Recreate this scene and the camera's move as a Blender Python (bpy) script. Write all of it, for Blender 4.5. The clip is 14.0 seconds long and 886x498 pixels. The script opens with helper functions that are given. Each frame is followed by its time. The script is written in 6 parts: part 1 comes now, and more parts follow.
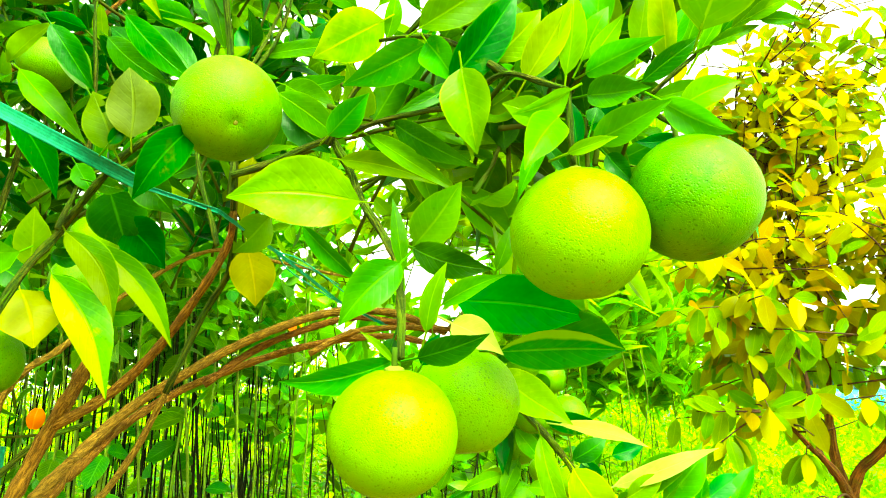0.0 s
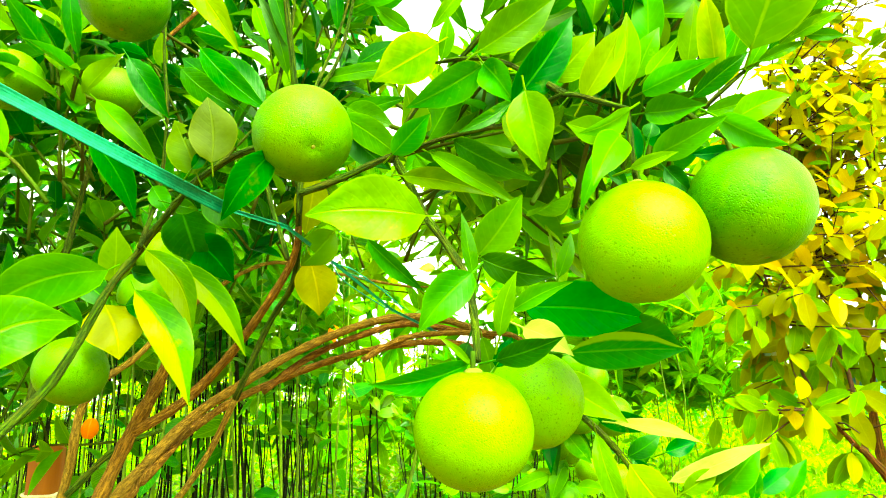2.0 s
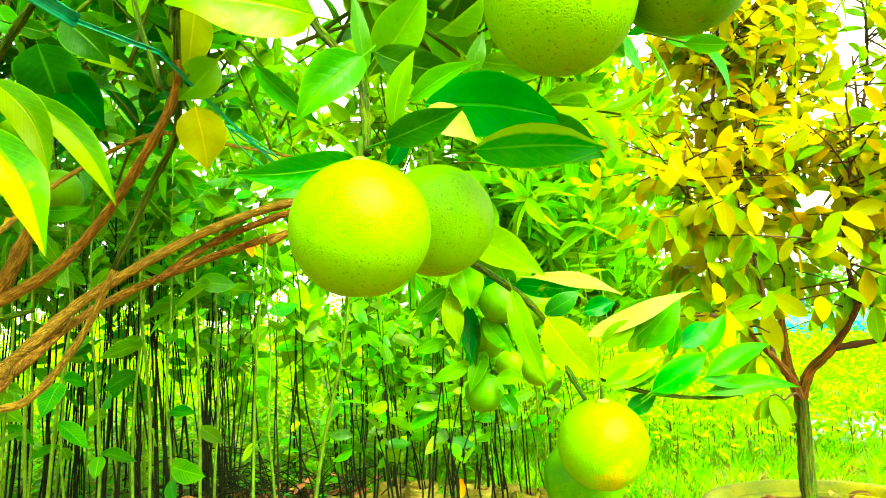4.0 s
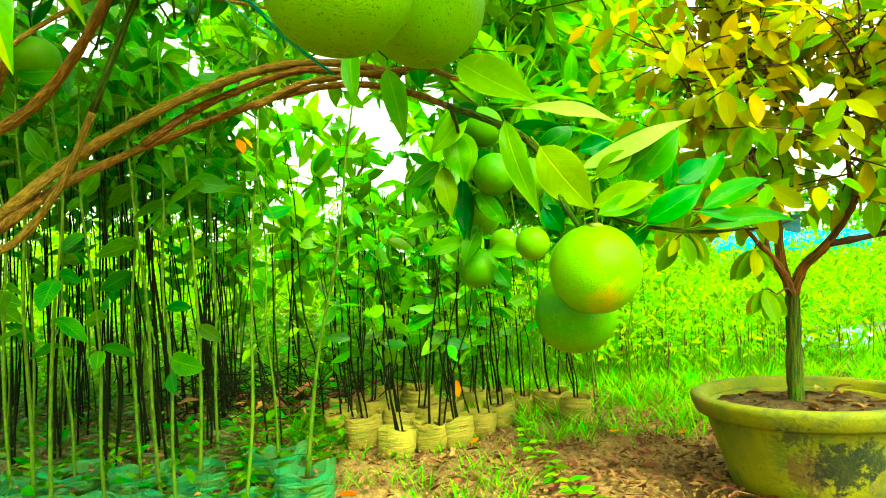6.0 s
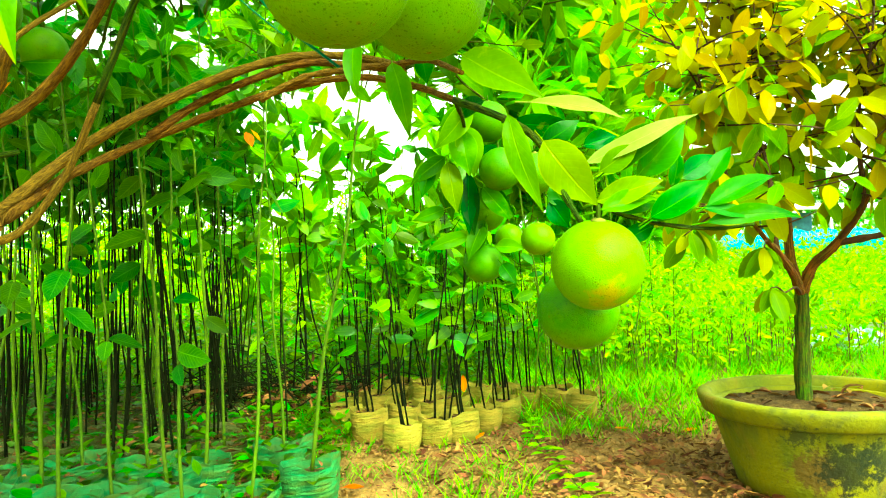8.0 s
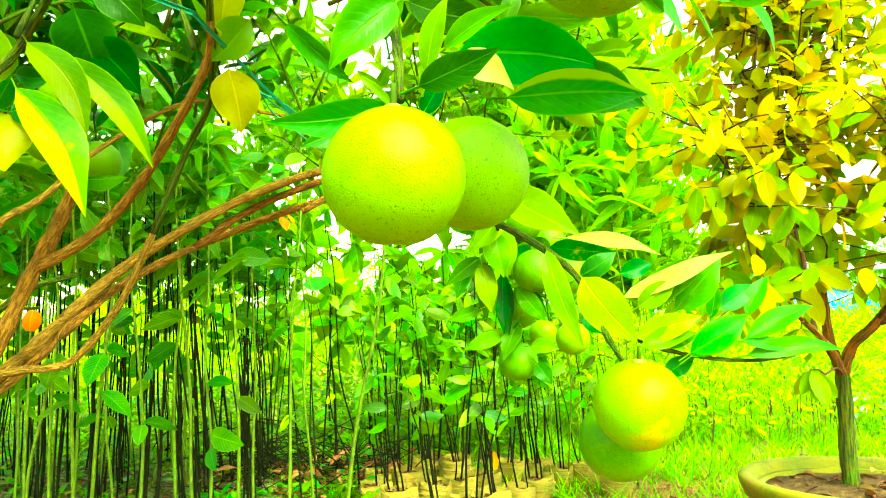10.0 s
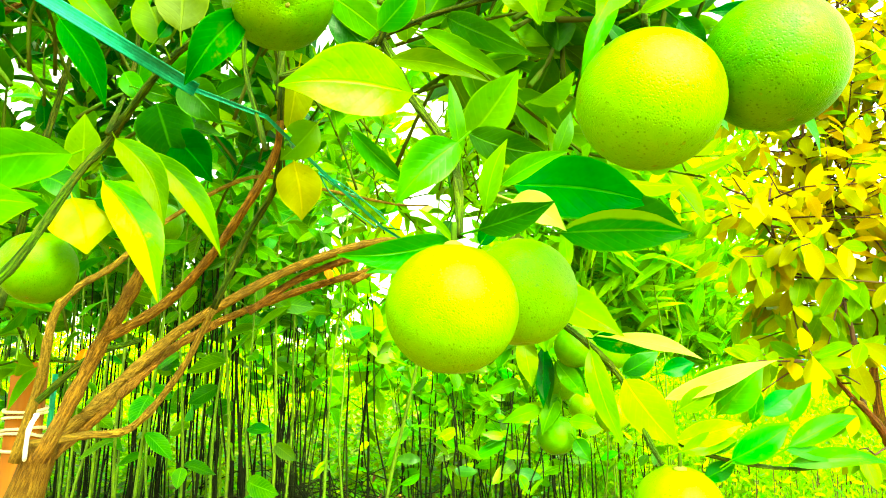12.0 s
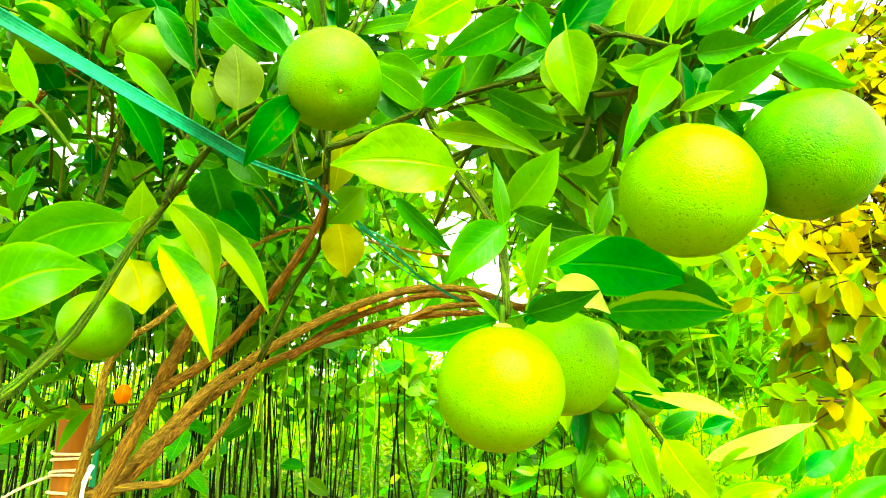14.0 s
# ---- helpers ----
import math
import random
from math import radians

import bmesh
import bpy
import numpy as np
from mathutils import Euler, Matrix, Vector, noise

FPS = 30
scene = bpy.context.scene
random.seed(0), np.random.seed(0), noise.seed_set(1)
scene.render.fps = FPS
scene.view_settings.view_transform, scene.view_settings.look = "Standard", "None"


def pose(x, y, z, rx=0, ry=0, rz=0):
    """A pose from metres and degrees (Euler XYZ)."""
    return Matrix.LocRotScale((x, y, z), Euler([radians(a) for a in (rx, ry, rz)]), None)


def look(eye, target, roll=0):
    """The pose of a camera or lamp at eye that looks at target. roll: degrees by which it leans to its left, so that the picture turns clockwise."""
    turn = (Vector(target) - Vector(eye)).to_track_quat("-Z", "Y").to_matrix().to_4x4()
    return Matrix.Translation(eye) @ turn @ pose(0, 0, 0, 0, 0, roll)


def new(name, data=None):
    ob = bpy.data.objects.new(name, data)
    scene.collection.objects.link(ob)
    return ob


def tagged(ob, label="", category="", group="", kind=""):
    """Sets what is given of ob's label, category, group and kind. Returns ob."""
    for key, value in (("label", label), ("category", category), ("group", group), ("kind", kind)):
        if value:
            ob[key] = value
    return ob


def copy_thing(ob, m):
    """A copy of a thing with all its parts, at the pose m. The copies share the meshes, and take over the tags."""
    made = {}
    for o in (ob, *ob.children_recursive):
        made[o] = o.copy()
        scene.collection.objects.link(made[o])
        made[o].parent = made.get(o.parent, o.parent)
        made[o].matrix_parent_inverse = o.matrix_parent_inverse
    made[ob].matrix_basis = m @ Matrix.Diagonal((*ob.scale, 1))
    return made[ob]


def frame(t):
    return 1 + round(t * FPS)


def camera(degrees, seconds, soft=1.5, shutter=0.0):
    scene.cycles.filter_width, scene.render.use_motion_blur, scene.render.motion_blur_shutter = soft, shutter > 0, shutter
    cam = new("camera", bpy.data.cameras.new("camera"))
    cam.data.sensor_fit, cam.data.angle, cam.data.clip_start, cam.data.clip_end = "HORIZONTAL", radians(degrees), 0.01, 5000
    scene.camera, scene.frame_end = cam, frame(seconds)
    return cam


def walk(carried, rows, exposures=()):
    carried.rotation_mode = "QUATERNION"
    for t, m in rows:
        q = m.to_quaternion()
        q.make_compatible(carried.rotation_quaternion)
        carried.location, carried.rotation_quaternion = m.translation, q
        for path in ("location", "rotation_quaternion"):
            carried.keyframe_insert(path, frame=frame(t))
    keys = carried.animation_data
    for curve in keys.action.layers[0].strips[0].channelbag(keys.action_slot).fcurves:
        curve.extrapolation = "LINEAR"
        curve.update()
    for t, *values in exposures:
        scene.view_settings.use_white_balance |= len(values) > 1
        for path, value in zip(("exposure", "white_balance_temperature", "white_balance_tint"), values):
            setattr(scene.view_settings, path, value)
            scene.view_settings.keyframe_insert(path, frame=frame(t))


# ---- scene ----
# the exposure and white balance of the film's camera
WHITE = (9500, -36)
COOL = (8700, -46)
EXPOSURES = [(0.0, 3.38, *WHITE), (1.5, 3.34, *WHITE), (2.5, 3.43, *WHITE), (3.5, 3.6, *WHITE), (6.0, 2.82, *COOL), (7.5, 2.97, *COOL), (8.0, 3.0, *COOL), (10.5, 3.74, *WHITE), (11.0, 3.74, *WHITE),
             (11.5, 3.92, *WHITE), (12.0, 3.8, *WHITE), (12.5, 3.63, *WHITE), (13.0, 3.52, *WHITE), (14.0, 3.46, *WHITE)]
cam = camera(66.3, 14.0, soft=1.1)
walk(cam, [
    (0.0, pose(0.0000, 0.0000, 0.8933, 103.98, 0.63, -0.00)),
    (0.5, pose(-0.0169, -0.0115, 0.9022, 105.13, 0.86, 1.46)),
    (1.0, pose(-0.0371, -0.0286, 0.9083, 106.67, 1.14, 4.15)),
    (1.5, pose(-0.0392, -0.0411, 0.9108, 107.30, 1.63, 4.03)),
    (2.0, pose(-0.0284, -0.0349, 0.8894, 104.45, 1.51, 2.58)),
    (2.5, pose(-0.0211, -0.0062, 0.8607, 102.73, 2.20, 0.57)),
    (3.0, pose(-0.0152, 0.0276, 0.8448, 101.13, 2.49, -0.94)),
    (3.5, pose(-0.0119, 0.0462, 0.8275, 99.25, 2.02, -2.70)),
    (3.7, pose(-0.0091, 0.0482, 0.8226, 99.16, 2.25, -2.89)),
    (5.8, pose(-0.0044, 0.0719, 0.7478, 93.89, 3.34, -3.15)),
    (6.0, pose(-0.0037, 0.0773, 0.7365, 92.56, 2.72, -3.34)),
    (6.5, pose(0.0001, 0.0829, 0.7219, 91.64, 2.71, -3.41)),
    (7.0, pose(0.0014, 0.0810, 0.7215, 91.55, 3.02, -3.02)),
    (7.5, pose(0.0052, 0.0806, 0.7244, 91.47, 2.67, -3.35)),
    (8.0, pose(0.0026, 0.0803, 0.7356, 92.17, 2.12, -2.63)),
    (8.2, pose(0.0003, 0.0766, 0.7444, 92.89, 2.14, -1.89)),
    (10.3, pose(-0.0095, 0.0496, 0.8045, 97.78, 2.10, -0.11)),
    (10.5, pose(-0.0099, 0.0433, 0.8067, 98.04, 1.80, 0.08)),
    (11.0, pose(-0.0114, 0.0358, 0.8216, 98.89, 1.13, 0.97)),
    (11.5, pose(-0.0102, 0.0317, 0.8367, 99.97, 0.30, 2.02)),
    (12.0, pose(-0.0171, 0.0223, 0.8451, 100.94, -0.32, 2.53)),
    (12.5, pose(-0.0168, 0.0149, 0.8521, 101.39, -0.73, 2.34)),
    (13.0, pose(-0.0175, 0.0100, 0.8570, 102.12, -0.85, 2.65)),
    (13.5, pose(-0.0190, 0.0038, 0.8675, 102.83, -0.98, 3.44)),
    (14.0, pose(-0.0284, -0.0046, 0.8739, 103.12, -0.60, 4.85)),
], exposures=EXPOSURES)


# ---- light: a bright hazy sky and a soft high sun
SUN_ELEVATION, SUN_TURN = 46.0, 155.0
world = bpy.data.worlds.new("hazy_sky")
scene.world = world
world.use_nodes = True
wn, wl = world.node_tree.nodes, world.node_tree.links
sky = wn.new("ShaderNodeTexSky")
sky.sky_type, sky.sun_disc = "NISHITA", False
sky.sun_elevation, sky.sun_rotation = radians(SUN_ELEVATION), radians(SUN_TURN)
sky.air_density, sky.dust_density = 1.0, 4.0
haze = wn.new("ShaderNodeHueSaturation")
haze.inputs["Saturation"].default_value = 0.3
wl.new(sky.outputs[0], haze.inputs["Color"])
wl.new(haze.outputs[0], wn["Background"].inputs["Color"])
wn["Background"].inputs["Strength"].default_value = 0.15

sun_data = bpy.data.lights.new("sun", "SUN")
sun_data.energy, sun_data.angle, sun_data.color = 1.5, radians(20), (1.0, 0.96, 0.86)
sun = new("sun", sun_data)
sun_dir = Vector((math.sin(radians(SUN_TURN)) * math.cos(radians(SUN_ELEVATION)), math.cos(radians(SUN_TURN)) * math.cos(radians(SUN_ELEVATION)), math.sin(radians(SUN_ELEVATION))))
sun.matrix_world = look(sun_dir * 20, (0, 0, 0))


# ---- materials
class Nodes:
    """A material with a Principled shader and short calls for its nodes."""

    def __init__(self, name, rough=0.6, spec=0.3):
        self.m = bpy.data.materials.new(name)
        self.m.use_nodes = True
        self.n, self.l = self.m.node_tree.nodes, self.m.node_tree.links
        self.b = self.n["Principled BSDF"]
        self.b.inputs["Roughness"].default_value = rough
        self.b.inputs["Specular IOR Level"].default_value = spec
        self.c = self.n.new("ShaderNodeTexCoord")

    def put(self, value, socket):
        if isinstance(value, bpy.types.NodeSocket):
            self.l.new(value, socket)
        else:
            socket.default_value = (*value, 1.0) if isinstance(value, tuple) and len(value) == 3 else value

    def noise(self, scale, detail=3.0, rough=0.55, where="Object", stretch=None):
        v = self.c.outputs[where]
        if stretch:
            mp = self.n.new("ShaderNodeMapping")
            mp.inputs["Scale"].default_value = stretch
            self.l.new(v, mp.inputs["Vector"])
            v = mp.outputs[0]
        t = self.n.new("ShaderNodeTexNoise")
        t.inputs["Scale"].default_value, t.inputs["Detail"].default_value, t.inputs["Roughness"].default_value = scale, detail, rough
        self.l.new(v, t.inputs["Vector"])
        return t.outputs["Fac"]

    def cells(self, scale, where="Object"):
        t = self.n.new("ShaderNodeTexVoronoi")
        t.inputs["Scale"].default_value = scale
        self.l.new(self.c.outputs[where], t.inputs["Vector"])
        return t.outputs["Distance"]

    def ramp(self, fac, a, b, lo=0.0, hi=1.0):
        t = self.n.new("ShaderNodeMapRange")
        t.clamp = True
        for k, x in zip(("From Min", "From Max", "To Min", "To Max"), (a, b, lo, hi)):
            t.inputs[k].default_value = x
        self.put(fac, t.inputs["Value"])
        return t.outputs[0]

    def math(self, op, a, b=0.0):
        t = self.n.new("ShaderNodeMath")
        t.operation = op
        self.put(a, t.inputs[0])
        self.put(b, t.inputs[1])
        return t.outputs[0]

    def mix(self, fac, a, b):
        t = self.n.new("ShaderNodeMix")
        t.data_type = "RGBA"
        self.put(fac, t.inputs["Factor"])
        self.put(a, t.inputs[6])
        self.put(b, t.inputs[7])
        return t.outputs[2]

    def vary(self, colour, hue=0.02, value=0.25):
        """Each piece, loose or joined, gets its own slight shade."""
        oi, ge = self.n.new("ShaderNodeObjectInfo"), self.n.new("ShaderNodeNewGeometry")
        r = self.math("FRACT", self.math("ADD", oi.outputs["Random"], ge.outputs["Random Per Island"]))
        r2 = self.math("FRACT", self.math("MULTIPLY", r, 7.31))
        h = self.n.new("ShaderNodeHueSaturation")
        self.put(colour, h.inputs["Color"])
        self.l.new(self.ramp(r, 0, 1, 0.5 - hue, 0.5 + hue), h.inputs["Hue"])
        self.l.new(self.ramp(r2, 0, 1, 1 - value, 1 + value), h.inputs["Value"])
        return h.outputs[0]

    def bump(self, height, strength, distance):
        t = self.n.new("ShaderNodeBump")
        t.inputs["Strength"].default_value, t.inputs["Distance"].default_value = strength, distance
        self.l.new(height, t.inputs["Height"])
        self.l.new(t.outputs[0], self.b.inputs["Normal"])

    def done(self, colour):
        self.put(colour, self.b.inputs["Base Color"])
        return self.m


def leaf_material(name, blade, vein, patch, sheer=0.45, rough=0.36, veins=9.0, hue=0.02, value=0.22, patchy=0.75, spec=0.06, ribs=0.15, half=None):
    """A leaf: midrib and side veins along its own length, pale patches, light through the blade."""
    k = Nodes(name, rough, spec)
    uv = k.n.new("ShaderNodeSeparateXYZ")
    k.l.new(k.c.outputs["UV"], uv.inputs[0])
    off = k.math("ABSOLUTE", k.math("SUBTRACT", uv.outputs[0], 0.5))
    rib = k.ramp(off, 0.012, 0.035, 1.0, 0.0)
    wave = k.math("FRACT", k.math("SUBTRACT", k.math("MULTIPLY", uv.outputs[1], veins), k.math("MULTIPLY", off, veins * 0.55)))
    side = k.ramp(k.math("ABSOLUTE", k.math("SUBTRACT", wave, 0.5)), 0.0, 0.16, ribs, 0.0)
    lines = k.math("MAXIMUM", rib, side)
    spots = k.ramp(k.noise(20, 4, 0.6), 0.42, 0.66, 0.0, patchy)
    c = k.mix(spots, blade, patch)
    c = k.mix(k.math("MULTIPLY", lines, 0.85), c, vein)
    c = k.mix(k.ramp(k.noise(220, 2), 0.35, 0.75, 0.0, 0.25), c, tuple(x * 0.6 for x in blade))
    c = k.mix(k.ramp(off, 0.46, 0.485, 0.0, 0.8), c, vein)
    c = k.mix(k.ramp(k.cells(75), 0.05, 0.11, 0.35, 0.0), c, tuple(x * 0.4 for x in blade))
    worn = k.math("MULTIPLY", k.ramp(k.noise(55, 4, 0.7), 0.6, 0.7, 0.0, 0.55), k.ramp(k.noise(9, 2), 0.45, 0.6))
    c = k.mix(worn, c, tuple(min(1.0, x * 1.25 + y) for x, y in zip(patch, (0.07, 0.03, 0.004))))
    c = k.mix(k.math("MULTIPLY", k.ramp(off, 0.3, 0.5), k.ramp(k.noise(24, 3), 0.45, 0.62, 0.0, 0.7)), c, patch)
    # second colour across the blade, which can paint the lit half of a fold
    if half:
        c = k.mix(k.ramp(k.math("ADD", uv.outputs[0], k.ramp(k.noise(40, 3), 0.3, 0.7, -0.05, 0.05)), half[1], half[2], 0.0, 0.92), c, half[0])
    c = k.vary(c, hue, value)
    k.bump(k.math("ADD", k.math("MULTIPLY", lines, -0.6), k.noise(90, 2)), 0.45, 0.002)
    k.done(c)
    thin = k.n.new("ShaderNodeBsdfTranslucent")
    k.l.new(k.mix(0.18, c, tuple(min(0.9, x * y) for x, y in zip(patch, (1.9, 1.5, 1.0)))), thin.inputs["Color"])
    both = k.n.new("ShaderNodeMixShader")
    both.inputs[0].default_value = sheer
    k.l.new(k.b.outputs[0], both.inputs[1])
    k.l.new(thin.outputs[0], both.inputs[2])
    k.l.new(both.outputs[0], k.n["Material Output"].inputs["Surface"])
    return k.m


def plain(name, a, b, scale, rough=0.7, spec=0.2, bump=0.4, depth=0.002, fine=6.0, stretch=None, value=0.12):
    """Two shades mixed by coarse and fine grain, with relief."""
    k = Nodes(name, rough, spec)
    coarse, small = k.noise(scale, 4, stretch=stretch), k.noise(scale * fine, 3, stretch=stretch)
    c = k.mix(k.ramp(coarse, 0.35, 0.68), a, b)
    c = k.mix(k.ramp(small, 0.45, 0.75, 0.0, 0.45), c, tuple(x * 0.45 for x in a))
    k.bump(k.math("ADD", coarse, k.math("MULTIPLY", small, 0.6)), bump, depth)
    return k.done(k.vary(c, 0.008, value))


LEAF = {
    "green": leaf_material("leaf_green", (0.014, 0.105, 0.001), (0.07, 0.22, 0.002), (0.04, 0.155, 0.001), sheer=0.38),
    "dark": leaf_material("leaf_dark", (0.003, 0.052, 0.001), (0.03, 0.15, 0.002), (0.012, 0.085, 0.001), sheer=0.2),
    "lime": leaf_material("leaf_lime", (0.053, 0.185, 0.001), (0.15, 0.3, 0.002), (0.11, 0.245, 0.001), sheer=0.46),
    "emerald": leaf_material("leaf_emerald", (0.007, 0.135, 0.002), (0.05, 0.22, 0.005), (0.022, 0.17, 0.003), sheer=0.35),
    "fresh": leaf_material("leaf_fresh", (0.026, 0.145, 0.001), (0.095, 0.26, 0.002), (0.063, 0.2, 0.001), sheer=0.42),
    "olive": leaf_material("leaf_olive", (0.042, 0.1, 0.001), (0.085, 0.15, 0.002), (0.08, 0.13, 0.001), rough=0.5),
    "olivine": leaf_material("leaf_olivine", (0.075, 0.16, 0.001), (0.16, 0.25, 0.002), (0.12, 0.2, 0.001), sheer=0.38),
    "mottled": leaf_material("leaf_mottled", (0.06, 0.21, 0.001), (0.22, 0.36, 0.002), (0.24, 0.34, 0.001), sheer=0.55, patchy=0.95),
    "yellow": leaf_material("leaf_yellow", (0.185, 0.2, 0.001), (0.29, 0.28, 0.003), (0.14, 0.19, 0.001), sheer=0.45),
    # the yellower half is painted in as the sunlit side of the folded blade
    "turned": leaf_material("leaf_turned_lit_half", (0.016, 0.11, 0.001), (0.1, 0.26, 0.002), (0.05, 0.18, 0.001), half=((0.11, 0.195, 0.001), 0.47, 0.53)),
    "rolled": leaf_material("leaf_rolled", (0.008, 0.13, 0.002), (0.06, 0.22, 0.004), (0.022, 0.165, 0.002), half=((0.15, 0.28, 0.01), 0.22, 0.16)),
    "jade": leaf_material("leaf_jade", (0.01, 0.075, 0.001), (0.05, 0.17, 0.003), (0.03, 0.115, 0.001), sheer=0.3),
    # light on one side of the fold, given as a yellow half
    "fold_lit": leaf_material("leaf_fold_lit", (0.012, 0.085, 0.001), (0.06, 0.2, 0.002), (0.05, 0.16, 0.001), sheer=0.25, half=((0.118, 0.165, 0.001), 0.5, 0.58)),
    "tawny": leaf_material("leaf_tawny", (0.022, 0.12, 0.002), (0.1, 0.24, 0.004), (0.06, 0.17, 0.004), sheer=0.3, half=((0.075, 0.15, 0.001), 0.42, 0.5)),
    # near-black kind: shade deep in the foliage put into the leaf colour
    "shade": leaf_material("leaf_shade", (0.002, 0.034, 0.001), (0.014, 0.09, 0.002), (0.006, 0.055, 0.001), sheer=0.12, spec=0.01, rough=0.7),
    "dull": leaf_material("leaf_dull", (0.034, 0.1, 0.001), (0.1, 0.2, 0.003), (0.085, 0.165, 0.001), sheer=0.3, patchy=0.9),
    "tan": leaf_material("leaf_tan", (0.042, 0.075, 0.001), (0.075, 0.12, 0.002), (0.065, 0.098, 0.001), sheer=0.3, rough=0.5),
    "bright": leaf_material("leaf_bright", (0.092, 0.205, 0.002), (0.19, 0.29, 0.006), (0.14, 0.245, 0.002), sheer=0.5),
    "pale": leaf_material("leaf_pale", (0.19, 0.29, 0.03), (0.28, 0.37, 0.07), (0.26, 0.35, 0.07), sheer=0.4),
}
M_SAPLEAF = leaf_material("sapling_leaf", (0.05, 0.215, 0.008), (0.19, 0.41, 0.018), (0.125, 0.33, 0.006), veins=12, hue=0.035, value=0.7, sheer=0.55, spec=0.2)
M_WEED = leaf_material("weed_leaf", (0.02, 0.12, 0.002), (0.07, 0.2, 0.004), (0.08, 0.2, 0.002), veins=6, hue=0.035, value=0.6, sheer=0.4)
M_BROADLEAF = leaf_material("broad_leaf", (0.022, 0.122, 0.006), (0.11, 0.29, 0.016), (0.062, 0.19, 0.005), veins=11, hue=0.03, value=0.4, ribs=0.6, sheer=0.55)
M_LONGLEAF = leaf_material("long_leaf", (0.09, 0.32, 0.004), (0.26, 0.52, 0.01), (0.2, 0.45, 0.003), veins=24, hue=0.03, value=0.75, sheer=0.62, ribs=0.75)
M_FIELD = leaf_material("field_leaf", (0.085, 0.28, 0.001), (0.22, 0.4, 0.002), (0.25, 0.39, 0.001), veins=6, hue=0.04, value=0.6, sheer=0.45)
GUAVA = {
    "amber": leaf_material("guava_amber", (0.32, 0.24, 0.001), (0.37, 0.3, 0.003), (0.3, 0.19, 0.001), veins=14, hue=0.02, sheer=0.66, ribs=0.5),
    "gold": leaf_material("guava_gold", (0.245, 0.265, 0.001), (0.31, 0.33, 0.004), (0.26, 0.24, 0.001), veins=14, hue=0.02, sheer=0.66, ribs=0.5),
    "green": leaf_material("guava_green", (0.085, 0.22, 0.002), (0.2, 0.35, 0.006), (0.16, 0.28, 0.001), veins=14, hue=0.02, sheer=0.66, ribs=0.5),
}
M_GRASS = leaf_material("grass_blade", (0.05, 0.27, 0.004), (0.12, 0.38, 0.005), (0.24, 0.4, 0.004), veins=1, hue=0.04, value=0.85)
M_DEAD = leaf_material("dead_leaf", (0.095, 0.04, 0.016), (0.12, 0.055, 0.022), (0.21, 0.085, 0.026), sheer=0.1, rough=0.7, hue=0.03, value=0.75)
M_RUST = leaf_material("rust_leaf", (0.55, 0.13, 0.006), (0.6, 0.25, 0.02), (0.6, 0.2, 0.01), sheer=0.45, rough=0.6)


def bark_material(name, ridge, furrow, blotch, lengthwise, relief, scale=420):
    """Bark with cracks along the branch: UV runs round and along it, in metres."""
    k = Nodes(name, 0.9, 0.05)
    crack = k.noise(scale, 4, 0.65, "UV", (1, lengthwise, 1))
    fine = k.noise(scale * 2.1, 3, 0.6, "UV", (1, 0.5, 1))
    c = k.mix(k.ramp(k.noise(30, 3), 0.4, 0.62), ridge, blotch)
    c = k.mix(k.ramp(crack, 0.44, 0.58, 1.0, 0.0), c, furrow)
    c = k.mix(k.ramp(fine, 0.55, 0.72, 0.0, 0.5), c, tuple(x * 1.7 for x in ridge))
    k.bump(k.math("ADD", k.ramp(crack, 0.4, 0.6), k.math("MULTIPLY", fine, 0.4)), 1.0, relief)
    return k.done(k.vary(c, 0.008, 0.12))


M_BARK = bark_material("brown_bark", (0.2, 0.09, 0.012), (0.075, 0.034, 0.006), (0.15, 0.085, 0.012), 0.14, 0.003)
M_GUAVABARK = bark_material("guava_bark", (0.045, 0.09, 0.004), (0.014, 0.022, 0.004), (0.075, 0.055, 0.007), 0.07, 0.002, 130)
M_REDBARK = bark_material("red_brown_bark", (0.17, 0.06, 0.01), (0.05, 0.02, 0.006), (0.08, 0.07, 0.008), 0.07, 0.002, 130)
M_TANBARK = bark_material("tan_bark", (0.19, 0.105, 0.014), (0.075, 0.042, 0.007), (0.15, 0.085, 0.012), 0.16, 0.002)
M_GREENBARK = bark_material("young_bark", (0.038, 0.08, 0.003), (0.01, 0.022, 0.002), (0.055, 0.055, 0.005), 0.07, 0.0012)
M_CALYX = plain("calyx", (0.12, 0.16, 0.01), (0.1, 0.08, 0.01), 200, 0.7)
M_SAPSTEM = plain("sapling_stem", (0.07, 0.13, 0.003), (0.03, 0.06, 0.002), 40, 0.7, 0.15, 0.4, 0.002)
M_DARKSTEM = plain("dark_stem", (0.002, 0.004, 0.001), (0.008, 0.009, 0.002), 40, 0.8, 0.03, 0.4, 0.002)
M_TWIG = plain("dark_twig", (0.05, 0.02, 0.009), (0.022, 0.014, 0.006), 60, 0.8, 0.1)
M_STRAP = plain("teal_strap", (0.004, 0.125, 0.062), (0.012, 0.18, 0.1), 240, 0.5, 0.15, 0.3, 0.0008, 3.0)
M_SOIL = plain("pot_soil", (0.085, 0.05, 0.018), (0.025, 0.014, 0.007), 22, 0.95, 0.05, 1.0, 0.02, 5.0)
M_SACK = plain("tan_sack", (0.23, 0.16, 0.026), (0.1, 0.112, 0.012), 9, 0.85, 0.1, 0.9, 0.006, 9.0, stretch=(1, 1, 3))
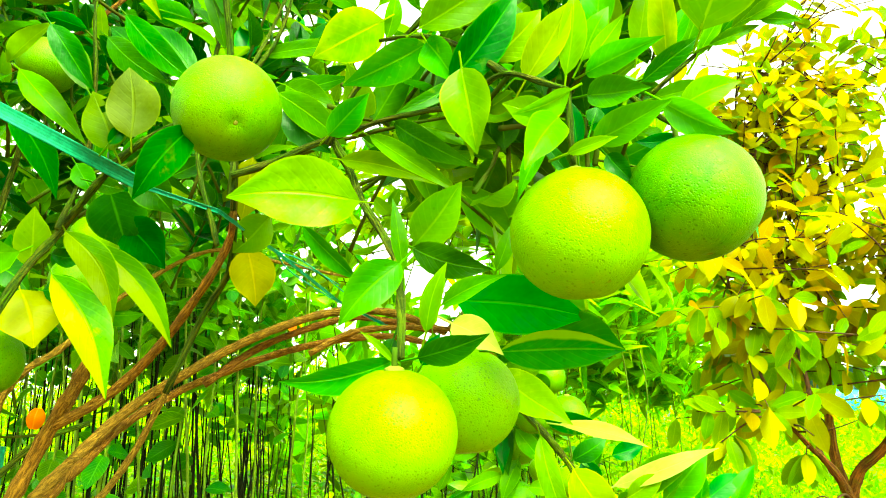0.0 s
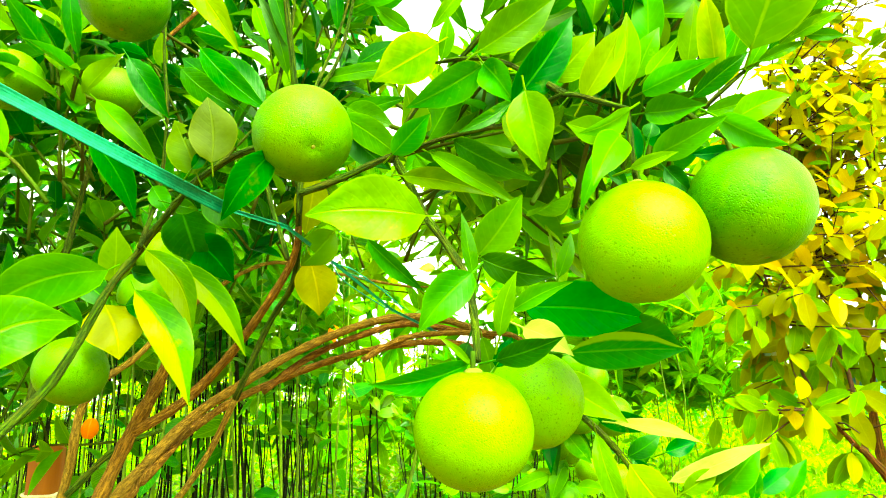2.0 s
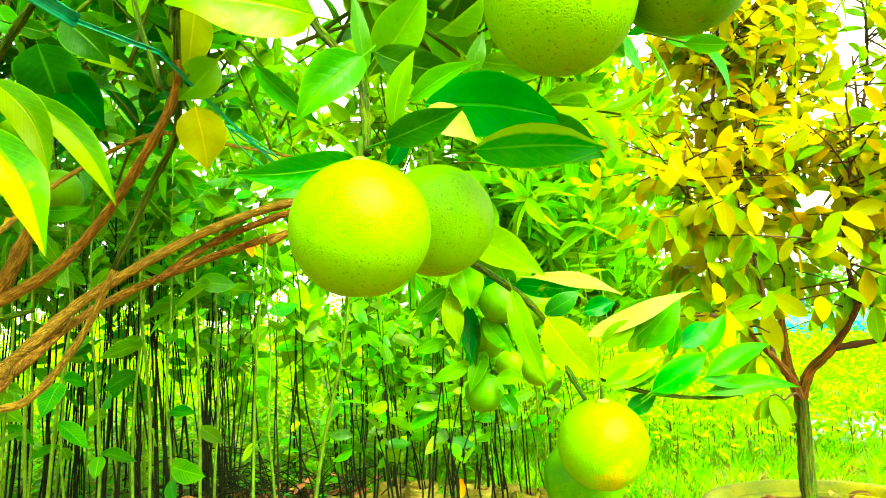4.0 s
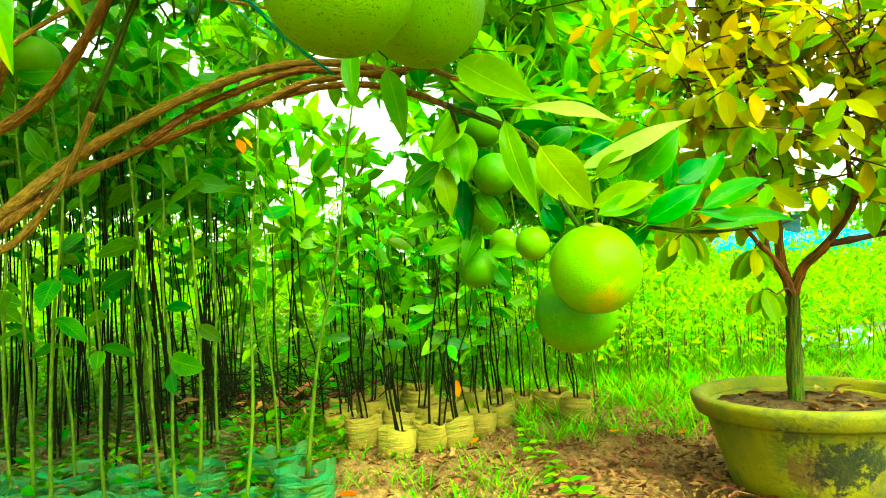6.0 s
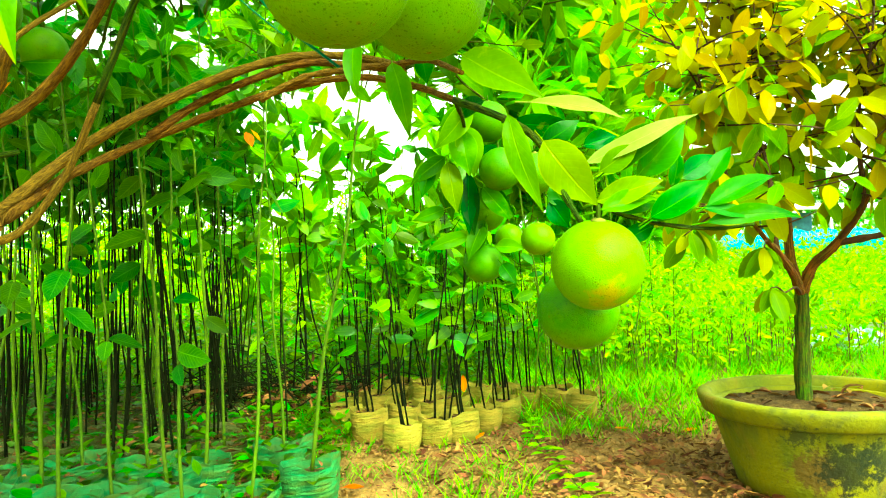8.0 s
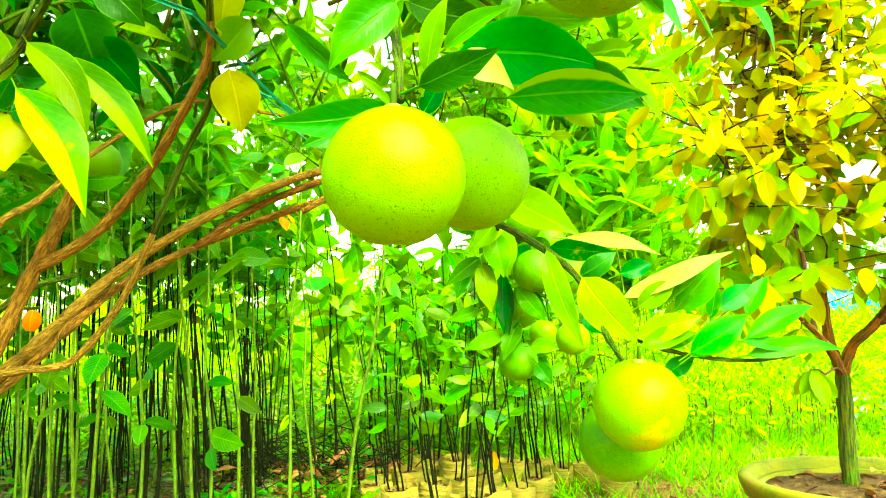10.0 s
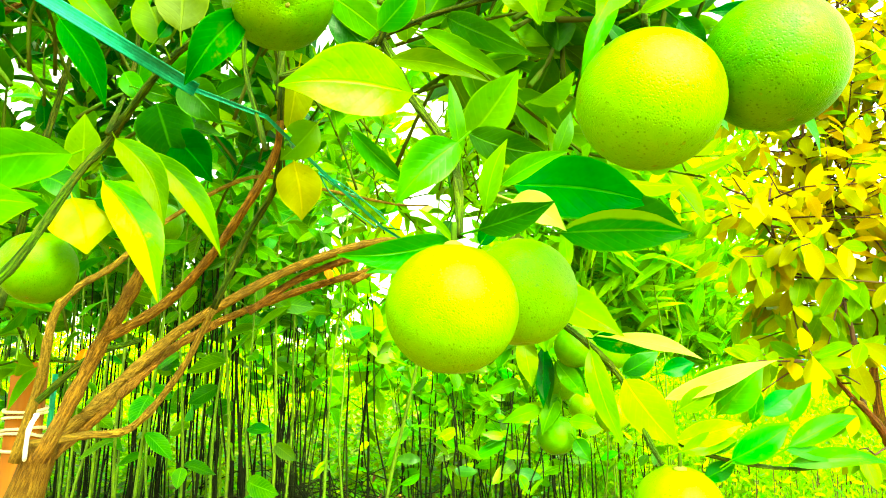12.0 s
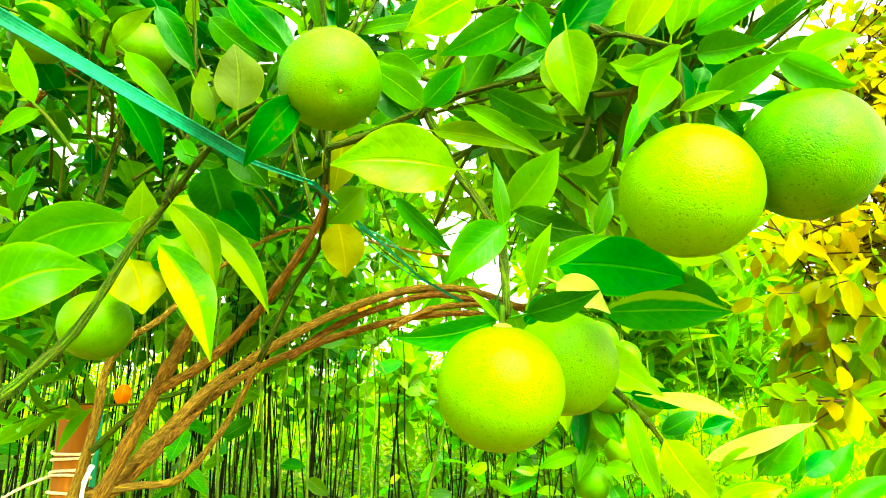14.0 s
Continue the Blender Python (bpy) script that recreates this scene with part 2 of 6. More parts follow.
M_TEALBAG = plain("green_bag", (0.012, 0.145, 0.042), (0.055, 0.09, 0.01), 12, 0.5, 0.15, 0.9, 0.006, 9.0, stretch=(1, 1, 4))
M_OLIVEBAG = plain("olive_bag", (0.055, 0.075, 0.01), (0.03, 0.03, 0.008), 9, 0.55, 0.2, 0.9, 0.006, 9.0, stretch=(1, 1, 4))
M_WHITE = plain("white_sheet", (0.75, 0.78, 0.8), (0.6, 0.64, 0.66), 2, 0.5, 0.3)
M_TARP = plain("cyan_tarp", (0.01, 0.42, 0.5), (0.02, 0.3, 0.42), 3, 0.5, 0.3)
M_BLUENET = plain("blue_net", (0.06, 0.16, 0.24), (0.03, 0.09, 0.14), 5, 0.8, 0.1)
M_POST = plain("grey_post", (0.3, 0.3, 0.28), (0.2, 0.2, 0.18), 10)
M_BLOCK = plain("mossy_block", (0.10, 0.14, 0.02), (0.06, 0.07, 0.015), 30, 0.95, 0.05, 0.9, 0.01)
M_STAKE = plain("orange_wood", (0.25, 0.075, 0.003), (0.16, 0.05, 0.003), 14, 0.7, 0.15, 0.5, 0.002, 6.0, stretch=(1, 1, 0.1))
M_PALEBAG = plain("pale_bag", (0.3, 0.42, 0.5), (0.2, 0.3, 0.34), 9, 0.5, 0.3, 0.8, 0.005, 8.0)
M_PATH = plain("worn_concrete", (0.17, 0.165, 0.11), (0.11, 0.11, 0.07), 3, 0.9, 0.08, 0.6, 0.006, 9.0)
M_ROPE = plain("pale_rope", (0.55, 0.5, 0.3), (0.42, 0.36, 0.2), 90, 0.9, 0.05)


def skin_material(name, body, shade, warm, pores, mottle=0.4, blush=None):
    """Orange peel: dimpled, freckled, with a warmer side."""
    k = Nodes(name, 0.5, 0.1)
    dim = k.cells(760)
    pits = k.cells(260)
    c = k.mix(k.ramp(k.noise(26, 3), 0.36, 0.66), body, shade)
    c = k.mix(k.ramp(k.noise(120, 4, 0.7), 0.42, 0.68, 0.0, mottle), c, warm)
    if blush:
        gap = k.n.new("ShaderNodeVectorMath")
        gap.operation = "DISTANCE"
        k.l.new(k.c.outputs["Object"], gap.inputs[0])
        gap.inputs[1].default_value = blush
        edge = k.math("ADD", gap.outputs["Value"], k.ramp(k.noise(90, 4, 0.7), 0.3, 0.7, -0.012, 0.012))
        c = k.mix(k.ramp(edge, 0.002, 0.019, 0.6, 0.0), c, warm)
    else:
        c = k.mix(k.ramp(k.noise(13, 2), 0.56, 0.72, 0.0, 0.7), c, warm)
    c = k.mix(k.ramp(dim, 0.05, 0.34, pores * 0.6, 0.0), c, tuple(x * 0.35 for x in shade))
    c = k.mix(k.math("MULTIPLY", k.ramp(pits, 0.09, 0.16, 0.75, 0.0), k.ramp(k.noise(30, 2), 0.35, 0.6)), c, tuple(x * 0.3 for x in shade))
    c = k.mix(k.ramp(k.cells(62), 0.05, 0.09, 0.55, 0.0), c, (0.1, 0.085, 0.004))
    c = k.mix(k.ramp(k.cells(330), 0.15, 0.26, 0.65, 0.0), c, tuple(x * 0.4 for x in shade))
    k.bump(k.math("ADD", k.ramp(dim, 0.0, 0.5), k.math("MULTIPLY", k.noise(240, 2), 0.9)), 0.42, 0.0008)
    return k.done(k.vary(c, 0.006, 0.06))


SKIN = {
    "lime": skin_material("peel_lime", (0.074, 0.196, 0.001), (0.052, 0.168, 0.001), (0.108, 0.208, 0.001), 0.95),
    "green": skin_material("peel_green", (0.046, 0.15, 0.001), (0.03, 0.12, 0.001), (0.085, 0.172, 0.001), 0.8),
    "deep": skin_material("peel_deep", (0.034, 0.14, 0.001), (0.018, 0.108, 0.001), (0.085, 0.18, 0.001), 0.7),
    "blush": skin_material("peel_blush", (0.085, 0.205, 0.001), (0.065, 0.18, 0.001), (0.27, 0.15, 0.003), 0.4, 0.04, (0.0, -0.034, -0.016)),
}


def pot_material():
    k = Nodes("painted_cement", 0.8, 0.15)
    c = k.mix(k.ramp(k.noise(5, 3), 0.35, 0.65), (0.15, 0.13, 0.004), (0.07, 0.085, 0.004))
    c = k.mix(k.ramp(k.noise(11, 5, 0.65), 0.56, 0.68, 0.0, 0.85), c, (0.05, 0.05, 0.012))
    c = k.mix(k.ramp(k.noise(7, 4, 0.6, stretch=(1, 1, 0.25)), 0.58, 0.72, 0.0, 0.6), c, (0.17, 0.085, 0.015))
    c = k.mix(k.ramp(k.noise(60, 3), 0.5, 0.75, 0.0, 0.5), c, (0.13, 0.13, 0.012))
    for where, size, shade in (((-0.15, -0.26, 0.1), 0.10, (0.075, 0.04, 0.008)), ((-0.075, -0.29, 0.125), 0.10, (0.005, 0.009, 0.004)), ((0.0, -0.31, 0.15), 0.07, (0.01, 0.014, 0.006)), ((-0.2, -0.24, 0.23), 0.05, (0.03, 0.035, 0.008))):
        far_ = k.n.new("ShaderNodeVectorMath")
        far_.operation = "DISTANCE"
        k.l.new(k.c.outputs["Object"], far_.inputs[0])
        far_.inputs[1].default_value = where
        edge = k.math("ADD", far_.outputs["Value"], k.ramp(k.noise(30, 5, 0.75), 0.3, 0.7, -0.06, 0.06))
        c = k.mix(k.ramp(edge, size * 0.6, size * 0.95, 0.88, 0.0), c, shade)
    height = k.n.new("ShaderNodeSeparateXYZ")
    k.l.new(k.c.outputs["Object"], height.inputs[0])
    drip = k.math("MULTIPLY", k.ramp(height.outputs[2], 0.13, 0.245), k.ramp(k.noise(26, 4, 0.6, stretch=(1, 1, 0.12)), 0.42, 0.62, 0.0, 0.8))
    drip = k.math("MULTIPLY", drip, k.ramp(height.outputs[2], 0.246, 0.25, 1.0, 0.0))
    c = k.mix(drip, c, (0.045, 0.06, 0.008))
    c = k.mix(k.ramp(k.noise(130, 4, 0.7), 0.56, 0.7, 0.0, 0.6), c, (0.03, 0.035, 0.01))
    k.bump(k.math("ADD", k.noise(70, 4), k.noise(14, 4)), 0.7, 0.005)
    return k.done(c)


def ground_material():
    k = Nodes("garden_soil", 0.95, 0.08)
    pos = k.n.new("ShaderNodeSeparateXYZ")
    k.l.new(k.c.outputs["Object"], pos.inputs[0])
    c = k.mix(k.ramp(k.noise(3.5, 5), 0.35, 0.65), (0.28, 0.155, 0.05), (0.145, 0.075, 0.03))
    c = k.mix(k.ramp(k.noise(38, 4, 0.7), 0.45, 0.7, 0.0, 0.7), c, (0.06, 0.038, 0.016))
    c = k.mix(k.ramp(k.noise(7, 5, 0.7), 0.55, 0.72, 0.0, 0.65), c, (0.2, 0.17, 0.02))
    c = k.mix(k.ramp(k.cells(45), 0.1, 0.22, 0.6, 0.0), c, (0.035, 0.022, 0.012))
    turf = k.math("ADD", k.ramp(pos.outputs[1], 3.6, 5.4, -0.35, 0.55), k.noise(1.1, 4))
    c = k.mix(k.ramp(turf, 0.5, 0.75, 0.0, 0.9), c, (0.09, 0.13, 0.008))
    # shade under the sapling crowd, put into the soil colour
    crowd_shade = k.math("MULTIPLY", k.ramp(pos.outputs[0], -0.25, -0.5), k.ramp(pos.outputs[1], 2.0, 2.4))
    crowd_shade = k.math("MULTIPLY", crowd_shade, k.ramp(pos.outputs[1], 6.5, 5.5))
    c = k.mix(k.math("MULTIPLY", crowd_shade, k.ramp(k.noise(9, 3), 0.3, 0.5, 0.2, 0.6)), c, (0.12, 0.075, 0.03))
    k.bump(k.math("ADD", k.noise(30, 5, 0.7), k.noise(6, 3)), 0.9, 0.02)
    return k.done(c)


M_POT, M_GROUND = pot_material(), ground_material()


# ---- building kit
def mesh_object(name, verts, faces, material, parent=None, uvs=None, smooth=True):
    me = bpy.data.meshes.new(name)
    me.from_pydata(verts, [], faces)
    if uvs is not None:
        layer = me.uv_layers.new(name="UVMap")
        loops = np.empty(len(me.loops), dtype=np.int32)
        me.loops.foreach_get("vertex_index", loops)
        layer.data.foreach_set("uv", np.asarray(uvs, dtype=np.float32)[loops].ravel())
    if smooth:
        me.polygons.foreach_set("use_smooth", np.ones(len(me.polygons), dtype=bool))
    me.materials.append(material)
    me.update()
    ob = new(name, me)
    if parent:
        ob.parent = parent
    return ob


def part(name, bm, material, parent, label=""):
    me = bpy.data.meshes.new(name)
    bm.to_mesh(me)
    bm.free()
    me.materials.append(material)
    me.polygons.foreach_set("use_smooth", np.ones(len(me.polygons), dtype=bool))
    ob = new(name, me)
    if parent:
        ob.parent = parent
    return tagged(ob, label) if label else ob


def tube(points, r0, r1, sides=8, steps=4, wobble=0.0, seed=0, close=True):
    """Verts and faces of a smooth tapering tube through the points."""
    rng = np.random.RandomState(seed)
    p = np.asarray(points, dtype=float)
    ext = np.vstack([2 * p[0] - p[1], p, 2 * p[-1] - p[-2]])
    path = []
    for i in range(len(p) - 1):
        a, b, c, d = ext[i:i + 4]
        for s in np.arange(steps) / steps:
            path.append(0.5 * (2 * b + (c - a) * s + (2 * a - 5 * b + 4 * c - d) * s * s + (3 * b - a - 3 * c + d) * s ** 3))
    path = np.array(path + [p[-1]])
    n = len(path)
    tan = np.gradient(path, axis=0)
    tan /= np.linalg.norm(tan, axis=1)[:, None] + 1e-9
    up = np.array([0.31, 0.72, 0.62])
    verts = []
    for i in range(n):
        a = np.cross(tan[i], up)
        a /= np.linalg.norm(a) + 1e-9
        b = np.cross(tan[i], a)
        r = (r0 + (r1 - r0) * i / (n - 1)) * (1 + wobble * rng.uniform(-1, 1))
        for k in range(sides):
            q = 2 * math.pi * k / sides
            rr = r * (1 + 0.5 * wobble * rng.uniform(-1, 1))
            verts.append(path[i] + rr * (math.cos(q) * a + math.sin(q) * b))
    faces = [(i * sides + k, i * sides + (k + 1) % sides, (i + 1) * sides + (k + 1) % sides, (i + 1) * sides + k) for i in range(n - 1) for k in range(sides)]
    if close:
        faces += [tuple(range(sides - 1, -1, -1)), tuple(range((n - 1) * sides, n * sides))]
    return [tuple(v) for v in verts], faces


def bark_tube(points, r0, r1, sides=12, steps=6, seed=0, knots=1.0):
    """A branch with swollen nodes; its UVs run round and along it in metres."""
    v, f = tube(points, r0, r1, sides, steps, 0.07, seed)
    v = np.array(v).reshape(-1, sides, 3)
    centre = v.mean(1)
    along = np.r_[0, np.linalg.norm(np.diff(centre, axis=0), axis=1).cumsum()]
    rng = np.random.RandomState(900 + seed)
    swell, at_ = np.ones(len(centre)), 0.02
    while at_ < along[-1]:
        swell += knots * rng.uniform(0.08, 0.3) * np.exp(-((along - at_) / 0.006) ** 2)
        at_ += rng.uniform(0.025, 0.06)
    v = centre[:, None] + (v - centre[:, None]) * swell[:, None, None]
    turn = np.abs(2 * np.arange(sides) / sides - 1) * math.pi * r0
    uv = np.stack([np.broadcast_to(turn, (len(centre), sides)), np.broadcast_to(along[:, None], (len(centre), sides))], -1).reshape(-1, 2)
    return v.reshape(-1, 3), f, uv


def merged(pieces):
    verts, faces = [], []
    for v, f in pieces:
        k = len(verts)
        verts += v
        faces += [tuple(i + k for i in q) for q in f]
    return verts, faces


def leaf_outline(v, blunt):
    """Half width along the blade: pointed (0) to round-tipped (1)."""
    return np.sin(np.pi * np.clip(v, 0, 1) ** (0.82 + 0.28 * blunt)) ** (0.95 - 0.4 * blunt)


def blades(base, axis, normal, length, width, rows=5, fold=0.3, bend=0.1, blunt=0.0, curl=0.0):
    """Many leaves at once, all arrays: verts, faces and UVs."""
    base, axis, normal = (np.asarray(a, dtype=float) for a in (base, axis, normal))
    length, width = np.asarray(length, dtype=float), np.asarray(width, dtype=float)
    axis = axis / (np.linalg.norm(axis, axis=1)[:, None] + 1e-9)
    side = np.cross(axis, normal)
    side /= np.linalg.norm(side, axis=1)[:, None] + 1e-9
    nrm = np.cross(side, axis)
    v = np.linspace(0, 1, rows + 1)
    half = leaf_outline(v, blunt)
    half[0], half[-1] = 0.03, 0.015
    pts, uvs = [], []
    n = len(base)
    bend = np.broadcast_to(np.asarray(bend, dtype=float), (n,))
    fold = np.broadcast_to(np.asarray(fold, dtype=float), (n,))
    for j, vv in enumerate(v):
        for u in (-1, 0, 1):
            lift = fold * abs(u) * half[j] * width * 0.5 - bend * length * vv * vv + curl * math.sin(7 * vv + u) * width * 0.12
            pts.append(base + axis * (vv * length)[:, None] + side * (u * 0.5 * half[j] * width)[:, None] + nrm * lift[:, None])
            uvs.append((0.5 + 0.5 * u, vv))
    per = len(pts)
    verts = np.stack(pts, 1).reshape(-1, 3)
    quad = [(3 * j + k, 3 * j + k + 1, 3 * j + k + 4, 3 * j + k + 3) for j in range(rows) for k in (0, 1)]
    faces = (np.asarray(quad)[None] + (np.arange(n) * per)[:, None, None]).reshape(-1, 4)
    return verts, faces, np.tile(np.asarray(uvs), (n, 1))


def leaf_mass(name, material, parent, base, axis, normal, length, width, kind="stuff", **shape):
    v, f, uv = blades(base, axis, normal, length, width, **shape)
    ob = mesh_object(name, v.tolist(), f.tolist(), material, parent, uv)
    return tagged(ob, kind=kind) if kind else ob


def thing(name, at=(0, 0, 0), label="", category="", group="", kind=""):
    ob = new(name)
    ob.location = at
    ob.empty_display_size = 0.05
    return tagged(ob, label, category, group, kind)


def lathe(profile, sides=48, wobble=0.0, seed=0):
    """A turned shape from (radius, height) pairs."""
    rng = np.random.RandomState(seed)
    ph = rng.uniform(0, 6.28, 4)
    verts = []
    for r, z in profile:
        for k in range(sides):
            a = 2 * math.pi * k / sides
            rr = r * (1 + wobble * (math.sin(2 * a + ph[0]) + 0.6 * math.sin(5 * a + ph[1] + 9 * z) + 0.4 * math.sin(11 * a + ph[2] + 30 * z)))
            verts.append((rr * math.cos(a), rr * math.sin(a), z))
    n = len(profile)
    faces = [(i * sides + k, i * sides + (k + 1) % sides, (i + 1) * sides + (k + 1) % sides, (i + 1) * sides + k) for i in range(n - 1) for k in range(sides)]
    return verts, faces


def box_bm(size, bevel=0.01):
    bm = bmesh.new()
    bmesh.ops.create_cube(bm, size=1.0, matrix=Matrix.Diagonal((*size, 1.0)))
    if bevel:
        bmesh.ops.bevel(bm, geom=bm.edges[:], offset=bevel, segments=2, affect="EDGES")
    return bm


# ---- ground: one sheet to the horizon, gently uneven near the camera
def build_ground():
    near = np.linspace(-8, 8, 97)
    xs = np.r_[-400, -120, -40, -16, near, 16, 40, 120, 400]
    ys = np.r_[-400, -120, -40, -12, np.linspace(-6, 14, 121), 20, 40, 120, 400]
    verts = []
    for y in ys:
        for x in xs:
            z = 0.02 * noise.noise((x * 1.3, y * 1.3, 0)) + 0.012 * noise.noise((x * 4.1, y * 4.1, 3)) if abs(x) < 9 and -7 < y < 15 else 0.0
            z -= 0.05 * math.exp(-((x - 1.32) ** 2 + (y - 2.2) ** 2) / 0.25)
            verts.append((x, y, z - 0.01))
    w = len(xs)
    faces = [(j * w + i, j * w + i + 1, (j + 1) * w + i + 1, (j + 1) * w + i) for j in range(len(ys) - 1) for i in range(w - 1)]
    g = mesh_object("ground", verts, faces, M_GROUND)
    return tagged(g, "bare brown garden soil with leaf litter and patches of grass", "ground", kind="structure")


ground = build_ground()


def footpath(x0, x1, y0, y1):
    """A low worn concrete path at the side of the plots."""
    bm = bmesh.new()
    bmesh.ops.create_cube(bm, size=1.0, matrix=Matrix.Translation(((x0 + x1) / 2, (y0 + y1) / 2, 0.0)) @ Matrix.Diagonal((x1 - x0, y1 - y0, 0.07, 1.0)))
    bmesh.ops.bevel(bm, geom=bm.edges[:], offset=0.015, segments=2, affect="EDGES")
    ob = part("path", bm, M_PATH, None)
    return tagged(ob, "worn grey concrete path beside the grass", "path", kind="structure")


footpath(4.15, 9.0, 6.3, 7.4)


# ---- the orange tree that bends over the path
citrus = thing("orange_tree", (-0.6, 0.8, 0.0), "bushy orange tree with arching brown branches, glossy leaves, heavy with fruit", "fruit tree")
HOME = np.array((-0.6, 0.8, 0.0))
trunk_v, trunk_f, trunk_uv = bark_tube([(-0.62, 0.80, -0.03), (-0.61, 0.81, 0.2), (-0.58, 0.82, 0.45), (-0.55, 0.83, 0.66), (-0.53, 0.84, 0.77)], 0.032, 0.018, 14, 6, 77, 0.4)
mesh_object("trunk", [tuple(np.array(v) - HOME) for v in trunk_v], trunk_f, M_BARK, citrus, trunk_uv)
limb_count = 0


def limb(name, points, r0, r1, material):
    global limb_count
    limb_count += 1
    v, f, uv = bark_tube(points, r0, r1, 12, 6, limb_count)
    return mesh_object(name, (v - HOME).tolist(), f, material, citrus, uv)


def citrus_leaf(base, tip, width, tilt, bend, fold, colour, sway=None):
    """One leaf of the tree, from its stalk to its tip; tilt turns it about its length, 0 faces the path; sway bows it sideways."""
    rng = random.Random(repr(base))
    a, b = Vector(base), Vector(tip)
    axis = b - a
    length = axis.length
    axis.normalize()
    n = Vector((0.0, 0.0, 0.86)) - (a + b) / 2
    n = (n - axis * n.dot(axis)).normalized()
    n = Matrix.Rotation(radians(tilt + rng.uniform(-9, 9)), 3, axis) @ n
    side = axis.cross(n)
    rows, cols = 10, 4
    fold *= rng.uniform(0.9, 1.9)
    twist = radians(rng.uniform(-18, 18))
    wave, ph = rng.uniform(0.06, 0.2), rng.uniform(0, 6.28)
    lean = rng.uniform(-0.05, 0.05)
    sway = lean if sway is None else sway
    verts, uvs = [], []
    flat_side, flat_n = side, n
    for j in range(rows + 1):
        v = j / rows
        spin = Matrix.Rotation(twist * (v - 0.35), 3, axis)
        side, n = spin @ flat_side, spin @ flat_n
        half = max(float(leaf_outline(np.array(v ** 0.88), 0.3)) * (1 - 0.35 * max(0.0, v - 0.7) / 0.3), 0.02) * width * 0.5
        for i in range(cols + 1):
            u = 2 * i / cols - 1
            lift = half * (math.tan(radians(fold)) * abs(u) - 0.18 * u * u) + bend * length * 4 * v * (1 - v) * 0.6 - bend * length * v * v - 0.25 * length * max(0.0, v - 0.75) ** 1.5 + wave * half * math.sin(9 * v + ph + 2 * u) * abs(u)
            p = a + axis * (v * length) + side * (u * half + sway * length * math.sin(math.pi * v)) + n * lift
            verts.append(tuple(p - Vector(HOME)))
            uvs.append((0.5 + 0.5 * u, v))
    w = cols + 1
    faces = [(j * w + i, j * w + i + 1, (j + 1) * w + i + 1, (j + 1) * w + i) for j in range(rows) for i in range(cols) if not (colour == "olive" and (i == 3 and j in (5, 6, 7) or i == 2 and j == 6))]
    # the stalk
    s = Vector(base) - Vector(HOME)
    k = len(verts)
    back = s - axis * 0.012 + n * -0.002
    r = 0.0009
    for q in (back, s + axis * 0.004):
        for t in range(3):
            verts.append(tuple(q + (side * math.cos(2.09 * t) + n * math.sin(2.09 * t)) * r))
            uvs.append((0.5, 0.5))
    faces += [(k + t, k + (t + 1) % 3, k + 3 + (t + 1) % 3, k + 3 + t) for t in range(3)]
    return mesh_object("leaf", verts, faces, LEAF[colour], citrus, uvs)


limb("branch", [(-0.540, 0.837, 0.753), (-0.511, 0.894, 0.801), (-0.492, 0.951, 0.849), (-0.455, 1.008, 0.910), (-0.382, 1.020, 0.960), (-0.319, 1.048, 1.003), (-0.240, 1.058, 1.038), (-0.160, 1.060, 1.058), (-0.075, 1.040, 1.051), (0.004, 0.976, 1.013)], 0.0082, 0.0055, M_TANBARK)
limb("branch", [(-0.363, 1.051, 0.946), (-0.299, 1.075, 0.998), (-0.225, 1.070, 1.028), (-0.141, 1.054, 1.047), (-0.075, 1.031, 1.036), (-0.011, 0.997, 1.017)], 0.006, 0.0045, M_BARK)
limb("branch", [(-0.540, 0.837, 0.735), (-0.512, 0.894, 0.784), (-0.487, 0.941, 0.831), (-0.472, 1.035, 0.888), (-0.425, 1.110, 0.938), (-0.350, 1.120, 0.971), (-0.265, 1.105, 0.997), (-0.160, 1.050, 1.012), (-0.060, 1.000, 1.009), (0.017, 0.936, 0.976), (0.060, 0.855, 0.936)], 0.0074, 0.004, M_BARK)
limb("branch", [(0.060, 0.855, 0.936), (0.091, 0.754, 0.895), (0.112, 0.683, 0.861), (0.127, 0.663, 0.833), (0.134, 0.649, 0.801), (0.144, 0.634, 0.775)], 0.0042, 0.0022, M_GREENBARK)
limb("branch", [(-0.201, 1.030, 0.989), (-0.139, 1.035, 1.021), (-0.074, 1.021, 1.026), (-0.011, 0.977, 1.018), (0.033, 0.925, 1.006), (0.066, 0.824, 0.959)], 0.005, 0.003, M_TANBARK)
limb("branch", [(-0.474, 0.746, 0.759), (-0.448, 0.753, 0.827), (-0.429, 0.762, 0.883), (-0.407, 0.764, 0.929), (-0.385, 0.756, 0.970)], 0.0080, 0.0068, M_BARK)
limb("branch", [(-0.426, 0.762, 0.887), (-0.368, 0.768, 0.924), (-0.308, 0.742, 0.972), (-0.244, 0.692, 1.033), (-0.217, 0.672, 1.072), (-0.207, 0.649, 1.099)], 0.0062, 0.003, M_BARK)
limb("branch", [(-0.540, 0.804, 0.750), (-0.521, 0.805, 0.843), (-0.515, 0.808, 0.918), (-0.498, 0.822, 0.954), (-0.475, 0.858, 0.987), (-0.428, 0.897, 1.056), (-0.332, 0.940, 1.128), (-0.233, 0.952, 1.113), (-0.131, 0.946, 1.089), (-0.078, 0.930, 1.082)], 0.006, 0.0012, M_TANBARK)
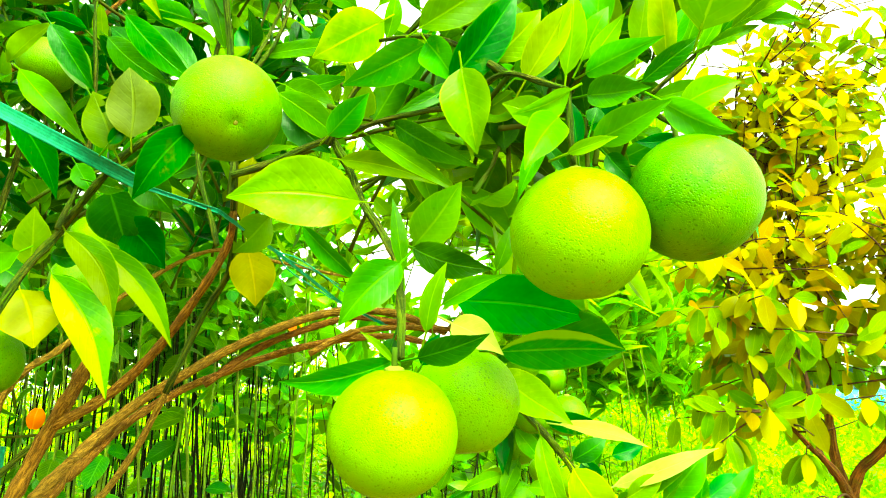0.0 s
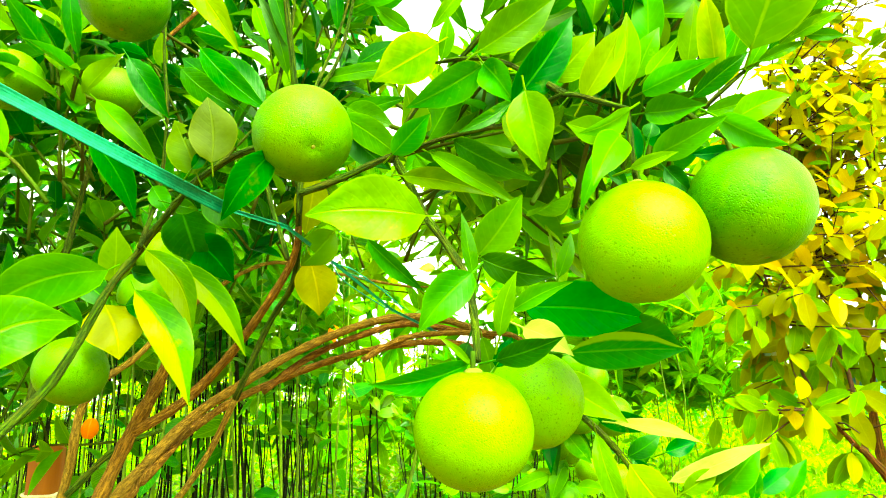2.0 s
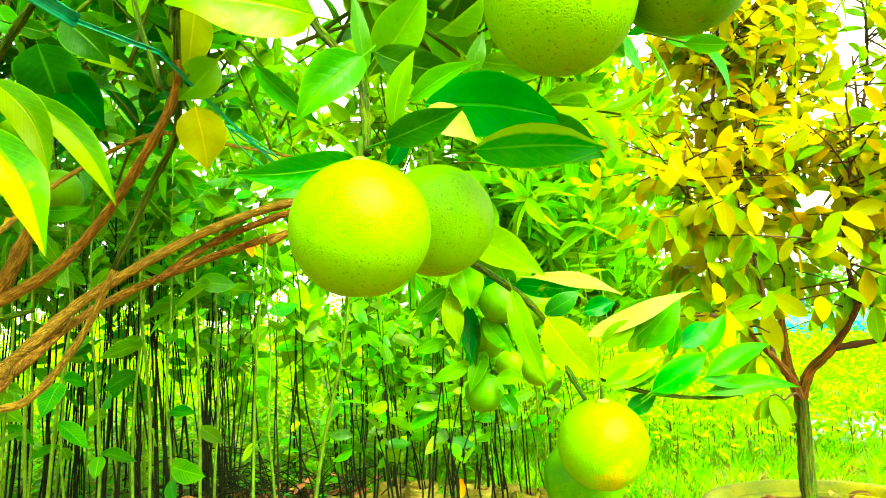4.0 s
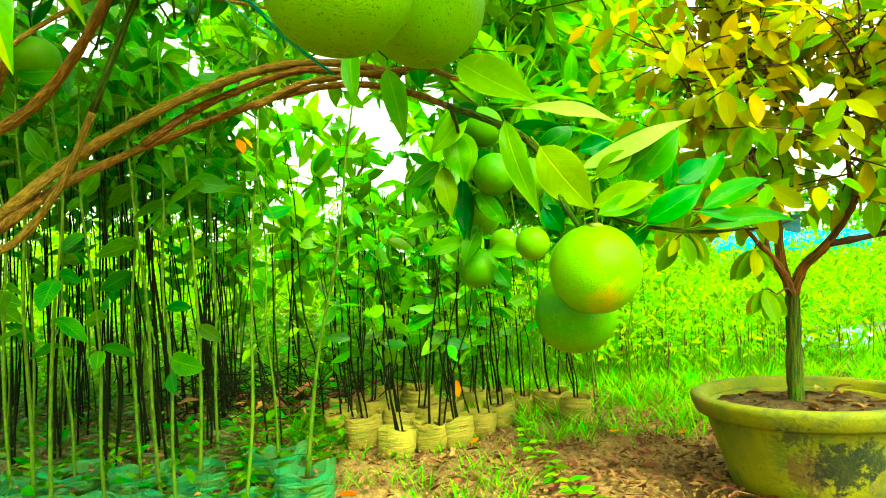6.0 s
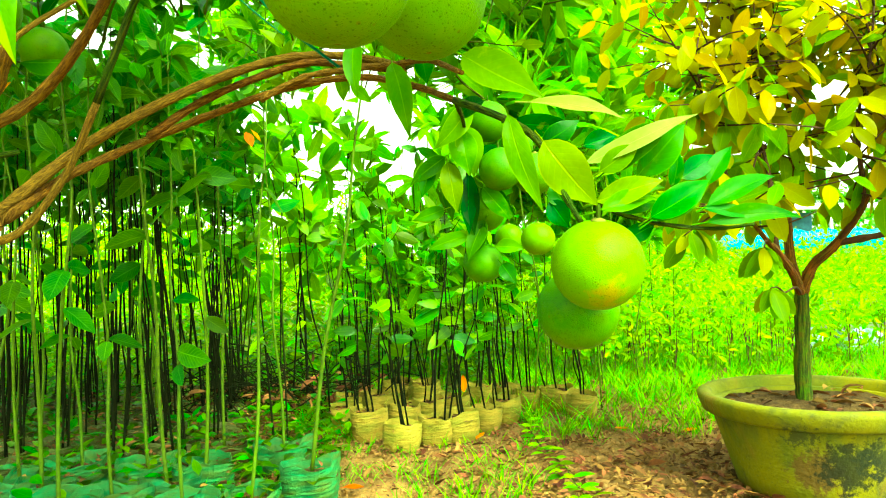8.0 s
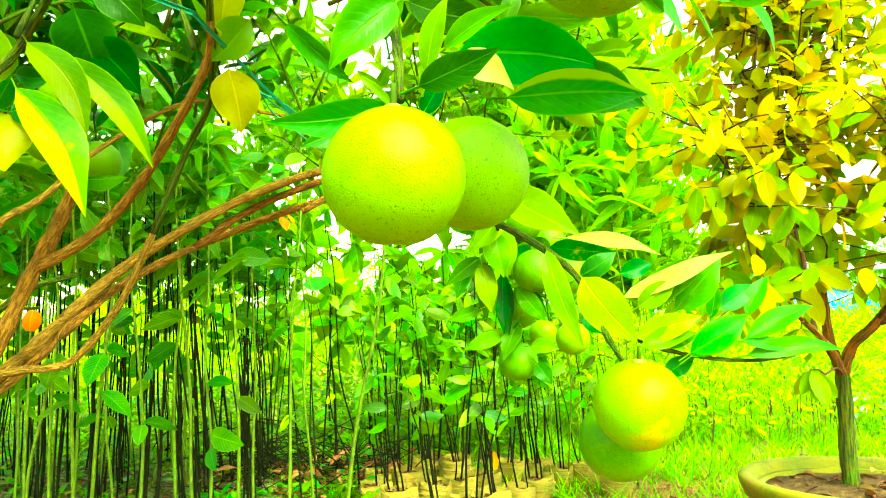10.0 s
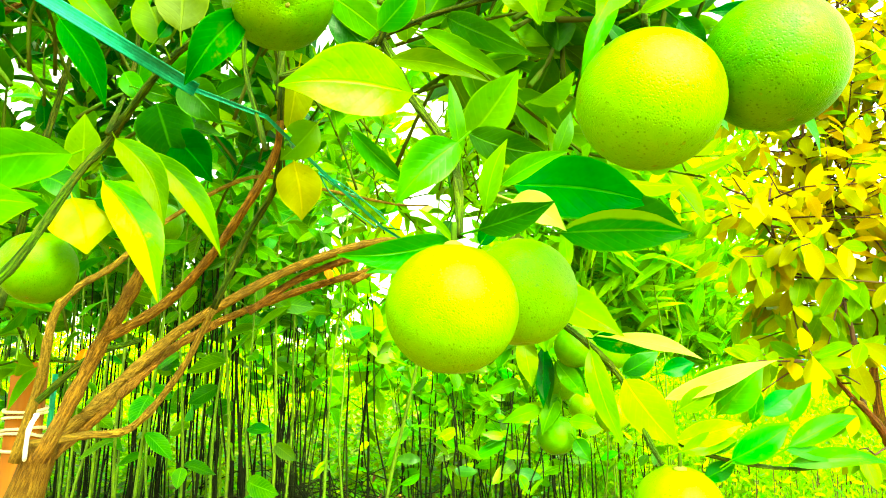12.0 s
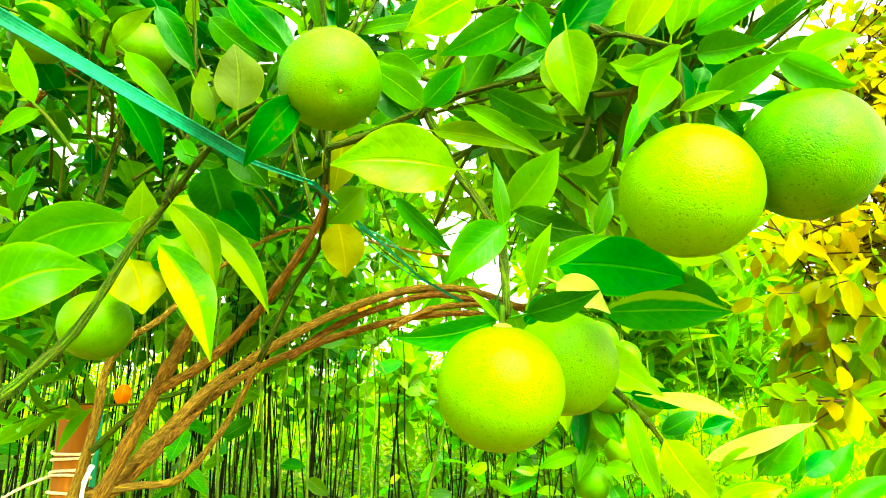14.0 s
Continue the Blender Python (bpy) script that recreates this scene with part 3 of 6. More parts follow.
limb("branch", [(-0.483, 0.741, 0.776), (-0.439, 0.764, 0.784), (-0.397, 0.786, 0.792), (-0.353, 0.797, 0.852), (-0.313, 0.783, 0.924)], 0.0044, 0.0038, M_TANBARK)
limb("branch", [(-0.313, 0.783, 0.924), (-0.272, 0.767, 1.009), (-0.230, 0.720, 1.052), (-0.207, 0.648, 1.100), (-0.197, 0.605, 1.156), (-0.197, 0.578, 1.227), (-0.204, 0.555, 1.323)], 0.0038, 0.0030, M_GREENBARK)
limb("branch", [(-0.447, 0.501, 0.849), (-0.434, 0.526, 0.877), (-0.420, 0.542, 0.901), (-0.406, 0.567, 0.934), (-0.398, 0.589, 0.973), (-0.388, 0.618, 1.032), (-0.369, 0.631, 1.070), (-0.334, 0.607, 1.097), (-0.288, 0.574, 1.124), (-0.234, 0.535, 1.133), (-0.182, 0.481, 1.118)], 0.0048, 0.003, M_GREENBARK)
limb("branch", [(-0.513, 0.791, 0.818), (-0.474, 0.823, 0.870), (-0.436, 0.863, 0.892)], 0.004, 0.003, M_GREENBARK)
limb("branch", [(-0.097, 0.567, 1.138), (-0.079, 0.566, 1.104), (-0.067, 0.543, 1.072), (-0.046, 0.513, 1.034), (-0.031, 0.471, 0.998), (-0.026, 0.429, 0.960), (-0.025, 0.411, 0.928)], 0.0038, 0.0026, M_GREENBARK)
limb("branch", [(-0.086, 0.539, 1.128), (-0.049, 0.519, 1.132), (-0.015, 0.500, 1.131), (0.011, 0.473, 1.123), (0.028, 0.425, 1.113), (0.042, 0.387, 1.103), (0.064, 0.372, 1.088), (0.079, 0.365, 1.079)], 0.0024, 0.0016, M_GREENBARK)
limb("branch", [(0.076, 0.365, 1.080), (0.075, 0.362, 1.056), (0.076, 0.363, 1.033)], 0.0018, 0.0016, M_GREENBARK)
limb("branch", [(0.104, 0.365, 1.082), (0.128, 0.363, 1.061), (0.144, 0.358, 1.047)], 0.0018, 0.0016, M_GREENBARK)
limb("branch", [(-0.099, 0.559, 1.128), (-0.075, 0.546, 1.173), (-0.047, 0.539, 1.203), (-0.020, 0.515, 1.218), (0.005, 0.507, 1.246), (0.025, 0.498, 1.280), (0.049, 0.478, 1.349)], 0.0028, 0.0014, M_GREENBARK)
limb("branch", [(0.042, 0.387, 1.103), (0.007, 0.485, 1.185), (-0.025, 0.517, 1.209), (-0.052, 0.535, 1.216)], 0.0024, 0.0016, M_GREENBARK)
limb("branch", [(-0.190, 0.581, 1.088), (-0.184, 0.587, 1.195), (-0.154, 0.594, 1.265), (-0.133, 0.592, 1.368)], 0.003, 0.0015, M_GREENBARK)
limb("branch", [(-0.204, 0.599, 1.048), (-0.233, 0.608, 1.146), (-0.222, 0.603, 1.233), (-0.205, 0.597, 1.323), (-0.198, 0.572, 1.436)], 0.0024, 0.0014, M_GREENBARK)
limb("branch", [(-0.189, 0.554, 1.160), (-0.179, 0.588, 1.223), (-0.164, 0.610, 1.287), (-0.146, 0.611, 1.357), (-0.142, 0.601, 1.456)], 0.0020, 0.0013, M_GREENBARK)
limb("branch", [(-0.719, 0.782, 1.218), (-0.673, 0.798, 1.257), (-0.630, 0.817, 1.324), (-0.545, 0.859, 1.397), (-0.431, 0.888, 1.536)], 0.005, 0.003, M_BARK)
limb("branch", [(-0.565, 0.782, 0.923), (-0.579, 0.830, 1.067), (-0.585, 0.859, 1.162), (-0.584, 0.884, 1.275), (-0.571, 0.900, 1.432), (-0.568, 0.912, 1.602)], 0.005, 0.003, M_GREENBARK)
limb("branch", [(-0.355, 0.604, 1.067), (-0.358, 0.643, 1.145), (-0.354, 0.637, 1.230), (-0.361, 0.632, 1.313), (-0.354, 0.619, 1.425)], 0.0024, 0.0016, M_GREENBARK)
limb("branch", [(0.004, 0.976, 1.013), (0.060, 1.171, 1.089), (0.104, 1.269, 1.076), (0.140, 1.248, 1.039)], 0.003, 0.002, M_GREENBARK)
limb("branch", [(0.060, 0.855, 0.936), (0.095, 1.153, 0.968), (0.104, 1.234, 0.890), (0.108, 1.256, 0.824), (0.130, 1.266, 0.789)], 0.003, 0.0018, M_GREENBARK)
limb("branch", [(0.143, 0.653, 0.802), (0.183, 0.661, 0.784), (0.226, 0.669, 0.773), (0.275, 0.676, 0.768), (0.316, 0.684, 0.771)], 0.0022, 0.0015, M_GREENBARK)
limb("branch", [(-0.188, 0.576, 1.107), (-0.151, 0.577, 1.120), (-0.116, 0.571, 1.133), (-0.089, 0.567, 1.141)], 0.0036, 0.003, M_GREENBARK)

limb("branch", [(0.135, 0.400, 1.093), (0.155, 0.390, 1.109), (0.181, 0.380, 1.128), (0.203, 0.370, 1.147), (0.221, 0.355, 1.160)], 0.0016, 0.0009, M_GREENBARK)

# the leaves round the green fruit
citrus_leaf((-0.062, 0.496, 1.055), (-0.152, 0.459, 1.050), 0.053, 10, 0.05, 18, "dull")
citrus_leaf((-0.371, 0.580, 1.039), (-0.460, 0.520, 0.974), 0.053, -12, 0.1, 14, "fresh", 0.16)
citrus_leaf((-0.450, 0.500, 0.944), (-0.376, 0.550, 0.988), 0.058, -8, 0.08, 12, "green", -0.14)
citrus_leaf((-0.410, 0.650, 1.019), (-0.384, 0.640, 0.963), 0.061, 4, 0.05, 8, "yellow", -0.05)
citrus_leaf((-0.364, 0.620, 1.028), (-0.300, 0.610, 0.914), 0.039, 4, 0.05, 14, "fold_lit", -0.1)
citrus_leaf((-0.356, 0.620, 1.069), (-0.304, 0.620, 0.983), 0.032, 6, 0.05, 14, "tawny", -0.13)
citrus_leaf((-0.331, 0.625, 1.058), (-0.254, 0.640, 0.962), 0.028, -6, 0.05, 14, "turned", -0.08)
citrus_leaf((-0.398, 0.640, 1.039), (-0.389, 0.620, 1.094), 0.033, 0, 0.05, 16, "olivine", 0.02)
citrus_leaf((-0.388, 0.650, 1.018), (-0.336, 0.640, 1.003), 0.030, 10, 0.05, 16, "dark", -0.1)
citrus_leaf((-0.463, 0.680, 1.051), (-0.420, 0.680, 1.021), 0.031, -10, 0.05, 18, "dark", -0.1)
citrus_leaf((-0.390, 0.660, 1.057), (-0.353, 0.660, 1.058), 0.020, 0, 0.08, 18, "dark", 0.12)
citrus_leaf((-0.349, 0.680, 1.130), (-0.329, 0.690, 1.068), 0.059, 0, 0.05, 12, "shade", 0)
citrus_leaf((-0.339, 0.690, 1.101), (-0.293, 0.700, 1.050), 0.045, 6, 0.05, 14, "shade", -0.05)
citrus_leaf((-0.307, 0.640, 1.133), (-0.269, 0.650, 1.095), 0.040, 0, 0.05, 16, "dark", -0.06)
citrus_leaf((-0.360, 0.630, 1.141), (-0.339, 0.630, 1.110), 0.022, 0, 0.05, 16, "green", 0)
citrus_leaf((-0.335, 0.620, 1.118), (-0.309, 0.630, 1.113), 0.017, 0, 0.05, 16, "dark", 0)
citrus_leaf((-0.245, 0.500, 1.111), (-0.253, 0.500, 1.175), 0.041, -4, 0.03, 10, "tan", 0.05)
citrus_leaf((-0.262, 0.510, 1.105), (-0.284, 0.505, 1.156), 0.036, 6, 0.03, 10, "olive", 0.03)
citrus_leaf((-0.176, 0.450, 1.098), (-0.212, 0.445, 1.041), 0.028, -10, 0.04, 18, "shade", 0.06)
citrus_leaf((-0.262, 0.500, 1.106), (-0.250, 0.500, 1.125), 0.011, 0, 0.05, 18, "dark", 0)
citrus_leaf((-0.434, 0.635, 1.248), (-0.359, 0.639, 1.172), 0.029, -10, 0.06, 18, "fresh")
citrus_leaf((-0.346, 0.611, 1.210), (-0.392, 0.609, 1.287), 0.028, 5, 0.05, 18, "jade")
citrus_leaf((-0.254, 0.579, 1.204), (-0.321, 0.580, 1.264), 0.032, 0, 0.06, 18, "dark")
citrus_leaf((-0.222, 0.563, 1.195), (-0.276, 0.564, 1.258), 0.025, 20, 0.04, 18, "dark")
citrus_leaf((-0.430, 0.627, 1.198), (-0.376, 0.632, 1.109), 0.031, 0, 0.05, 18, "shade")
citrus_leaf((-0.162, 0.616, 1.080), (-0.197, 0.621, 1.046), 0.035, 0, 0.03, 18, "olive")
citrus_leaf((-0.205, 0.697, 1.070), (-0.197, 0.712, 1.010), 0.047, 0, 0.04, 18, "yellow")
citrus_leaf((-0.188, 0.639, 1.149), (-0.206, 0.671, 1.092), 0.037, 0, 0.05, 18, "yellow")
citrus_leaf((-0.125, 0.592, 1.063), (-0.073, 0.589, 1.009), 0.019, 20, 0.06, 18, "green")
citrus_leaf((-0.070, 0.591, 1.133), (-0.011, 0.578, 1.123), 0.017, 0, 0.08, 18, "dark")
citrus_leaf((-0.020, 0.498, 1.021), (0.015, 0.471, 1.061), 0.033, 0, 0.04, 18, "lime")
citrus_leaf((-0.026, 0.420, 0.989), (-0.063, 0.410, 0.949), 0.027, 8, 0.06, 18, "jade")
citrus_leaf((-0.025, 0.435, 0.986), (-0.031, 0.430, 1.037), 0.011, 12, 0.05, 20, "green")
citrus_leaf((-0.020, 0.455, 1.008), (0.033, 0.445, 0.989), 0.023, 0, 0.08, 18, "dark")
citrus_leaf((-0.000, 0.425, 0.963), (0.037, 0.400, 0.977), 0.013, -12, 0.06, 20, "lime")
citrus_leaf((-0.010, 0.415, 0.944), (0.003, 0.405, 0.986), 0.013, 0, 0.06, 20, "lime")
citrus_leaf((0.009, 0.445, 0.969), (0.097, 0.440, 0.955), 0.040, 4, 0.06, 14, "emerald")
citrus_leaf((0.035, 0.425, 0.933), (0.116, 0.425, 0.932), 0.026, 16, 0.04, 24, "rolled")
citrus_leaf((0.065, 0.455, 0.954), (0.123, 0.455, 0.936), 0.031, 0, 0.05, 18, "green")
citrus_leaf((0.006, 0.410, 0.949), (0.034, 0.395, 0.931), 0.019, -10, 0.16, 18, "pale")
citrus_leaf((-0.014, 0.385, 0.926), (0.025, 0.365, 0.935), 0.017, 8, 0.06, 22, "dark")
citrus_leaf((-0.031, 0.420, 0.927), (-0.090, 0.390, 0.911), 0.020, -8, 0.1, 22, "green")
citrus_leaf((-0.046, 0.440, 0.924), (-0.080, 0.420, 0.908), 0.017, 0, 0.06, 18, "jade")
citrus_leaf((-0.029, 0.415, 0.926), (-0.050, 0.410, 0.945), 0.005, 0, 0.05, 18, "lime")
citrus_leaf((-0.013, 0.425, 0.925), (-0.001, 0.420, 0.944), 0.012, 10, 0.05, 18, "dark")
citrus_leaf((-0.034, 0.450, 0.981), (-0.037, 0.450, 1.000), 0.012, 0, 0.05, 18, "dark")
citrus_leaf((-0.031, 0.435, 0.943), (-0.037, 0.435, 0.926), 0.013, 0, 0.05, 18, "dark")
citrus_leaf((-0.012, 0.500, 1.021), (0.004, 0.500, 1.042), 0.020, 0, 0.05, 18, "green")
citrus_leaf((0.039, 0.470, 0.994), (0.052, 0.470, 1.030), 0.012, 10, 0.05, 18, "green")
# the spray round the hanging fruit
citrus_leaf((0.056, 0.695, 0.937), (0.120, 0.652, 0.889), 0.039, -10, 0.06, 18, "bright")
citrus_leaf((0.111, 0.673, 0.886), (0.190, 0.648, 0.868), 0.017, -30, 0.05, 18, "pale")
citrus_leaf((0.159, 0.671, 0.829), (0.246, 0.635, 0.868), 0.020, -20, 0.05, 18, "pale")
citrus_leaf((0.181, 0.680, 0.824), (0.231, 0.646, 0.859), 0.030, -10, 0.05, 18, "green")
citrus_leaf((0.204, 0.669, 0.815), (0.246, 0.665, 0.869), 0.022, 10, 0.05, 18, "green")
citrus_leaf((0.119, 0.653, 0.847), (0.160, 0.642, 0.789), 0.039, 15, 0.06, 18, "bright")
citrus_leaf((0.162, 0.652, 0.792), (0.231, 0.668, 0.810), 0.021, -15, 0.06, 18, "green")
citrus_leaf((0.208, 0.650, 0.778), (0.260, 0.646, 0.810), 0.025, -5, 0.05, 18, "green")
citrus_leaf((0.243, 0.687, 0.807), (0.250, 0.686, 0.843), 0.013, 0, 0.05, 18, "green")
citrus_leaf((0.251, 0.686, 0.815), (0.290, 0.693, 0.838), 0.021, 0, 0.05, 18, "dark")
citrus_leaf((0.276, 0.685, 0.809), (0.303, 0.692, 0.847), 0.017, 0, 0.05, 18, "green")
citrus_leaf((0.265, 0.666, 0.788), (0.338, 0.681, 0.819), 0.021, -10, 0.05, 18, "green")
citrus_leaf((0.261, 0.666, 0.786), (0.312, 0.664, 0.777), 0.013, -20, 0.06, 18, "green")
citrus_leaf((0.264, 0.667, 0.773), (0.352, 0.661, 0.778), 0.018, -15, 0.06, 18, "green")
citrus_leaf((0.163, 0.642, 0.785), (0.216, 0.649, 0.797), 0.019, -20, 0.06, 18, "lime")
citrus_leaf((0.191, 0.671, 0.759), (0.219, 0.669, 0.773), 0.018, 0, 0.05, 18, "green")
citrus_leaf((0.093, 0.674, 0.876), (0.114, 0.645, 0.788), 0.022, 10, 0.08, 18, "lime")
citrus_leaf((0.126, 0.693, 0.852), (0.161, 0.690, 0.874), 0.021, 0, 0.06, 18, "dark")
citrus_leaf((0.106, 1.151, 1.006), (0.046, 1.136, 0.934), 0.037, 0, 0.06, 18, "lime")
citrus_leaf((0.094, 1.172, 0.977), (0.106, 1.154, 0.892), 0.045, 0, 0.05, 18, "lime")
citrus_leaf((0.075, 1.215, 0.919), (0.074, 1.218, 0.824), 0.027, 10, 0.06, 18, "green")
citrus_leaf((0.060, 1.236, 0.936), (0.018, 1.220, 0.879), 0.033, 0, 0.05, 18, "lime")
citrus_leaf((0.053, 1.239, 0.842), (0.008, 1.222, 0.829), 0.021, 0, 0.05, 18, "lime")
citrus_leaf((0.104, 1.237, 0.805), (0.038, 1.202, 0.779), 0.023, 0, 0.06, 18, "lime")
citrus_leaf((0.125, 1.195, 0.819), (0.102, 1.198, 0.764), 0.026, 0, 0.05, 18, "green")
citrus_leaf((0.109, 1.254, 0.906), (0.110, 1.256, 0.806), 0.028, 0, 0.05, 18, "dark")
citrus_leaf((0.124, 1.213, 0.878), (0.174, 1.192, 0.828), 0.036, 0, 0.08, 18, "green")
citrus_leaf((0.132, 1.221, 0.945), (0.175, 1.199, 0.927), 0.029, 0, 0.08, 18, "green")
citrus_leaf((0.108, 1.200, 1.015), (0.053, 1.180, 0.946), 0.044, 0, 0.05, 18, "lime")
citrus_leaf((0.110, 1.200, 0.979), (0.113, 1.180, 0.900), 0.042, 5, 0.05, 18, "lime")
citrus_leaf((0.065, 1.200, 0.931), (0.006, 1.180, 0.884), 0.028, 0, 0.06, 18, "green")
citrus_leaf((0.072, 1.200, 0.924), (0.085, 1.180, 0.836), 0.034, 8, 0.06, 18, "green")
citrus_leaf((0.103, 1.200, 0.903), (0.097, 1.180, 0.801), 0.030, 0, 0.05, 18, "dark")
citrus_leaf((0.061, 1.200, 0.844), (0.009, 1.180, 0.826), 0.023, 0, 0.05, 18, "lime")
citrus_leaf((0.098, 1.200, 0.799), (0.031, 1.180, 0.777), 0.026, -8, 0.06, 18, "lime")
citrus_leaf((0.127, 1.200, 0.824), (0.095, 1.180, 0.759), 0.030, 0, 0.06, 18, "green")
citrus_leaf((0.121, 1.200, 0.877), (0.173, 1.180, 0.827), 0.034, 0, 0.07, 18, "green")
citrus_leaf((0.129, 1.200, 0.932), (0.180, 1.180, 0.911), 0.033, 0, 0.07, 18, "green")
citrus_leaf((0.143, 1.200, 0.779), (0.189, 1.180, 0.774), 0.025, 0, 0.06, 18, "lime")
citrus_leaf((0.040, 1.200, 0.921), (0.023, 1.180, 0.863), 0.028, 0, 0.05, 18, "green")
citrus_leaf((0.152, 1.200, 0.750), (0.172, 1.180, 0.717), 0.028, 0, 0.05, 18, "dark")
# the darkest ones here are added to paint the shadowed hollow behind the cluster
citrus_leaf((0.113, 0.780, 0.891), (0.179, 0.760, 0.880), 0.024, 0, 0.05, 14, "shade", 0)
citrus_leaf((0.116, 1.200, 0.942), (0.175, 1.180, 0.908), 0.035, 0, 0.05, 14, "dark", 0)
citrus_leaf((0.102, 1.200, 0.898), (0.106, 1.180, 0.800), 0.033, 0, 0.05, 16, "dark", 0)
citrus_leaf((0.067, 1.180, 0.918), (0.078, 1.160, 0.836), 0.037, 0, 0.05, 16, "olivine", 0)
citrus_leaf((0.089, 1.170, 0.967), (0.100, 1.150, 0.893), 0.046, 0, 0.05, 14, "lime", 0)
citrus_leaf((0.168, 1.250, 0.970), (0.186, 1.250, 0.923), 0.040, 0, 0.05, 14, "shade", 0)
citrus_leaf((0.121, 1.160, 0.874), (0.163, 1.150, 0.819), 0.031, 0, 0.05, 16, "fresh", 0)
citrus_leaf((0.195, 1.000, 0.832), (0.220, 1.000, 0.794), 0.032, 0, 0.05, 16, "dark", 0)
citrus_leaf((0.216, 1.000, 0.826), (0.197, 1.000, 0.857), 0.032, 0, 0.05, 16, "green", 0)
citrus_leaf((0.169, 0.660, 0.820), (0.202, 0.650, 0.842), 0.020, 6, 0.05, 16, "lime", 0)
citrus_leaf((0.207, 0.670, 0.817), (0.247, 0.660, 0.861), 0.031, 0, 0.05, 18, "fresh", 0)
citrus_leaf((0.162, 0.650, 0.793), (0.218, 0.640, 0.810), 0.022, -6, 0.05, 18, "olivine", 0)
citrus_leaf((0.179, 0.660, 0.790), (0.221, 0.660, 0.792), 0.018, 0, 0.05, 18, "green", 0)
citrus_leaf((0.208, 0.650, 0.775), (0.267, 0.660, 0.811), 0.027, 0, 0.06, 18, "fresh", 0)
citrus_leaf((0.171, 0.720, 0.854), (0.205, 0.720, 0.864), 0.019, 0, 0.05, 18, "dark", 0)
citrus_leaf((-0.035, 0.601, 0.922), (-0.034, 0.582, 0.871), 0.015, 0, 0.05, 18, "lime")
citrus_leaf((-0.013, 0.937, 1.008), (0.004, 0.899, 0.907), 0.031, 10, 0.08, 18, "lime")
citrus_leaf((0.026, 0.974, 1.035), (0.032, 0.975, 0.991), 0.026, 0, 0.05, 18, "green")
citrus_leaf((0.057, 0.973, 1.030), (0.065, 0.973, 0.993), 0.027, 0, 0.05, 18, "green")
citrus_leaf((0.118, 1.070, 0.990), (0.083, 1.173, 0.992), 0.030, 0, 0.05, 18, "dark")
# the upright leaves over the pair of fruit
citrus_leaf((-0.015, 0.460, 1.181), (0.052, 0.450, 1.223), 0.034, -8, 0.05, 20, "fresh")
citrus_leaf((0.006, 0.415, 1.111), (0.055, 0.400, 1.172), 0.031, 12, 0.05, 18, "dark")
citrus_leaf((0.036, 0.420, 1.131), (0.071, 0.410, 1.164), 0.027, 0, 0.05, 16, "olivine")
# added dark blade that stands in for the shadow between its neighbours
citrus_leaf((0.055, 0.455, 1.135), (0.094, 0.450, 1.179), 0.028, 0, 0.03, 18, "dark")
citrus_leaf((0.056, 0.405, 1.107), (0.086, 0.385, 1.155), 0.023, -15, 0.05, 22, "olivine")
citrus_leaf((0.082, 0.400, 1.108), (0.088, 0.385, 1.164), 0.018, 10, 0.06, 22, "lime")
citrus_leaf((0.112, 0.430, 1.153), (0.114, 0.420, 1.218), 0.024, 0, 0.05, 20, "fresh")
citrus_leaf((0.080, 0.470, 1.204), (0.085, 0.460, 1.257), 0.021, 0, 0.04, 18, "lime")
citrus_leaf((0.088, 0.475, 1.207), (0.100, 0.470, 1.256), 0.010, 20, 0.03, 18, "dark")
citrus_leaf((0.095, 0.380, 1.110), (0.106, 0.345, 1.116), 0.013, 15, 0.05, 20, "lime")
citrus_leaf((0.089, 0.375, 1.096), (0.118, 0.325, 1.090), 0.017, -20, 0.05, 22, "fresh")
citrus_leaf((0.088, 0.370, 1.079), (0.116, 0.345, 1.072), 0.019, -15, 0.1, 22, "jade")
citrus_leaf((0.095, 0.410, 1.124), (0.114, 0.400, 1.160), 0.017, 10, 0.05, 18, "fresh")
citrus_leaf((0.014, 0.385, 1.106), (0.022, 0.390, 1.051), 0.031, 5, 0.04, 22, "lime")
citrus_leaf((0.076, 0.360, 1.077), (0.043, 0.345, 1.055), 0.016, -20, 0.06, 20, "lime")
citrus_leaf((0.065, 0.370, 1.066), (0.037, 0.365, 1.072), 0.018, 10, 0.06, 20, "lime")
citrus_leaf((0.067, 0.355, 1.058), (0.045, 0.330, 1.020), 0.022, 0, 0.05, 18, "lime")
citrus_leaf((0.070, 0.350, 1.034), (0.094, 0.335, 1.038), 0.008, -10, 0.05, 18, "lime")
citrus_leaf((0.088, 0.365, 1.047), (0.124, 0.335, 1.059), 0.020, -10, 0.05, 22, "fresh")
citrus_leaf((0.127, 0.355, 1.067), (0.161, 0.345, 1.042), 0.018, 10, 0.06, 22, "fresh")
citrus_leaf((0.144, 0.375, 1.073), (0.179, 0.365, 1.086), 0.019, -12, 0.05, 20, "lime")
citrus_leaf((0.136, 0.395, 1.089), (0.170, 0.385, 1.095), 0.013, -20, 0.05, 18, "fresh")
citrus_leaf((0.134, 0.410, 1.108), (0.175, 0.400, 1.136), 0.016, 10, 0.05, 20, "jade")
citrus_leaf((0.140, 0.430, 1.143), (0.149, 0.420, 1.194), 0.020, 5, 0.05, 22, "lime")
citrus_leaf((0.152, 0.410, 1.119), (0.144, 0.395, 1.186), 0.020, -10, 0.08, 18, "mottled")
citrus_leaf((0.151, 0.350, 1.109), (0.174, 0.300, 1.179), 0.054, -8, 0.05, 14, "lime")
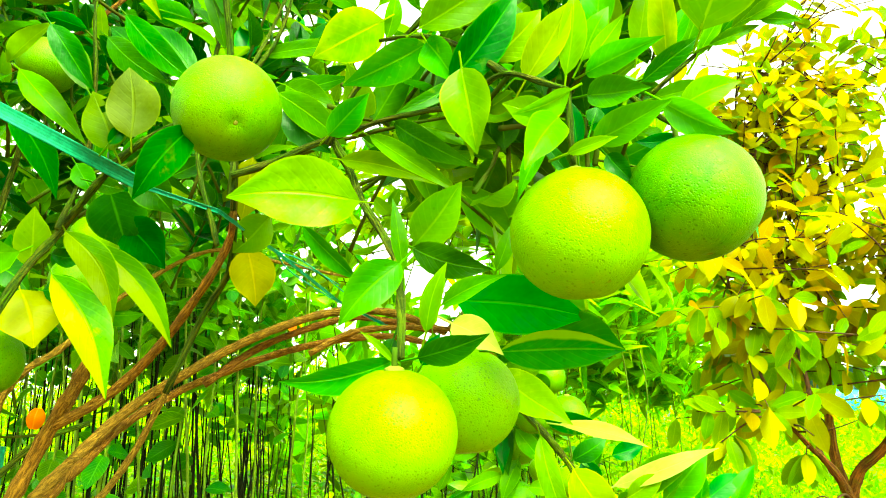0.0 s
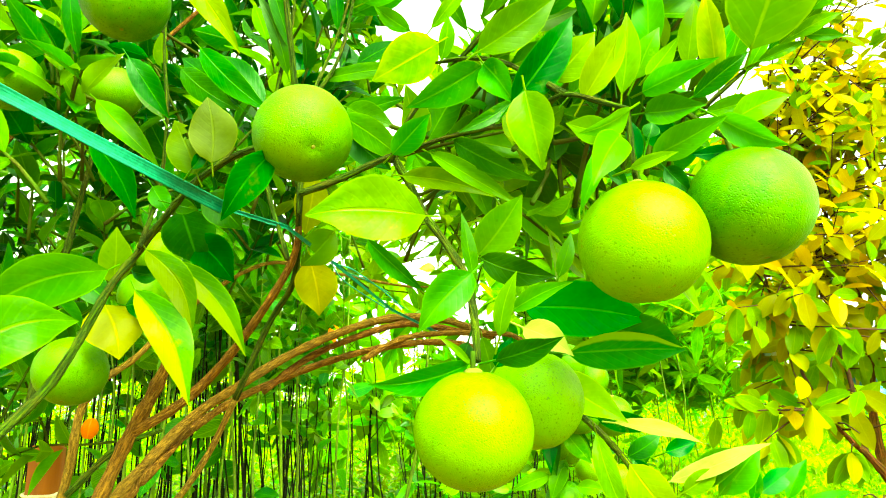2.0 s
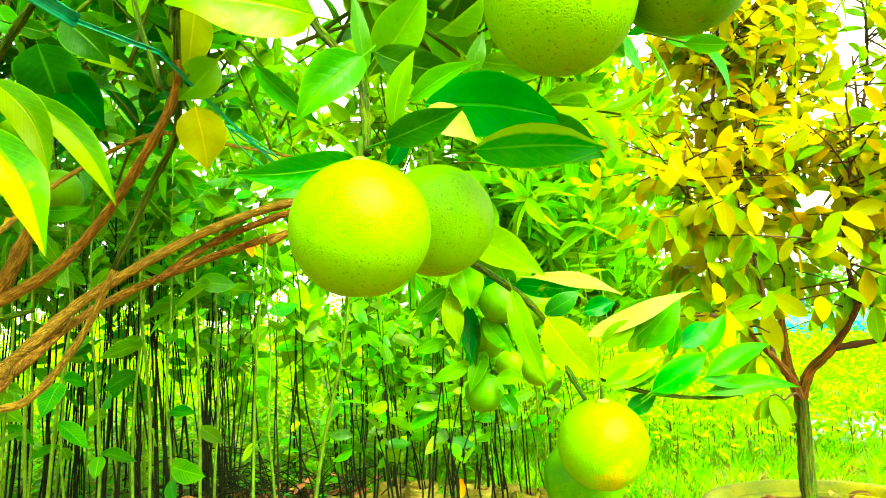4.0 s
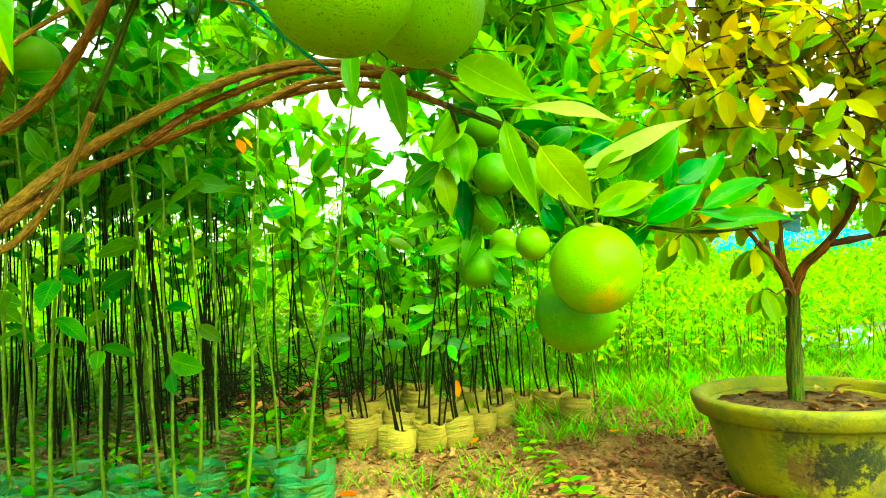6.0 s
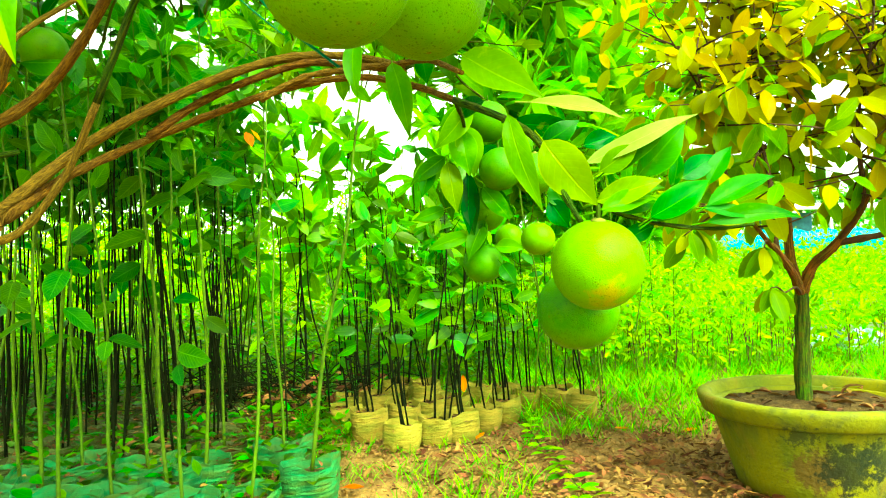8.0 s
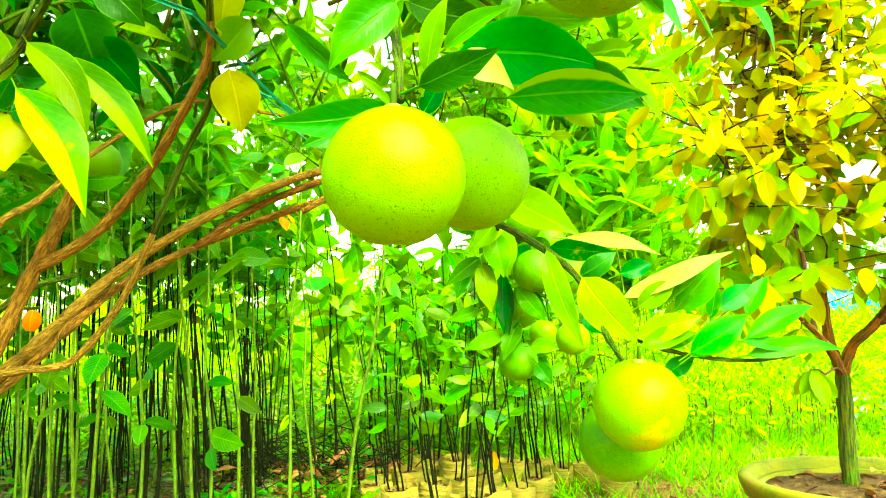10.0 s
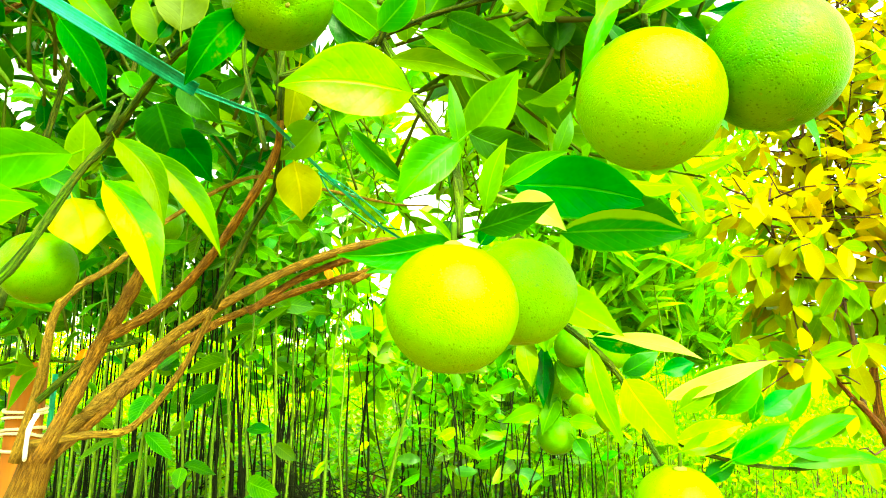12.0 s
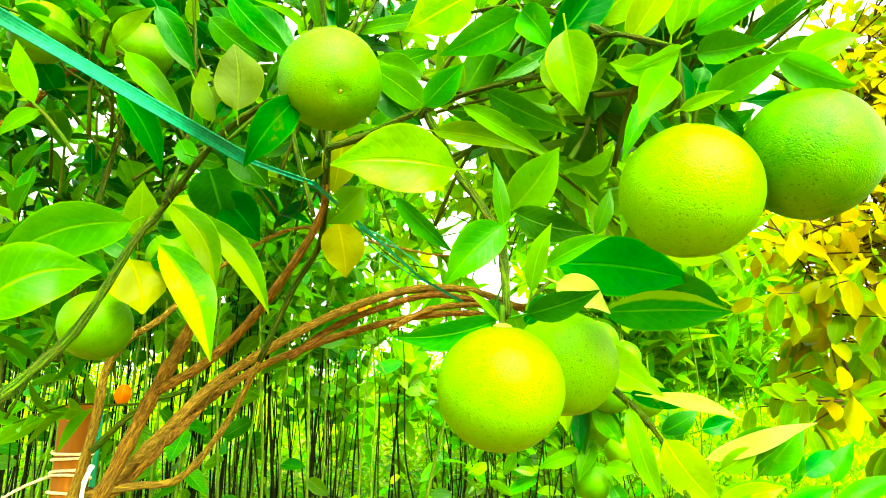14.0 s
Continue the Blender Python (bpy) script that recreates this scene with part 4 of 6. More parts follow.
citrus_leaf((0.098, 0.375, 1.043), (0.111, 0.370, 1.024), 0.013, 0, 0.05, 18, "dark")
citrus_leaf((0.072, 0.410, 1.079), (0.047, 0.400, 1.025), 0.013, 15, 0.05, 18, "fresh")
citrus_leaf((0.081, 0.375, 1.047), (0.078, 0.370, 1.076), 0.011, 0, 0.04, 18, "dark")
citrus_leaf((0.151, 0.395, 1.061), (0.121, 0.390, 1.057), 0.011, 0, 0.04, 18, "dark")
citrus_leaf((0.104, 0.410, 1.092), (0.115, 0.410, 1.071), 0.023, 10, 0.05, 18, "dark")
citrus_leaf((-0.011, 0.490, 1.185), (-0.072, 0.475, 1.141), 0.032, -10, 0.06, 20, "fresh")
citrus_leaf((-0.010, 0.475, 1.179), (0.011, 0.465, 1.138), 0.026, 12, 0.06, 20, "fresh")
citrus_leaf((0.012, 0.470, 1.141), (-0.032, 0.460, 1.112), 0.012, 10, 0.04, 18, "dark")
citrus_leaf((0.022, 0.465, 1.103), (0.002, 0.460, 1.128), 0.021, 0, 0.05, 18, "olivine")
citrus_leaf((-0.038, 0.520, 1.131), (0.020, 0.470, 1.072), 0.023, 14, 0.09, 22, "jade")
citrus_leaf((-0.059, 0.530, 1.124), (0.016, 0.490, 1.061), 0.017, -14, 0.09, 22, "fresh")
citrus_leaf((-0.088, 0.560, 1.115), (-0.005, 0.530, 1.084), 0.020, -8, 0.08, 20, "lime")
citrus_leaf((-0.050, 0.550, 1.246), (-0.112, 0.545, 1.206), 0.047, 0, 0.05, 16, "mottled")
citrus_leaf((-0.127, 0.580, 1.315), (-0.072, 0.570, 1.332), 0.022, -10, 0.05, 20, "fresh")
citrus_leaf((-0.081, 0.600, 1.292), (-0.119, 0.590, 1.319), 0.019, 0, 0.06, 18, "fresh")
citrus_leaf((-0.092, 0.520, 1.120), (-0.057, 0.500, 1.147), 0.025, 10, 0.05, 20, "fresh")
citrus_leaf((-0.048, 0.560, 1.233), (-0.038, 0.550, 1.278), 0.017, 10, 0.05, 20, "fresh")
citrus_leaf((-0.058, 0.580, 1.281), (-0.010, 0.570, 1.338), 0.016, 0, 0.04, 18, "lime")
citrus_leaf((-0.008, 0.550, 1.309), (0.014, 0.550, 1.366), 0.028, 0, 0.04, 18, "lime")
citrus_leaf((0.008, 0.530, 1.282), (0.026, 0.530, 1.344), 0.035, 10, 0.04, 18, "fresh")
citrus_leaf((0.038, 0.500, 1.266), (0.034, 0.500, 1.324), 0.029, -10, 0.04, 18, "fresh")
citrus_leaf((0.048, 0.500, 1.272), (0.085, 0.490, 1.254), 0.014, -20, 0.05, 20, "dark")
citrus_leaf((0.052, 0.520, 1.302), (0.118, 0.510, 1.294), 0.023, -20, 0.05, 20, "dark")
citrus_leaf((0.162, 0.440, 1.144), (0.182, 0.430, 1.183), 0.014, 0, 0.05, 18, "fresh")
citrus_leaf((0.182, 0.450, 1.155), (0.195, 0.440, 1.185), 0.017, 0, 0.05, 18, "fresh")
citrus_leaf((0.131, 0.450, 1.171), (0.123, 0.440, 1.204), 0.019, 0, 0.05, 18, "olivine")
citrus_leaf((0.095, 0.470, 1.153), (0.092, 0.460, 1.204), 0.018, 10, 0.05, 18, "dark")
citrus_leaf((0.063, 0.500, 1.190), (0.063, 0.500, 1.231), 0.024, 10, 0.05, 18, "fresh")
citrus_leaf((0.162, 0.385, 1.112), (0.181, 0.375, 1.142), 0.009, 0, 0.05, 18, "lime")
citrus_leaf((0.168, 0.380, 1.117), (0.198, 0.370, 1.126), 0.008, -10, 0.06, 18, "fresh")
citrus_leaf((0.176, 0.380, 1.125), (0.198, 0.365, 1.155), 0.010, 10, 0.05, 18, "fresh")
citrus_leaf((0.181, 0.375, 1.125), (0.210, 0.355, 1.150), 0.011, 0, 0.05, 18, "fresh")
citrus_leaf((0.188, 0.370, 1.128), (0.214, 0.355, 1.136), 0.010, -12, 0.06, 18, "lime")
citrus_leaf((0.194, 0.370, 1.138), (0.210, 0.355, 1.170), 0.011, 10, 0.05, 18, "lime")
citrus_leaf((0.197, 0.360, 1.141), (0.220, 0.345, 1.159), 0.012, 0, 0.05, 18, "fresh")
citrus_leaf((0.197, 0.370, 1.129), (0.216, 0.360, 1.122), 0.009, -15, 0.06, 18, "fresh")
citrus_leaf((0.090, 0.440, 1.052), (0.069, 0.440, 1.082), 0.010, 0, 0.05, 18, "dark")
citrus_leaf((0.097, 0.400, 1.074), (0.101, 0.400, 1.086), 0.012, 0, 0.05, 18, "dark")
# the leaves against the sky
citrus_leaf((-0.140, 0.619, 1.331), (-0.073, 0.597, 1.348), 0.025, 0, 0.05, 18, "green")
citrus_leaf((-0.134, 0.605, 1.376), (-0.084, 0.611, 1.370), 0.008, 0, 0.06, 18, "green")
citrus_leaf((-0.205, 0.592, 1.271), (-0.229, 0.561, 1.364), 0.018, 10, 0.05, 18, "jade")
citrus_leaf((-0.210, 0.599, 1.246), (-0.239, 0.571, 1.332), 0.018, 0, 0.05, 18, "jade")
citrus_leaf((-0.161, 0.615, 1.306), (-0.164, 0.589, 1.390), 0.016, 10, 0.05, 18, "dark")
citrus_leaf((-0.174, 0.603, 1.242), (-0.081, 0.587, 1.244), 0.018, -20, 0.06, 18, "jade")
citrus_leaf((-0.160, 0.597, 1.198), (-0.084, 0.578, 1.206), 0.021, -10, 0.06, 18, "jade")
citrus_leaf((-0.143, 0.577, 1.196), (-0.095, 0.567, 1.170), 0.028, -20, 0.06, 18, "green")
citrus_leaf((-0.146, 0.561, 1.180), (-0.086, 0.579, 1.135), 0.029, 10, 0.07, 18, "lime")
citrus_leaf((-0.146, 0.584, 1.175), (-0.102, 0.589, 1.133), 0.032, 0, 0.05, 18, "dark")
citrus_leaf((-0.262, 0.423, 1.262), (-0.205, 0.441, 1.183), 0.024, 0, 0.06, 18, "olivine")
citrus_leaf((-0.364, 0.566, 1.256), (-0.328, 0.586, 1.198), 0.026, 0, 0.06, 18, "dark")
citrus_leaf((-0.277, 0.533, 1.243), (-0.211, 0.537, 1.176), 0.025, 0, 0.06, 18, "jade")
citrus_leaf((-0.312, 0.572, 1.245), (-0.252, 0.570, 1.196), 0.026, 0, 0.05, 18, "jade")
citrus_leaf((-0.396, 0.371, 1.201), (-0.351, 0.383, 1.173), 0.040, 0, 0.08, 18, "lime")
citrus_leaf((-0.380, 0.506, 1.311), (-0.434, 0.508, 1.293), 0.023, 0, 0.06, 18, "dark")
citrus_leaf((-0.418, 0.541, 1.323), (-0.414, 0.563, 1.256), 0.018, 0, 0.06, 18, "dark")
citrus_leaf((-0.409, 0.438, 1.319), (-0.357, 0.448, 1.298), 0.043, 0, 0.05, 18, "dark")
citrus_leaf((-0.414, 0.418, 1.216), (-0.417, 0.432, 1.170), 0.026, 0, 0.05, 18, "dark")
citrus_leaf((-0.223, 0.512, 1.322), (-0.188, 0.501, 1.363), 0.033, 0, 0.05, 18, "yellow")
citrus_leaf((-0.106, 0.551, 1.354), (-0.062, 0.552, 1.361), 0.023, 0, 0.05, 18, "yellow")
citrus_leaf((-0.020, 0.668, 1.332), (-0.062, 0.637, 1.423), 0.020, 0, 0.05, 18, "green")
citrus_leaf((0.108, 0.481, 1.285), (0.124, 0.474, 1.309), 0.020, 0, 0.05, 18, "dark")
citrus_leaf((0.042, 0.482, 1.268), (0.112, 0.450, 1.251), 0.015, 0, 0.05, 18, "green")
citrus_leaf((0.046, 0.493, 1.234), (0.084, 0.469, 1.252), 0.017, 0, 0.05, 18, "green")
citrus_leaf((0.023, 0.476, 1.283), (-0.009, 0.490, 1.231), 0.025, 0, 0.05, 18, "green")
citrus_leaf((0.039, 0.473, 1.297), (0.019, 0.472, 1.229), 0.030, 0, 0.05, 18, "green")


# the thick of the crown behind: leafy shoots up the left side and over the path
def crown_shoots(seed, count, lo, hi, spread, size, mats, heading):
    rng = np.random.RandomState(seed)
    rows = {m: [] for m in mats}
    stems = []
    for _ in range(count):
        p = rng.uniform(lo, hi)
        d = np.array(heading) + rng.normal(0, spread, 3)
        d /= np.linalg.norm(d)
        n = rng.randint(6, 13)
        length = n * rng.uniform(0.014, 0.022)
        q = p + d * length + np.array((0, 0, -0.02))
        mid = (p + q) / 2 + rng.normal(0, 0.008, 3)
        stems.append(tube([p - d * 0.06, p, mid, q], 0.0026, 0.0012, 5, 2))
        e1 = np.cross(d, (0.3, 0.5, 0.8))
        e1 /= np.linalg.norm(e1)
        e2 = np.cross(d, e1)
        first = rng.uniform(0, 6.28)
        tone = mats[rng.randint(len(mats))]
        for k in range(n):
            s = p + (q - p) * (k + 1) / n
            out = math.cos(first + 2.4 * k) * e1 + math.sin(first + 2.4 * k) * e2
            open_ = math.radians(rng.uniform(35, 75)) * (1.0 - 0.45 * k / n)
            a = d * math.cos(open_) + out * math.sin(open_) + (0, 0, -0.15)
            nrm = d * math.sin(open_) - out * math.cos(open_) + rng.normal(0, 0.25, 3) + (0, -0.15, 0.25)
            m = tone if rng.rand() < 0.7 else mats[rng.randint(len(mats))]
            rows[m].append((s, a, nrm, size * rng.uniform(0.65, 1.2) * (1.0 - 0.25 * k / n)))
    v, f = merged(stems)
    tagged(mesh_object("brushwood", [tuple(np.array(x) - HOME) for x in v], f, M_GREENBARK, citrus), kind="stuff")
    for m, r in rows.items():
        if r:
            b = np.array([x[0] for x in r]) - HOME
            L = np.array([x[3] for x in r])
            leaf_mass("foliage", LEAF[m], citrus, b, [x[1] for x in r], [x[2] for x in r], L, L * rng.uniform(0.36, 0.5, len(L)), rows=6, fold=rng.uniform(0.2, 0.7, len(L)), bend=rng.uniform(-0.05, 0.3, len(L)))


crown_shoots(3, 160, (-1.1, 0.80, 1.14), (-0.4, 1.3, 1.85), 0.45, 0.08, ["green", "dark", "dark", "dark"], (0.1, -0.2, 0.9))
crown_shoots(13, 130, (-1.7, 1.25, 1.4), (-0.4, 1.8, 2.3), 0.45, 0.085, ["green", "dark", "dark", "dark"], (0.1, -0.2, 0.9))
crown_shoots(4, 44, (-0.36, 0.72, 1.18), (-0.2, 1.15, 1.7), 0.45, 0.082, ["green", "lime", "dark"], (0.2, -0.2, 0.8))
crown_shoots(5, 34, (-1.15, 0.75, 0.85), (-0.62, 1.25, 1.15), 0.5, 0.08, ["green", "lime"], (0.1, -0.2, 0.6))
crown_shoots(6, 16, (0.02, 0.62, 1.16), (0.16, 0.9, 1.34), 0.4, 0.08, ["lime", "green", "green"], (0.4, -0.1, 0.7))
crown_shoots(7, 14, (0.02, 0.47, 1.09), (0.18, 0.6, 1.24), 0.35, 0.07, ["green", "green", "dark"], (0.35, -0.1, 0.8))
crown_shoots(9, 46, (-0.3, 1.25, 1.3), (0.5, 1.9, 1.6), 0.5, 0.085, ["lime", "lime", "bright"], (0.1, -0.2, 0.6))
crown_shoots(11, 16, (-0.10, 0.58, 1.10), (0.05, 0.8, 1.24), 0.45, 0.075, ["green", "lime", "lime"], (0.5, -0.1, 0.3))
crown_shoots(12, 14, (-0.35, 1.6, 1.26), (0.05, 2.0, 1.42), 0.5, 0.08, ["lime", "bright"], (0.1, -0.2, 0.4))
crown_shoots(8, 12, (-0.62, 0.62, 1.1), (-0.38, 0.85, 1.4), 0.5, 0.075, ["green", "lime", "dark"], (0.1, -0.2, 0.7))


def orange(at, radius, skin, tilt=0, turn=0):
    """A fruit with its blossom-end scar below and its calyx and stalk on top."""
    labels = {"lime": "ripening yellow-green orange hanging from a leafy twig", "green": "unripe green orange with pitted peel on the tree", "deep": "dark green unripe orange hanging among leaves", "blush": "green orange with a rusty orange blush near its base"}
    root = thing("orange", at, labels[skin], "orange", "oranges on the tree")
    root.rotation_euler = (radians(-tilt), 0, radians(turn))
    verts, faces = [], []
    sides, rings = 48, 48
    rng = random.Random(repr(at))
    ph = [rng.uniform(0, 6.28) for _ in range(3)]
    for j in range(rings + 1):
        th = math.pi * j / rings
        for i in range(sides):
            a = 2 * math.pi * i / sides
            r = radius * (1 + 0.012 * math.sin(2 * a + ph[0]) * math.sin(th) + 0.010 * math.sin(3 * a + ph[1]) * math.sin(th))
            z = -math.cos(th) * 0.97
            dip = 0.05 * math.exp(-(th / 0.16) ** 2) + 0.06 * math.exp(-((math.pi - th) / 0.14) ** 2)
            z += dip if j < rings / 2 else -dip
            r *= 1 + 0.012 * math.exp(-((th - 0.42) / 0.07) ** 2)
            verts.append((r * math.sin(th) * math.cos(a), r * math.sin(th) * math.sin(a), radius * z))
    faces = [(j * sides + i, j * sides + (i + 1) % sides, (j + 1) * sides + (i + 1) % sides, (j + 1) * sides + i) for j in range(rings) for i in range(sides)]
    mesh_object("peel", verts, faces, SKIN[skin], root)
    v, f = lathe([(0.0004, -0.2), (0.045, -0.2), (0.055, 0.0), (0.018, 0.06), (0.0005, 0.05)], 10, 0.1, 3)
    mesh_object("scar", [(x * radius, y * radius, -0.922 * radius - z * 0.12 * radius) for x, y, z in v], f, M_CALYX, root, None)
    v, f = lathe([(0.02, -0.1), (0.2, 0.0), (0.16, 0.35), (0.07, 0.6), (0.0005, 0.62)], 10, 0.12, 5)
    calyx = mesh_object("calyx", [(x * radius * 0.8, y * radius * 0.8, 0.93 * radius + z * 0.14 * radius) for x, y, z in v], f, M_CALYX, root)
    v, f = lathe([(0.065, 0.5), (0.06, 1.6), (0.055, 2.6), (0.0005, 2.62)], 8, 0.1, 6)
    mesh_object("stalk", [(x * radius * 0.8, y * radius * 0.8, 0.93 * radius + z * 0.14 * radius) for x, y, z in v], f, M_GREENBARK, calyx)
    return root


# the fruit
orange((-0.029, 0.406, 0.885), 0.038, "lime", -8, 10)
orange((-0.157, 0.463, 1.117), 0.0392, "green", 52, 30)
orange((0.078, 0.369, 0.993), 0.0387, "lime", -6, -20)
orange((0.145, 0.370, 1.014), 0.0375, "deep", 10, 40)
orange((0.153, 0.623, 0.739), 0.0378, "blush", -12, 0)
orange((0.016, 0.489, 0.905), 0.038, "lime", 5, 30)
orange((0.154, 0.700, 0.699), 0.038, "deep", 0, 50)
orange((0.126, 1.241, 0.753), 0.0346, "deep", 5, 0)
orange((0.140, 1.204, 0.989), 0.035, "green", 0, 20)
orange((0.149, 1.148, 0.900), 0.035, "deep", 10, 10)
orange((0.208, 1.173, 0.895), 0.035, "green", -10, 0)
orange((0.199, 1.303, 0.966), 0.034, "deep", 0, 0)
orange((0.136, 1.274, 0.842), 0.034, "green", 10, 0)
orange((0.184, 1.320, 0.799), 0.026, "lime", 0, 0)
orange((0.213, 1.190, 0.789), 0.028, "lime", 0, 40)
orange((-0.570, 0.680, 1.303), 0.037, "lime", 20, 0)
orange((-0.497, 0.780, 1.333), 0.036, "green", 0, 0)
orange((-0.980, 1.129, 1.442), 0.036, "deep", 0, 0)
orange((-0.837, 1.044, 1.378), 0.036, "deep", 0, 10)
orange((-0.497, 0.942, 1.149), 0.034, "lime", 0, 0)
orange((-0.758, 1.220, 1.199), 0.036, "green", 0, 0)
orange((-0.455, 0.678, 0.954), 0.037, "green", 20, 0)
orange((-0.319, 0.472, 1.256), 0.037, "deep", 10, 20)
orange((-0.420, 0.419, 1.276), 0.037, "lime", 0, 0)
orange((0.217, 0.531, 1.261), 0.037, "green", 0, 0)
orange((-0.602, 1.065, 1.544), 0.034, "green", 0, 0)
orange((-0.508, 0.930, 1.084), 0.037, "green", 0, 0)
orange((-0.573, 1.181, 1.116), 0.038, "green", 0, 0)


# ---- the guava tree in its cement pot
POT = Vector((1.32, 2.282, 0.0))
block = tagged(part("concrete_block", box_bm((0.36, 0.36, 0.07), 0.01), M_BLOCK, None), "low mossy concrete block under a big plant pot", "block")
block.location = POT + Vector((-0.02, -0.04, -0.034))
pot = thing("plant_pot", POT + Vector((0, 0, 0.002)), "large round yellow painted cement pot with dark moss stains", "pot")
v, f = lathe([(0.001, 0.0), (0.236, 0.0), (0.248, 0.006), (0.262, 0.05), (0.284, 0.12), (0.306, 0.19), (0.316, 0.225), (0.322, 0.243), (0.322, 0.27), (0.29, 0.27), (0.27, 0.1), (0.001, 0.09)], 72, 0.004, 2)
mesh_object("body", v, f, M_POT, pot)
v, f = lathe([(0.318, 0.246), (0.346, 0.243), (0.352, 0.247), (0.366, 0.285), (0.367, 0.297), (0.361, 0.304), (0.345, 0.306), (0.330, 0.304), (0.322, 0.296), (0.314, 0.265), (0.310, 0.25)], 80, 0.003, 4)
mesh_object("rim", v, f, M_POT, pot)
v, f = lathe([(0.001, 0.274), (0.08, 0.274), (0.16, 0.27), (0.24, 0.263), (0.30, 0.257), (0.318, 0.255)], 40, 0.0)
rs = np.random.RandomState(8)
mesh_object("soil", [(x, y, z + rs.normal(0, 0.004)) for x, y, z in v], f, M_SOIL, pot)
n = 70
ang, rad = rs.uniform(0, 6.28, n), rs.uniform(0.05, 0.29, n)
base = np.c_[rad * np.cos(ang), rad * np.sin(ang), rs.uniform(0.266, 0.284, n)]
tagged(leaf_mass("dry_leaves", M_DEAD, pot, base, np.c_[rs.normal(0, 1, (n, 2)), rs.normal(0, 0.15, n)], np.c_[rs.normal(0, 0.4, (n, 2)), np.ones(n)], rs.uniform(0.03, 0.09, n), rs.uniform(0.012, 0.03, n), fold=0.7, bend=0.2), "brown shrivelled fallen leaves on the soil")

guava = thing("guava_tree", POT + Vector((-0.03, 0.015, 0.27)), "small guava tree with yellowing leaves growing in a cement pot", "fruit tree")
G0 = np.array(guava.location)


def guava_limb(name, points, r0, r1, material=None, seed=1):
    v, f, uv = bark_tube(points, r0, r1, 12, 6, seed, 0.5)
    return mesh_object(name, (v - G0).tolist(), f, material or M_GUAVABARK, guava, uv)


guava_limb("trunk", [(1.292, 2.297, 0.24), (1.287, 2.29, 0.36), (1.29, 2.285, 0.48), (1.285, 2.27, 0.58), (1.282, 2.262, 0.645)], 0.026, 0.021)
GUAVA_LIMBS = [
    [(1.282, 2.262, 0.63), (1.22, 2.20, 0.70), (1.13, 2.12, 0.77), (1.08, 2.08, 0.80), (1.0, 2.02, 0.86), (0.93, 1.97, 0.90)],
    [(1.13, 2.12, 0.77), (1.125, 2.13, 0.86), (1.14, 2.16, 1.0), (1.12, 2.2, 1.2), (1.06, 2.25, 1.45)],
    [(1.285, 2.265, 0.63), (1.30, 2.22, 0.72), (1.34, 2.15, 0.79), (1.42, 2.12, 0.92), (1.50, 2.12, 1.09), (1.56, 2.15, 1.3), (1.58, 2.2, 1.55), (1.6, 2.22, 1.8)],
    [(1.34, 2.15, 0.79), (1.45, 2.08, 0.81), (1.58, 2.02, 0.84), (1.72, 2.0, 0.92), (1.85, 2.0, 1.1)],
    [(1.28, 2.265, 0.64), (1.255, 2.27, 0.76), (1.25, 2.26, 0.92), (1.27, 2.25, 1.08), (1.28, 2.26, 1.2), (1.25, 2.28, 1.4), (1.22, 2.3, 1.62), (1.2, 2.3, 1.8)],
    [(1.27, 2.25, 1.08), (1.2, 2.24, 1.16), (1.12, 2.22, 1.28), (1.04, 2.2, 1.36), (0.95, 2.2, 1.42)],
    [(1.28, 2.26, 1.2), (1.36, 2.28, 1.34), (1.42, 2.32, 1.52), (1.44, 2.35, 1.72), (1.43, 2.36, 1.9)],
    [(1.25, 2.27, 0.85), (1.18, 2.33, 0.95), (1.1, 2.4, 1.08), (1.02, 2.44, 1.15)],
    [(1.42, 2.12, 0.92), (1.38, 2.08, 1.05), (1.36, 2.04, 1.18), (1.38, 2.0, 1.35), (1.4, 2.0, 1.5)],
    [(1.282, 2.262, 0.62), (1.25, 2.22, 0.645), (1.2, 2.16, 0.655), (1.14, 2.11, 0.64)],
    [(1.0, 2.02, 0.86), (0.95, 2.05, 1.0), (0.92, 2.1, 1.2), (0.9, 2.12, 1.4)],
    [(1.45, 2.08, 0.81), (1.5, 2.0, 0.93), (1.54, 1.98, 1.06), (1.6, 1.98, 1.18)],
    [(1.34, 2.15, 0.79), (1.36, 2.05, 0.9), (1.33, 2.0, 1.02), (1.28, 1.98, 1.12)],
    [(1.25, 2.28, 1.4), (1.32, 2.3, 1.6), (1.36, 2.32, 1.85), (1.38, 2.32, 2.2)],
    [(1.58, 2.2, 1.55), (1.66, 2.24, 1.75), (1.7, 2.26, 2.0), (1.68, 2.3, 2.25)],
    [(1.12, 2.22, 1.28), (1.08, 2.26, 1.5), (1.06, 2.3, 1.75), (1.1, 2.3, 2.05)],
    [(1.5, 2.12, 1.09), (1.6, 2.08, 1.18), (1.7, 2.05, 1.32), (1.76, 2.05, 1.5)],
    [(1.06, 2.25, 1.45), (1.12, 2.25, 1.81), (1.17, 2.25, 2.13)],
    [(1.08, 2.26, 1.5), (1.21, 2.28, 1.92), (1.34, 2.30, 2.34)],
]
for i, pts in enumerate(GUAVA_LIMBS):
    guava_limb("limb", pts, (0.016, 0.010, 0.018, 0.012, 0.017, 0.008, 0.009, 0.007, 0.007, 0.004, 0.006, 0.006, 0.006, 0.007, 0.007, 0.006, 0.008, 0.005, 0.005)[i], 0.003, M_REDBARK if i in (0, 2, 4) else M_TWIG, i + 2)


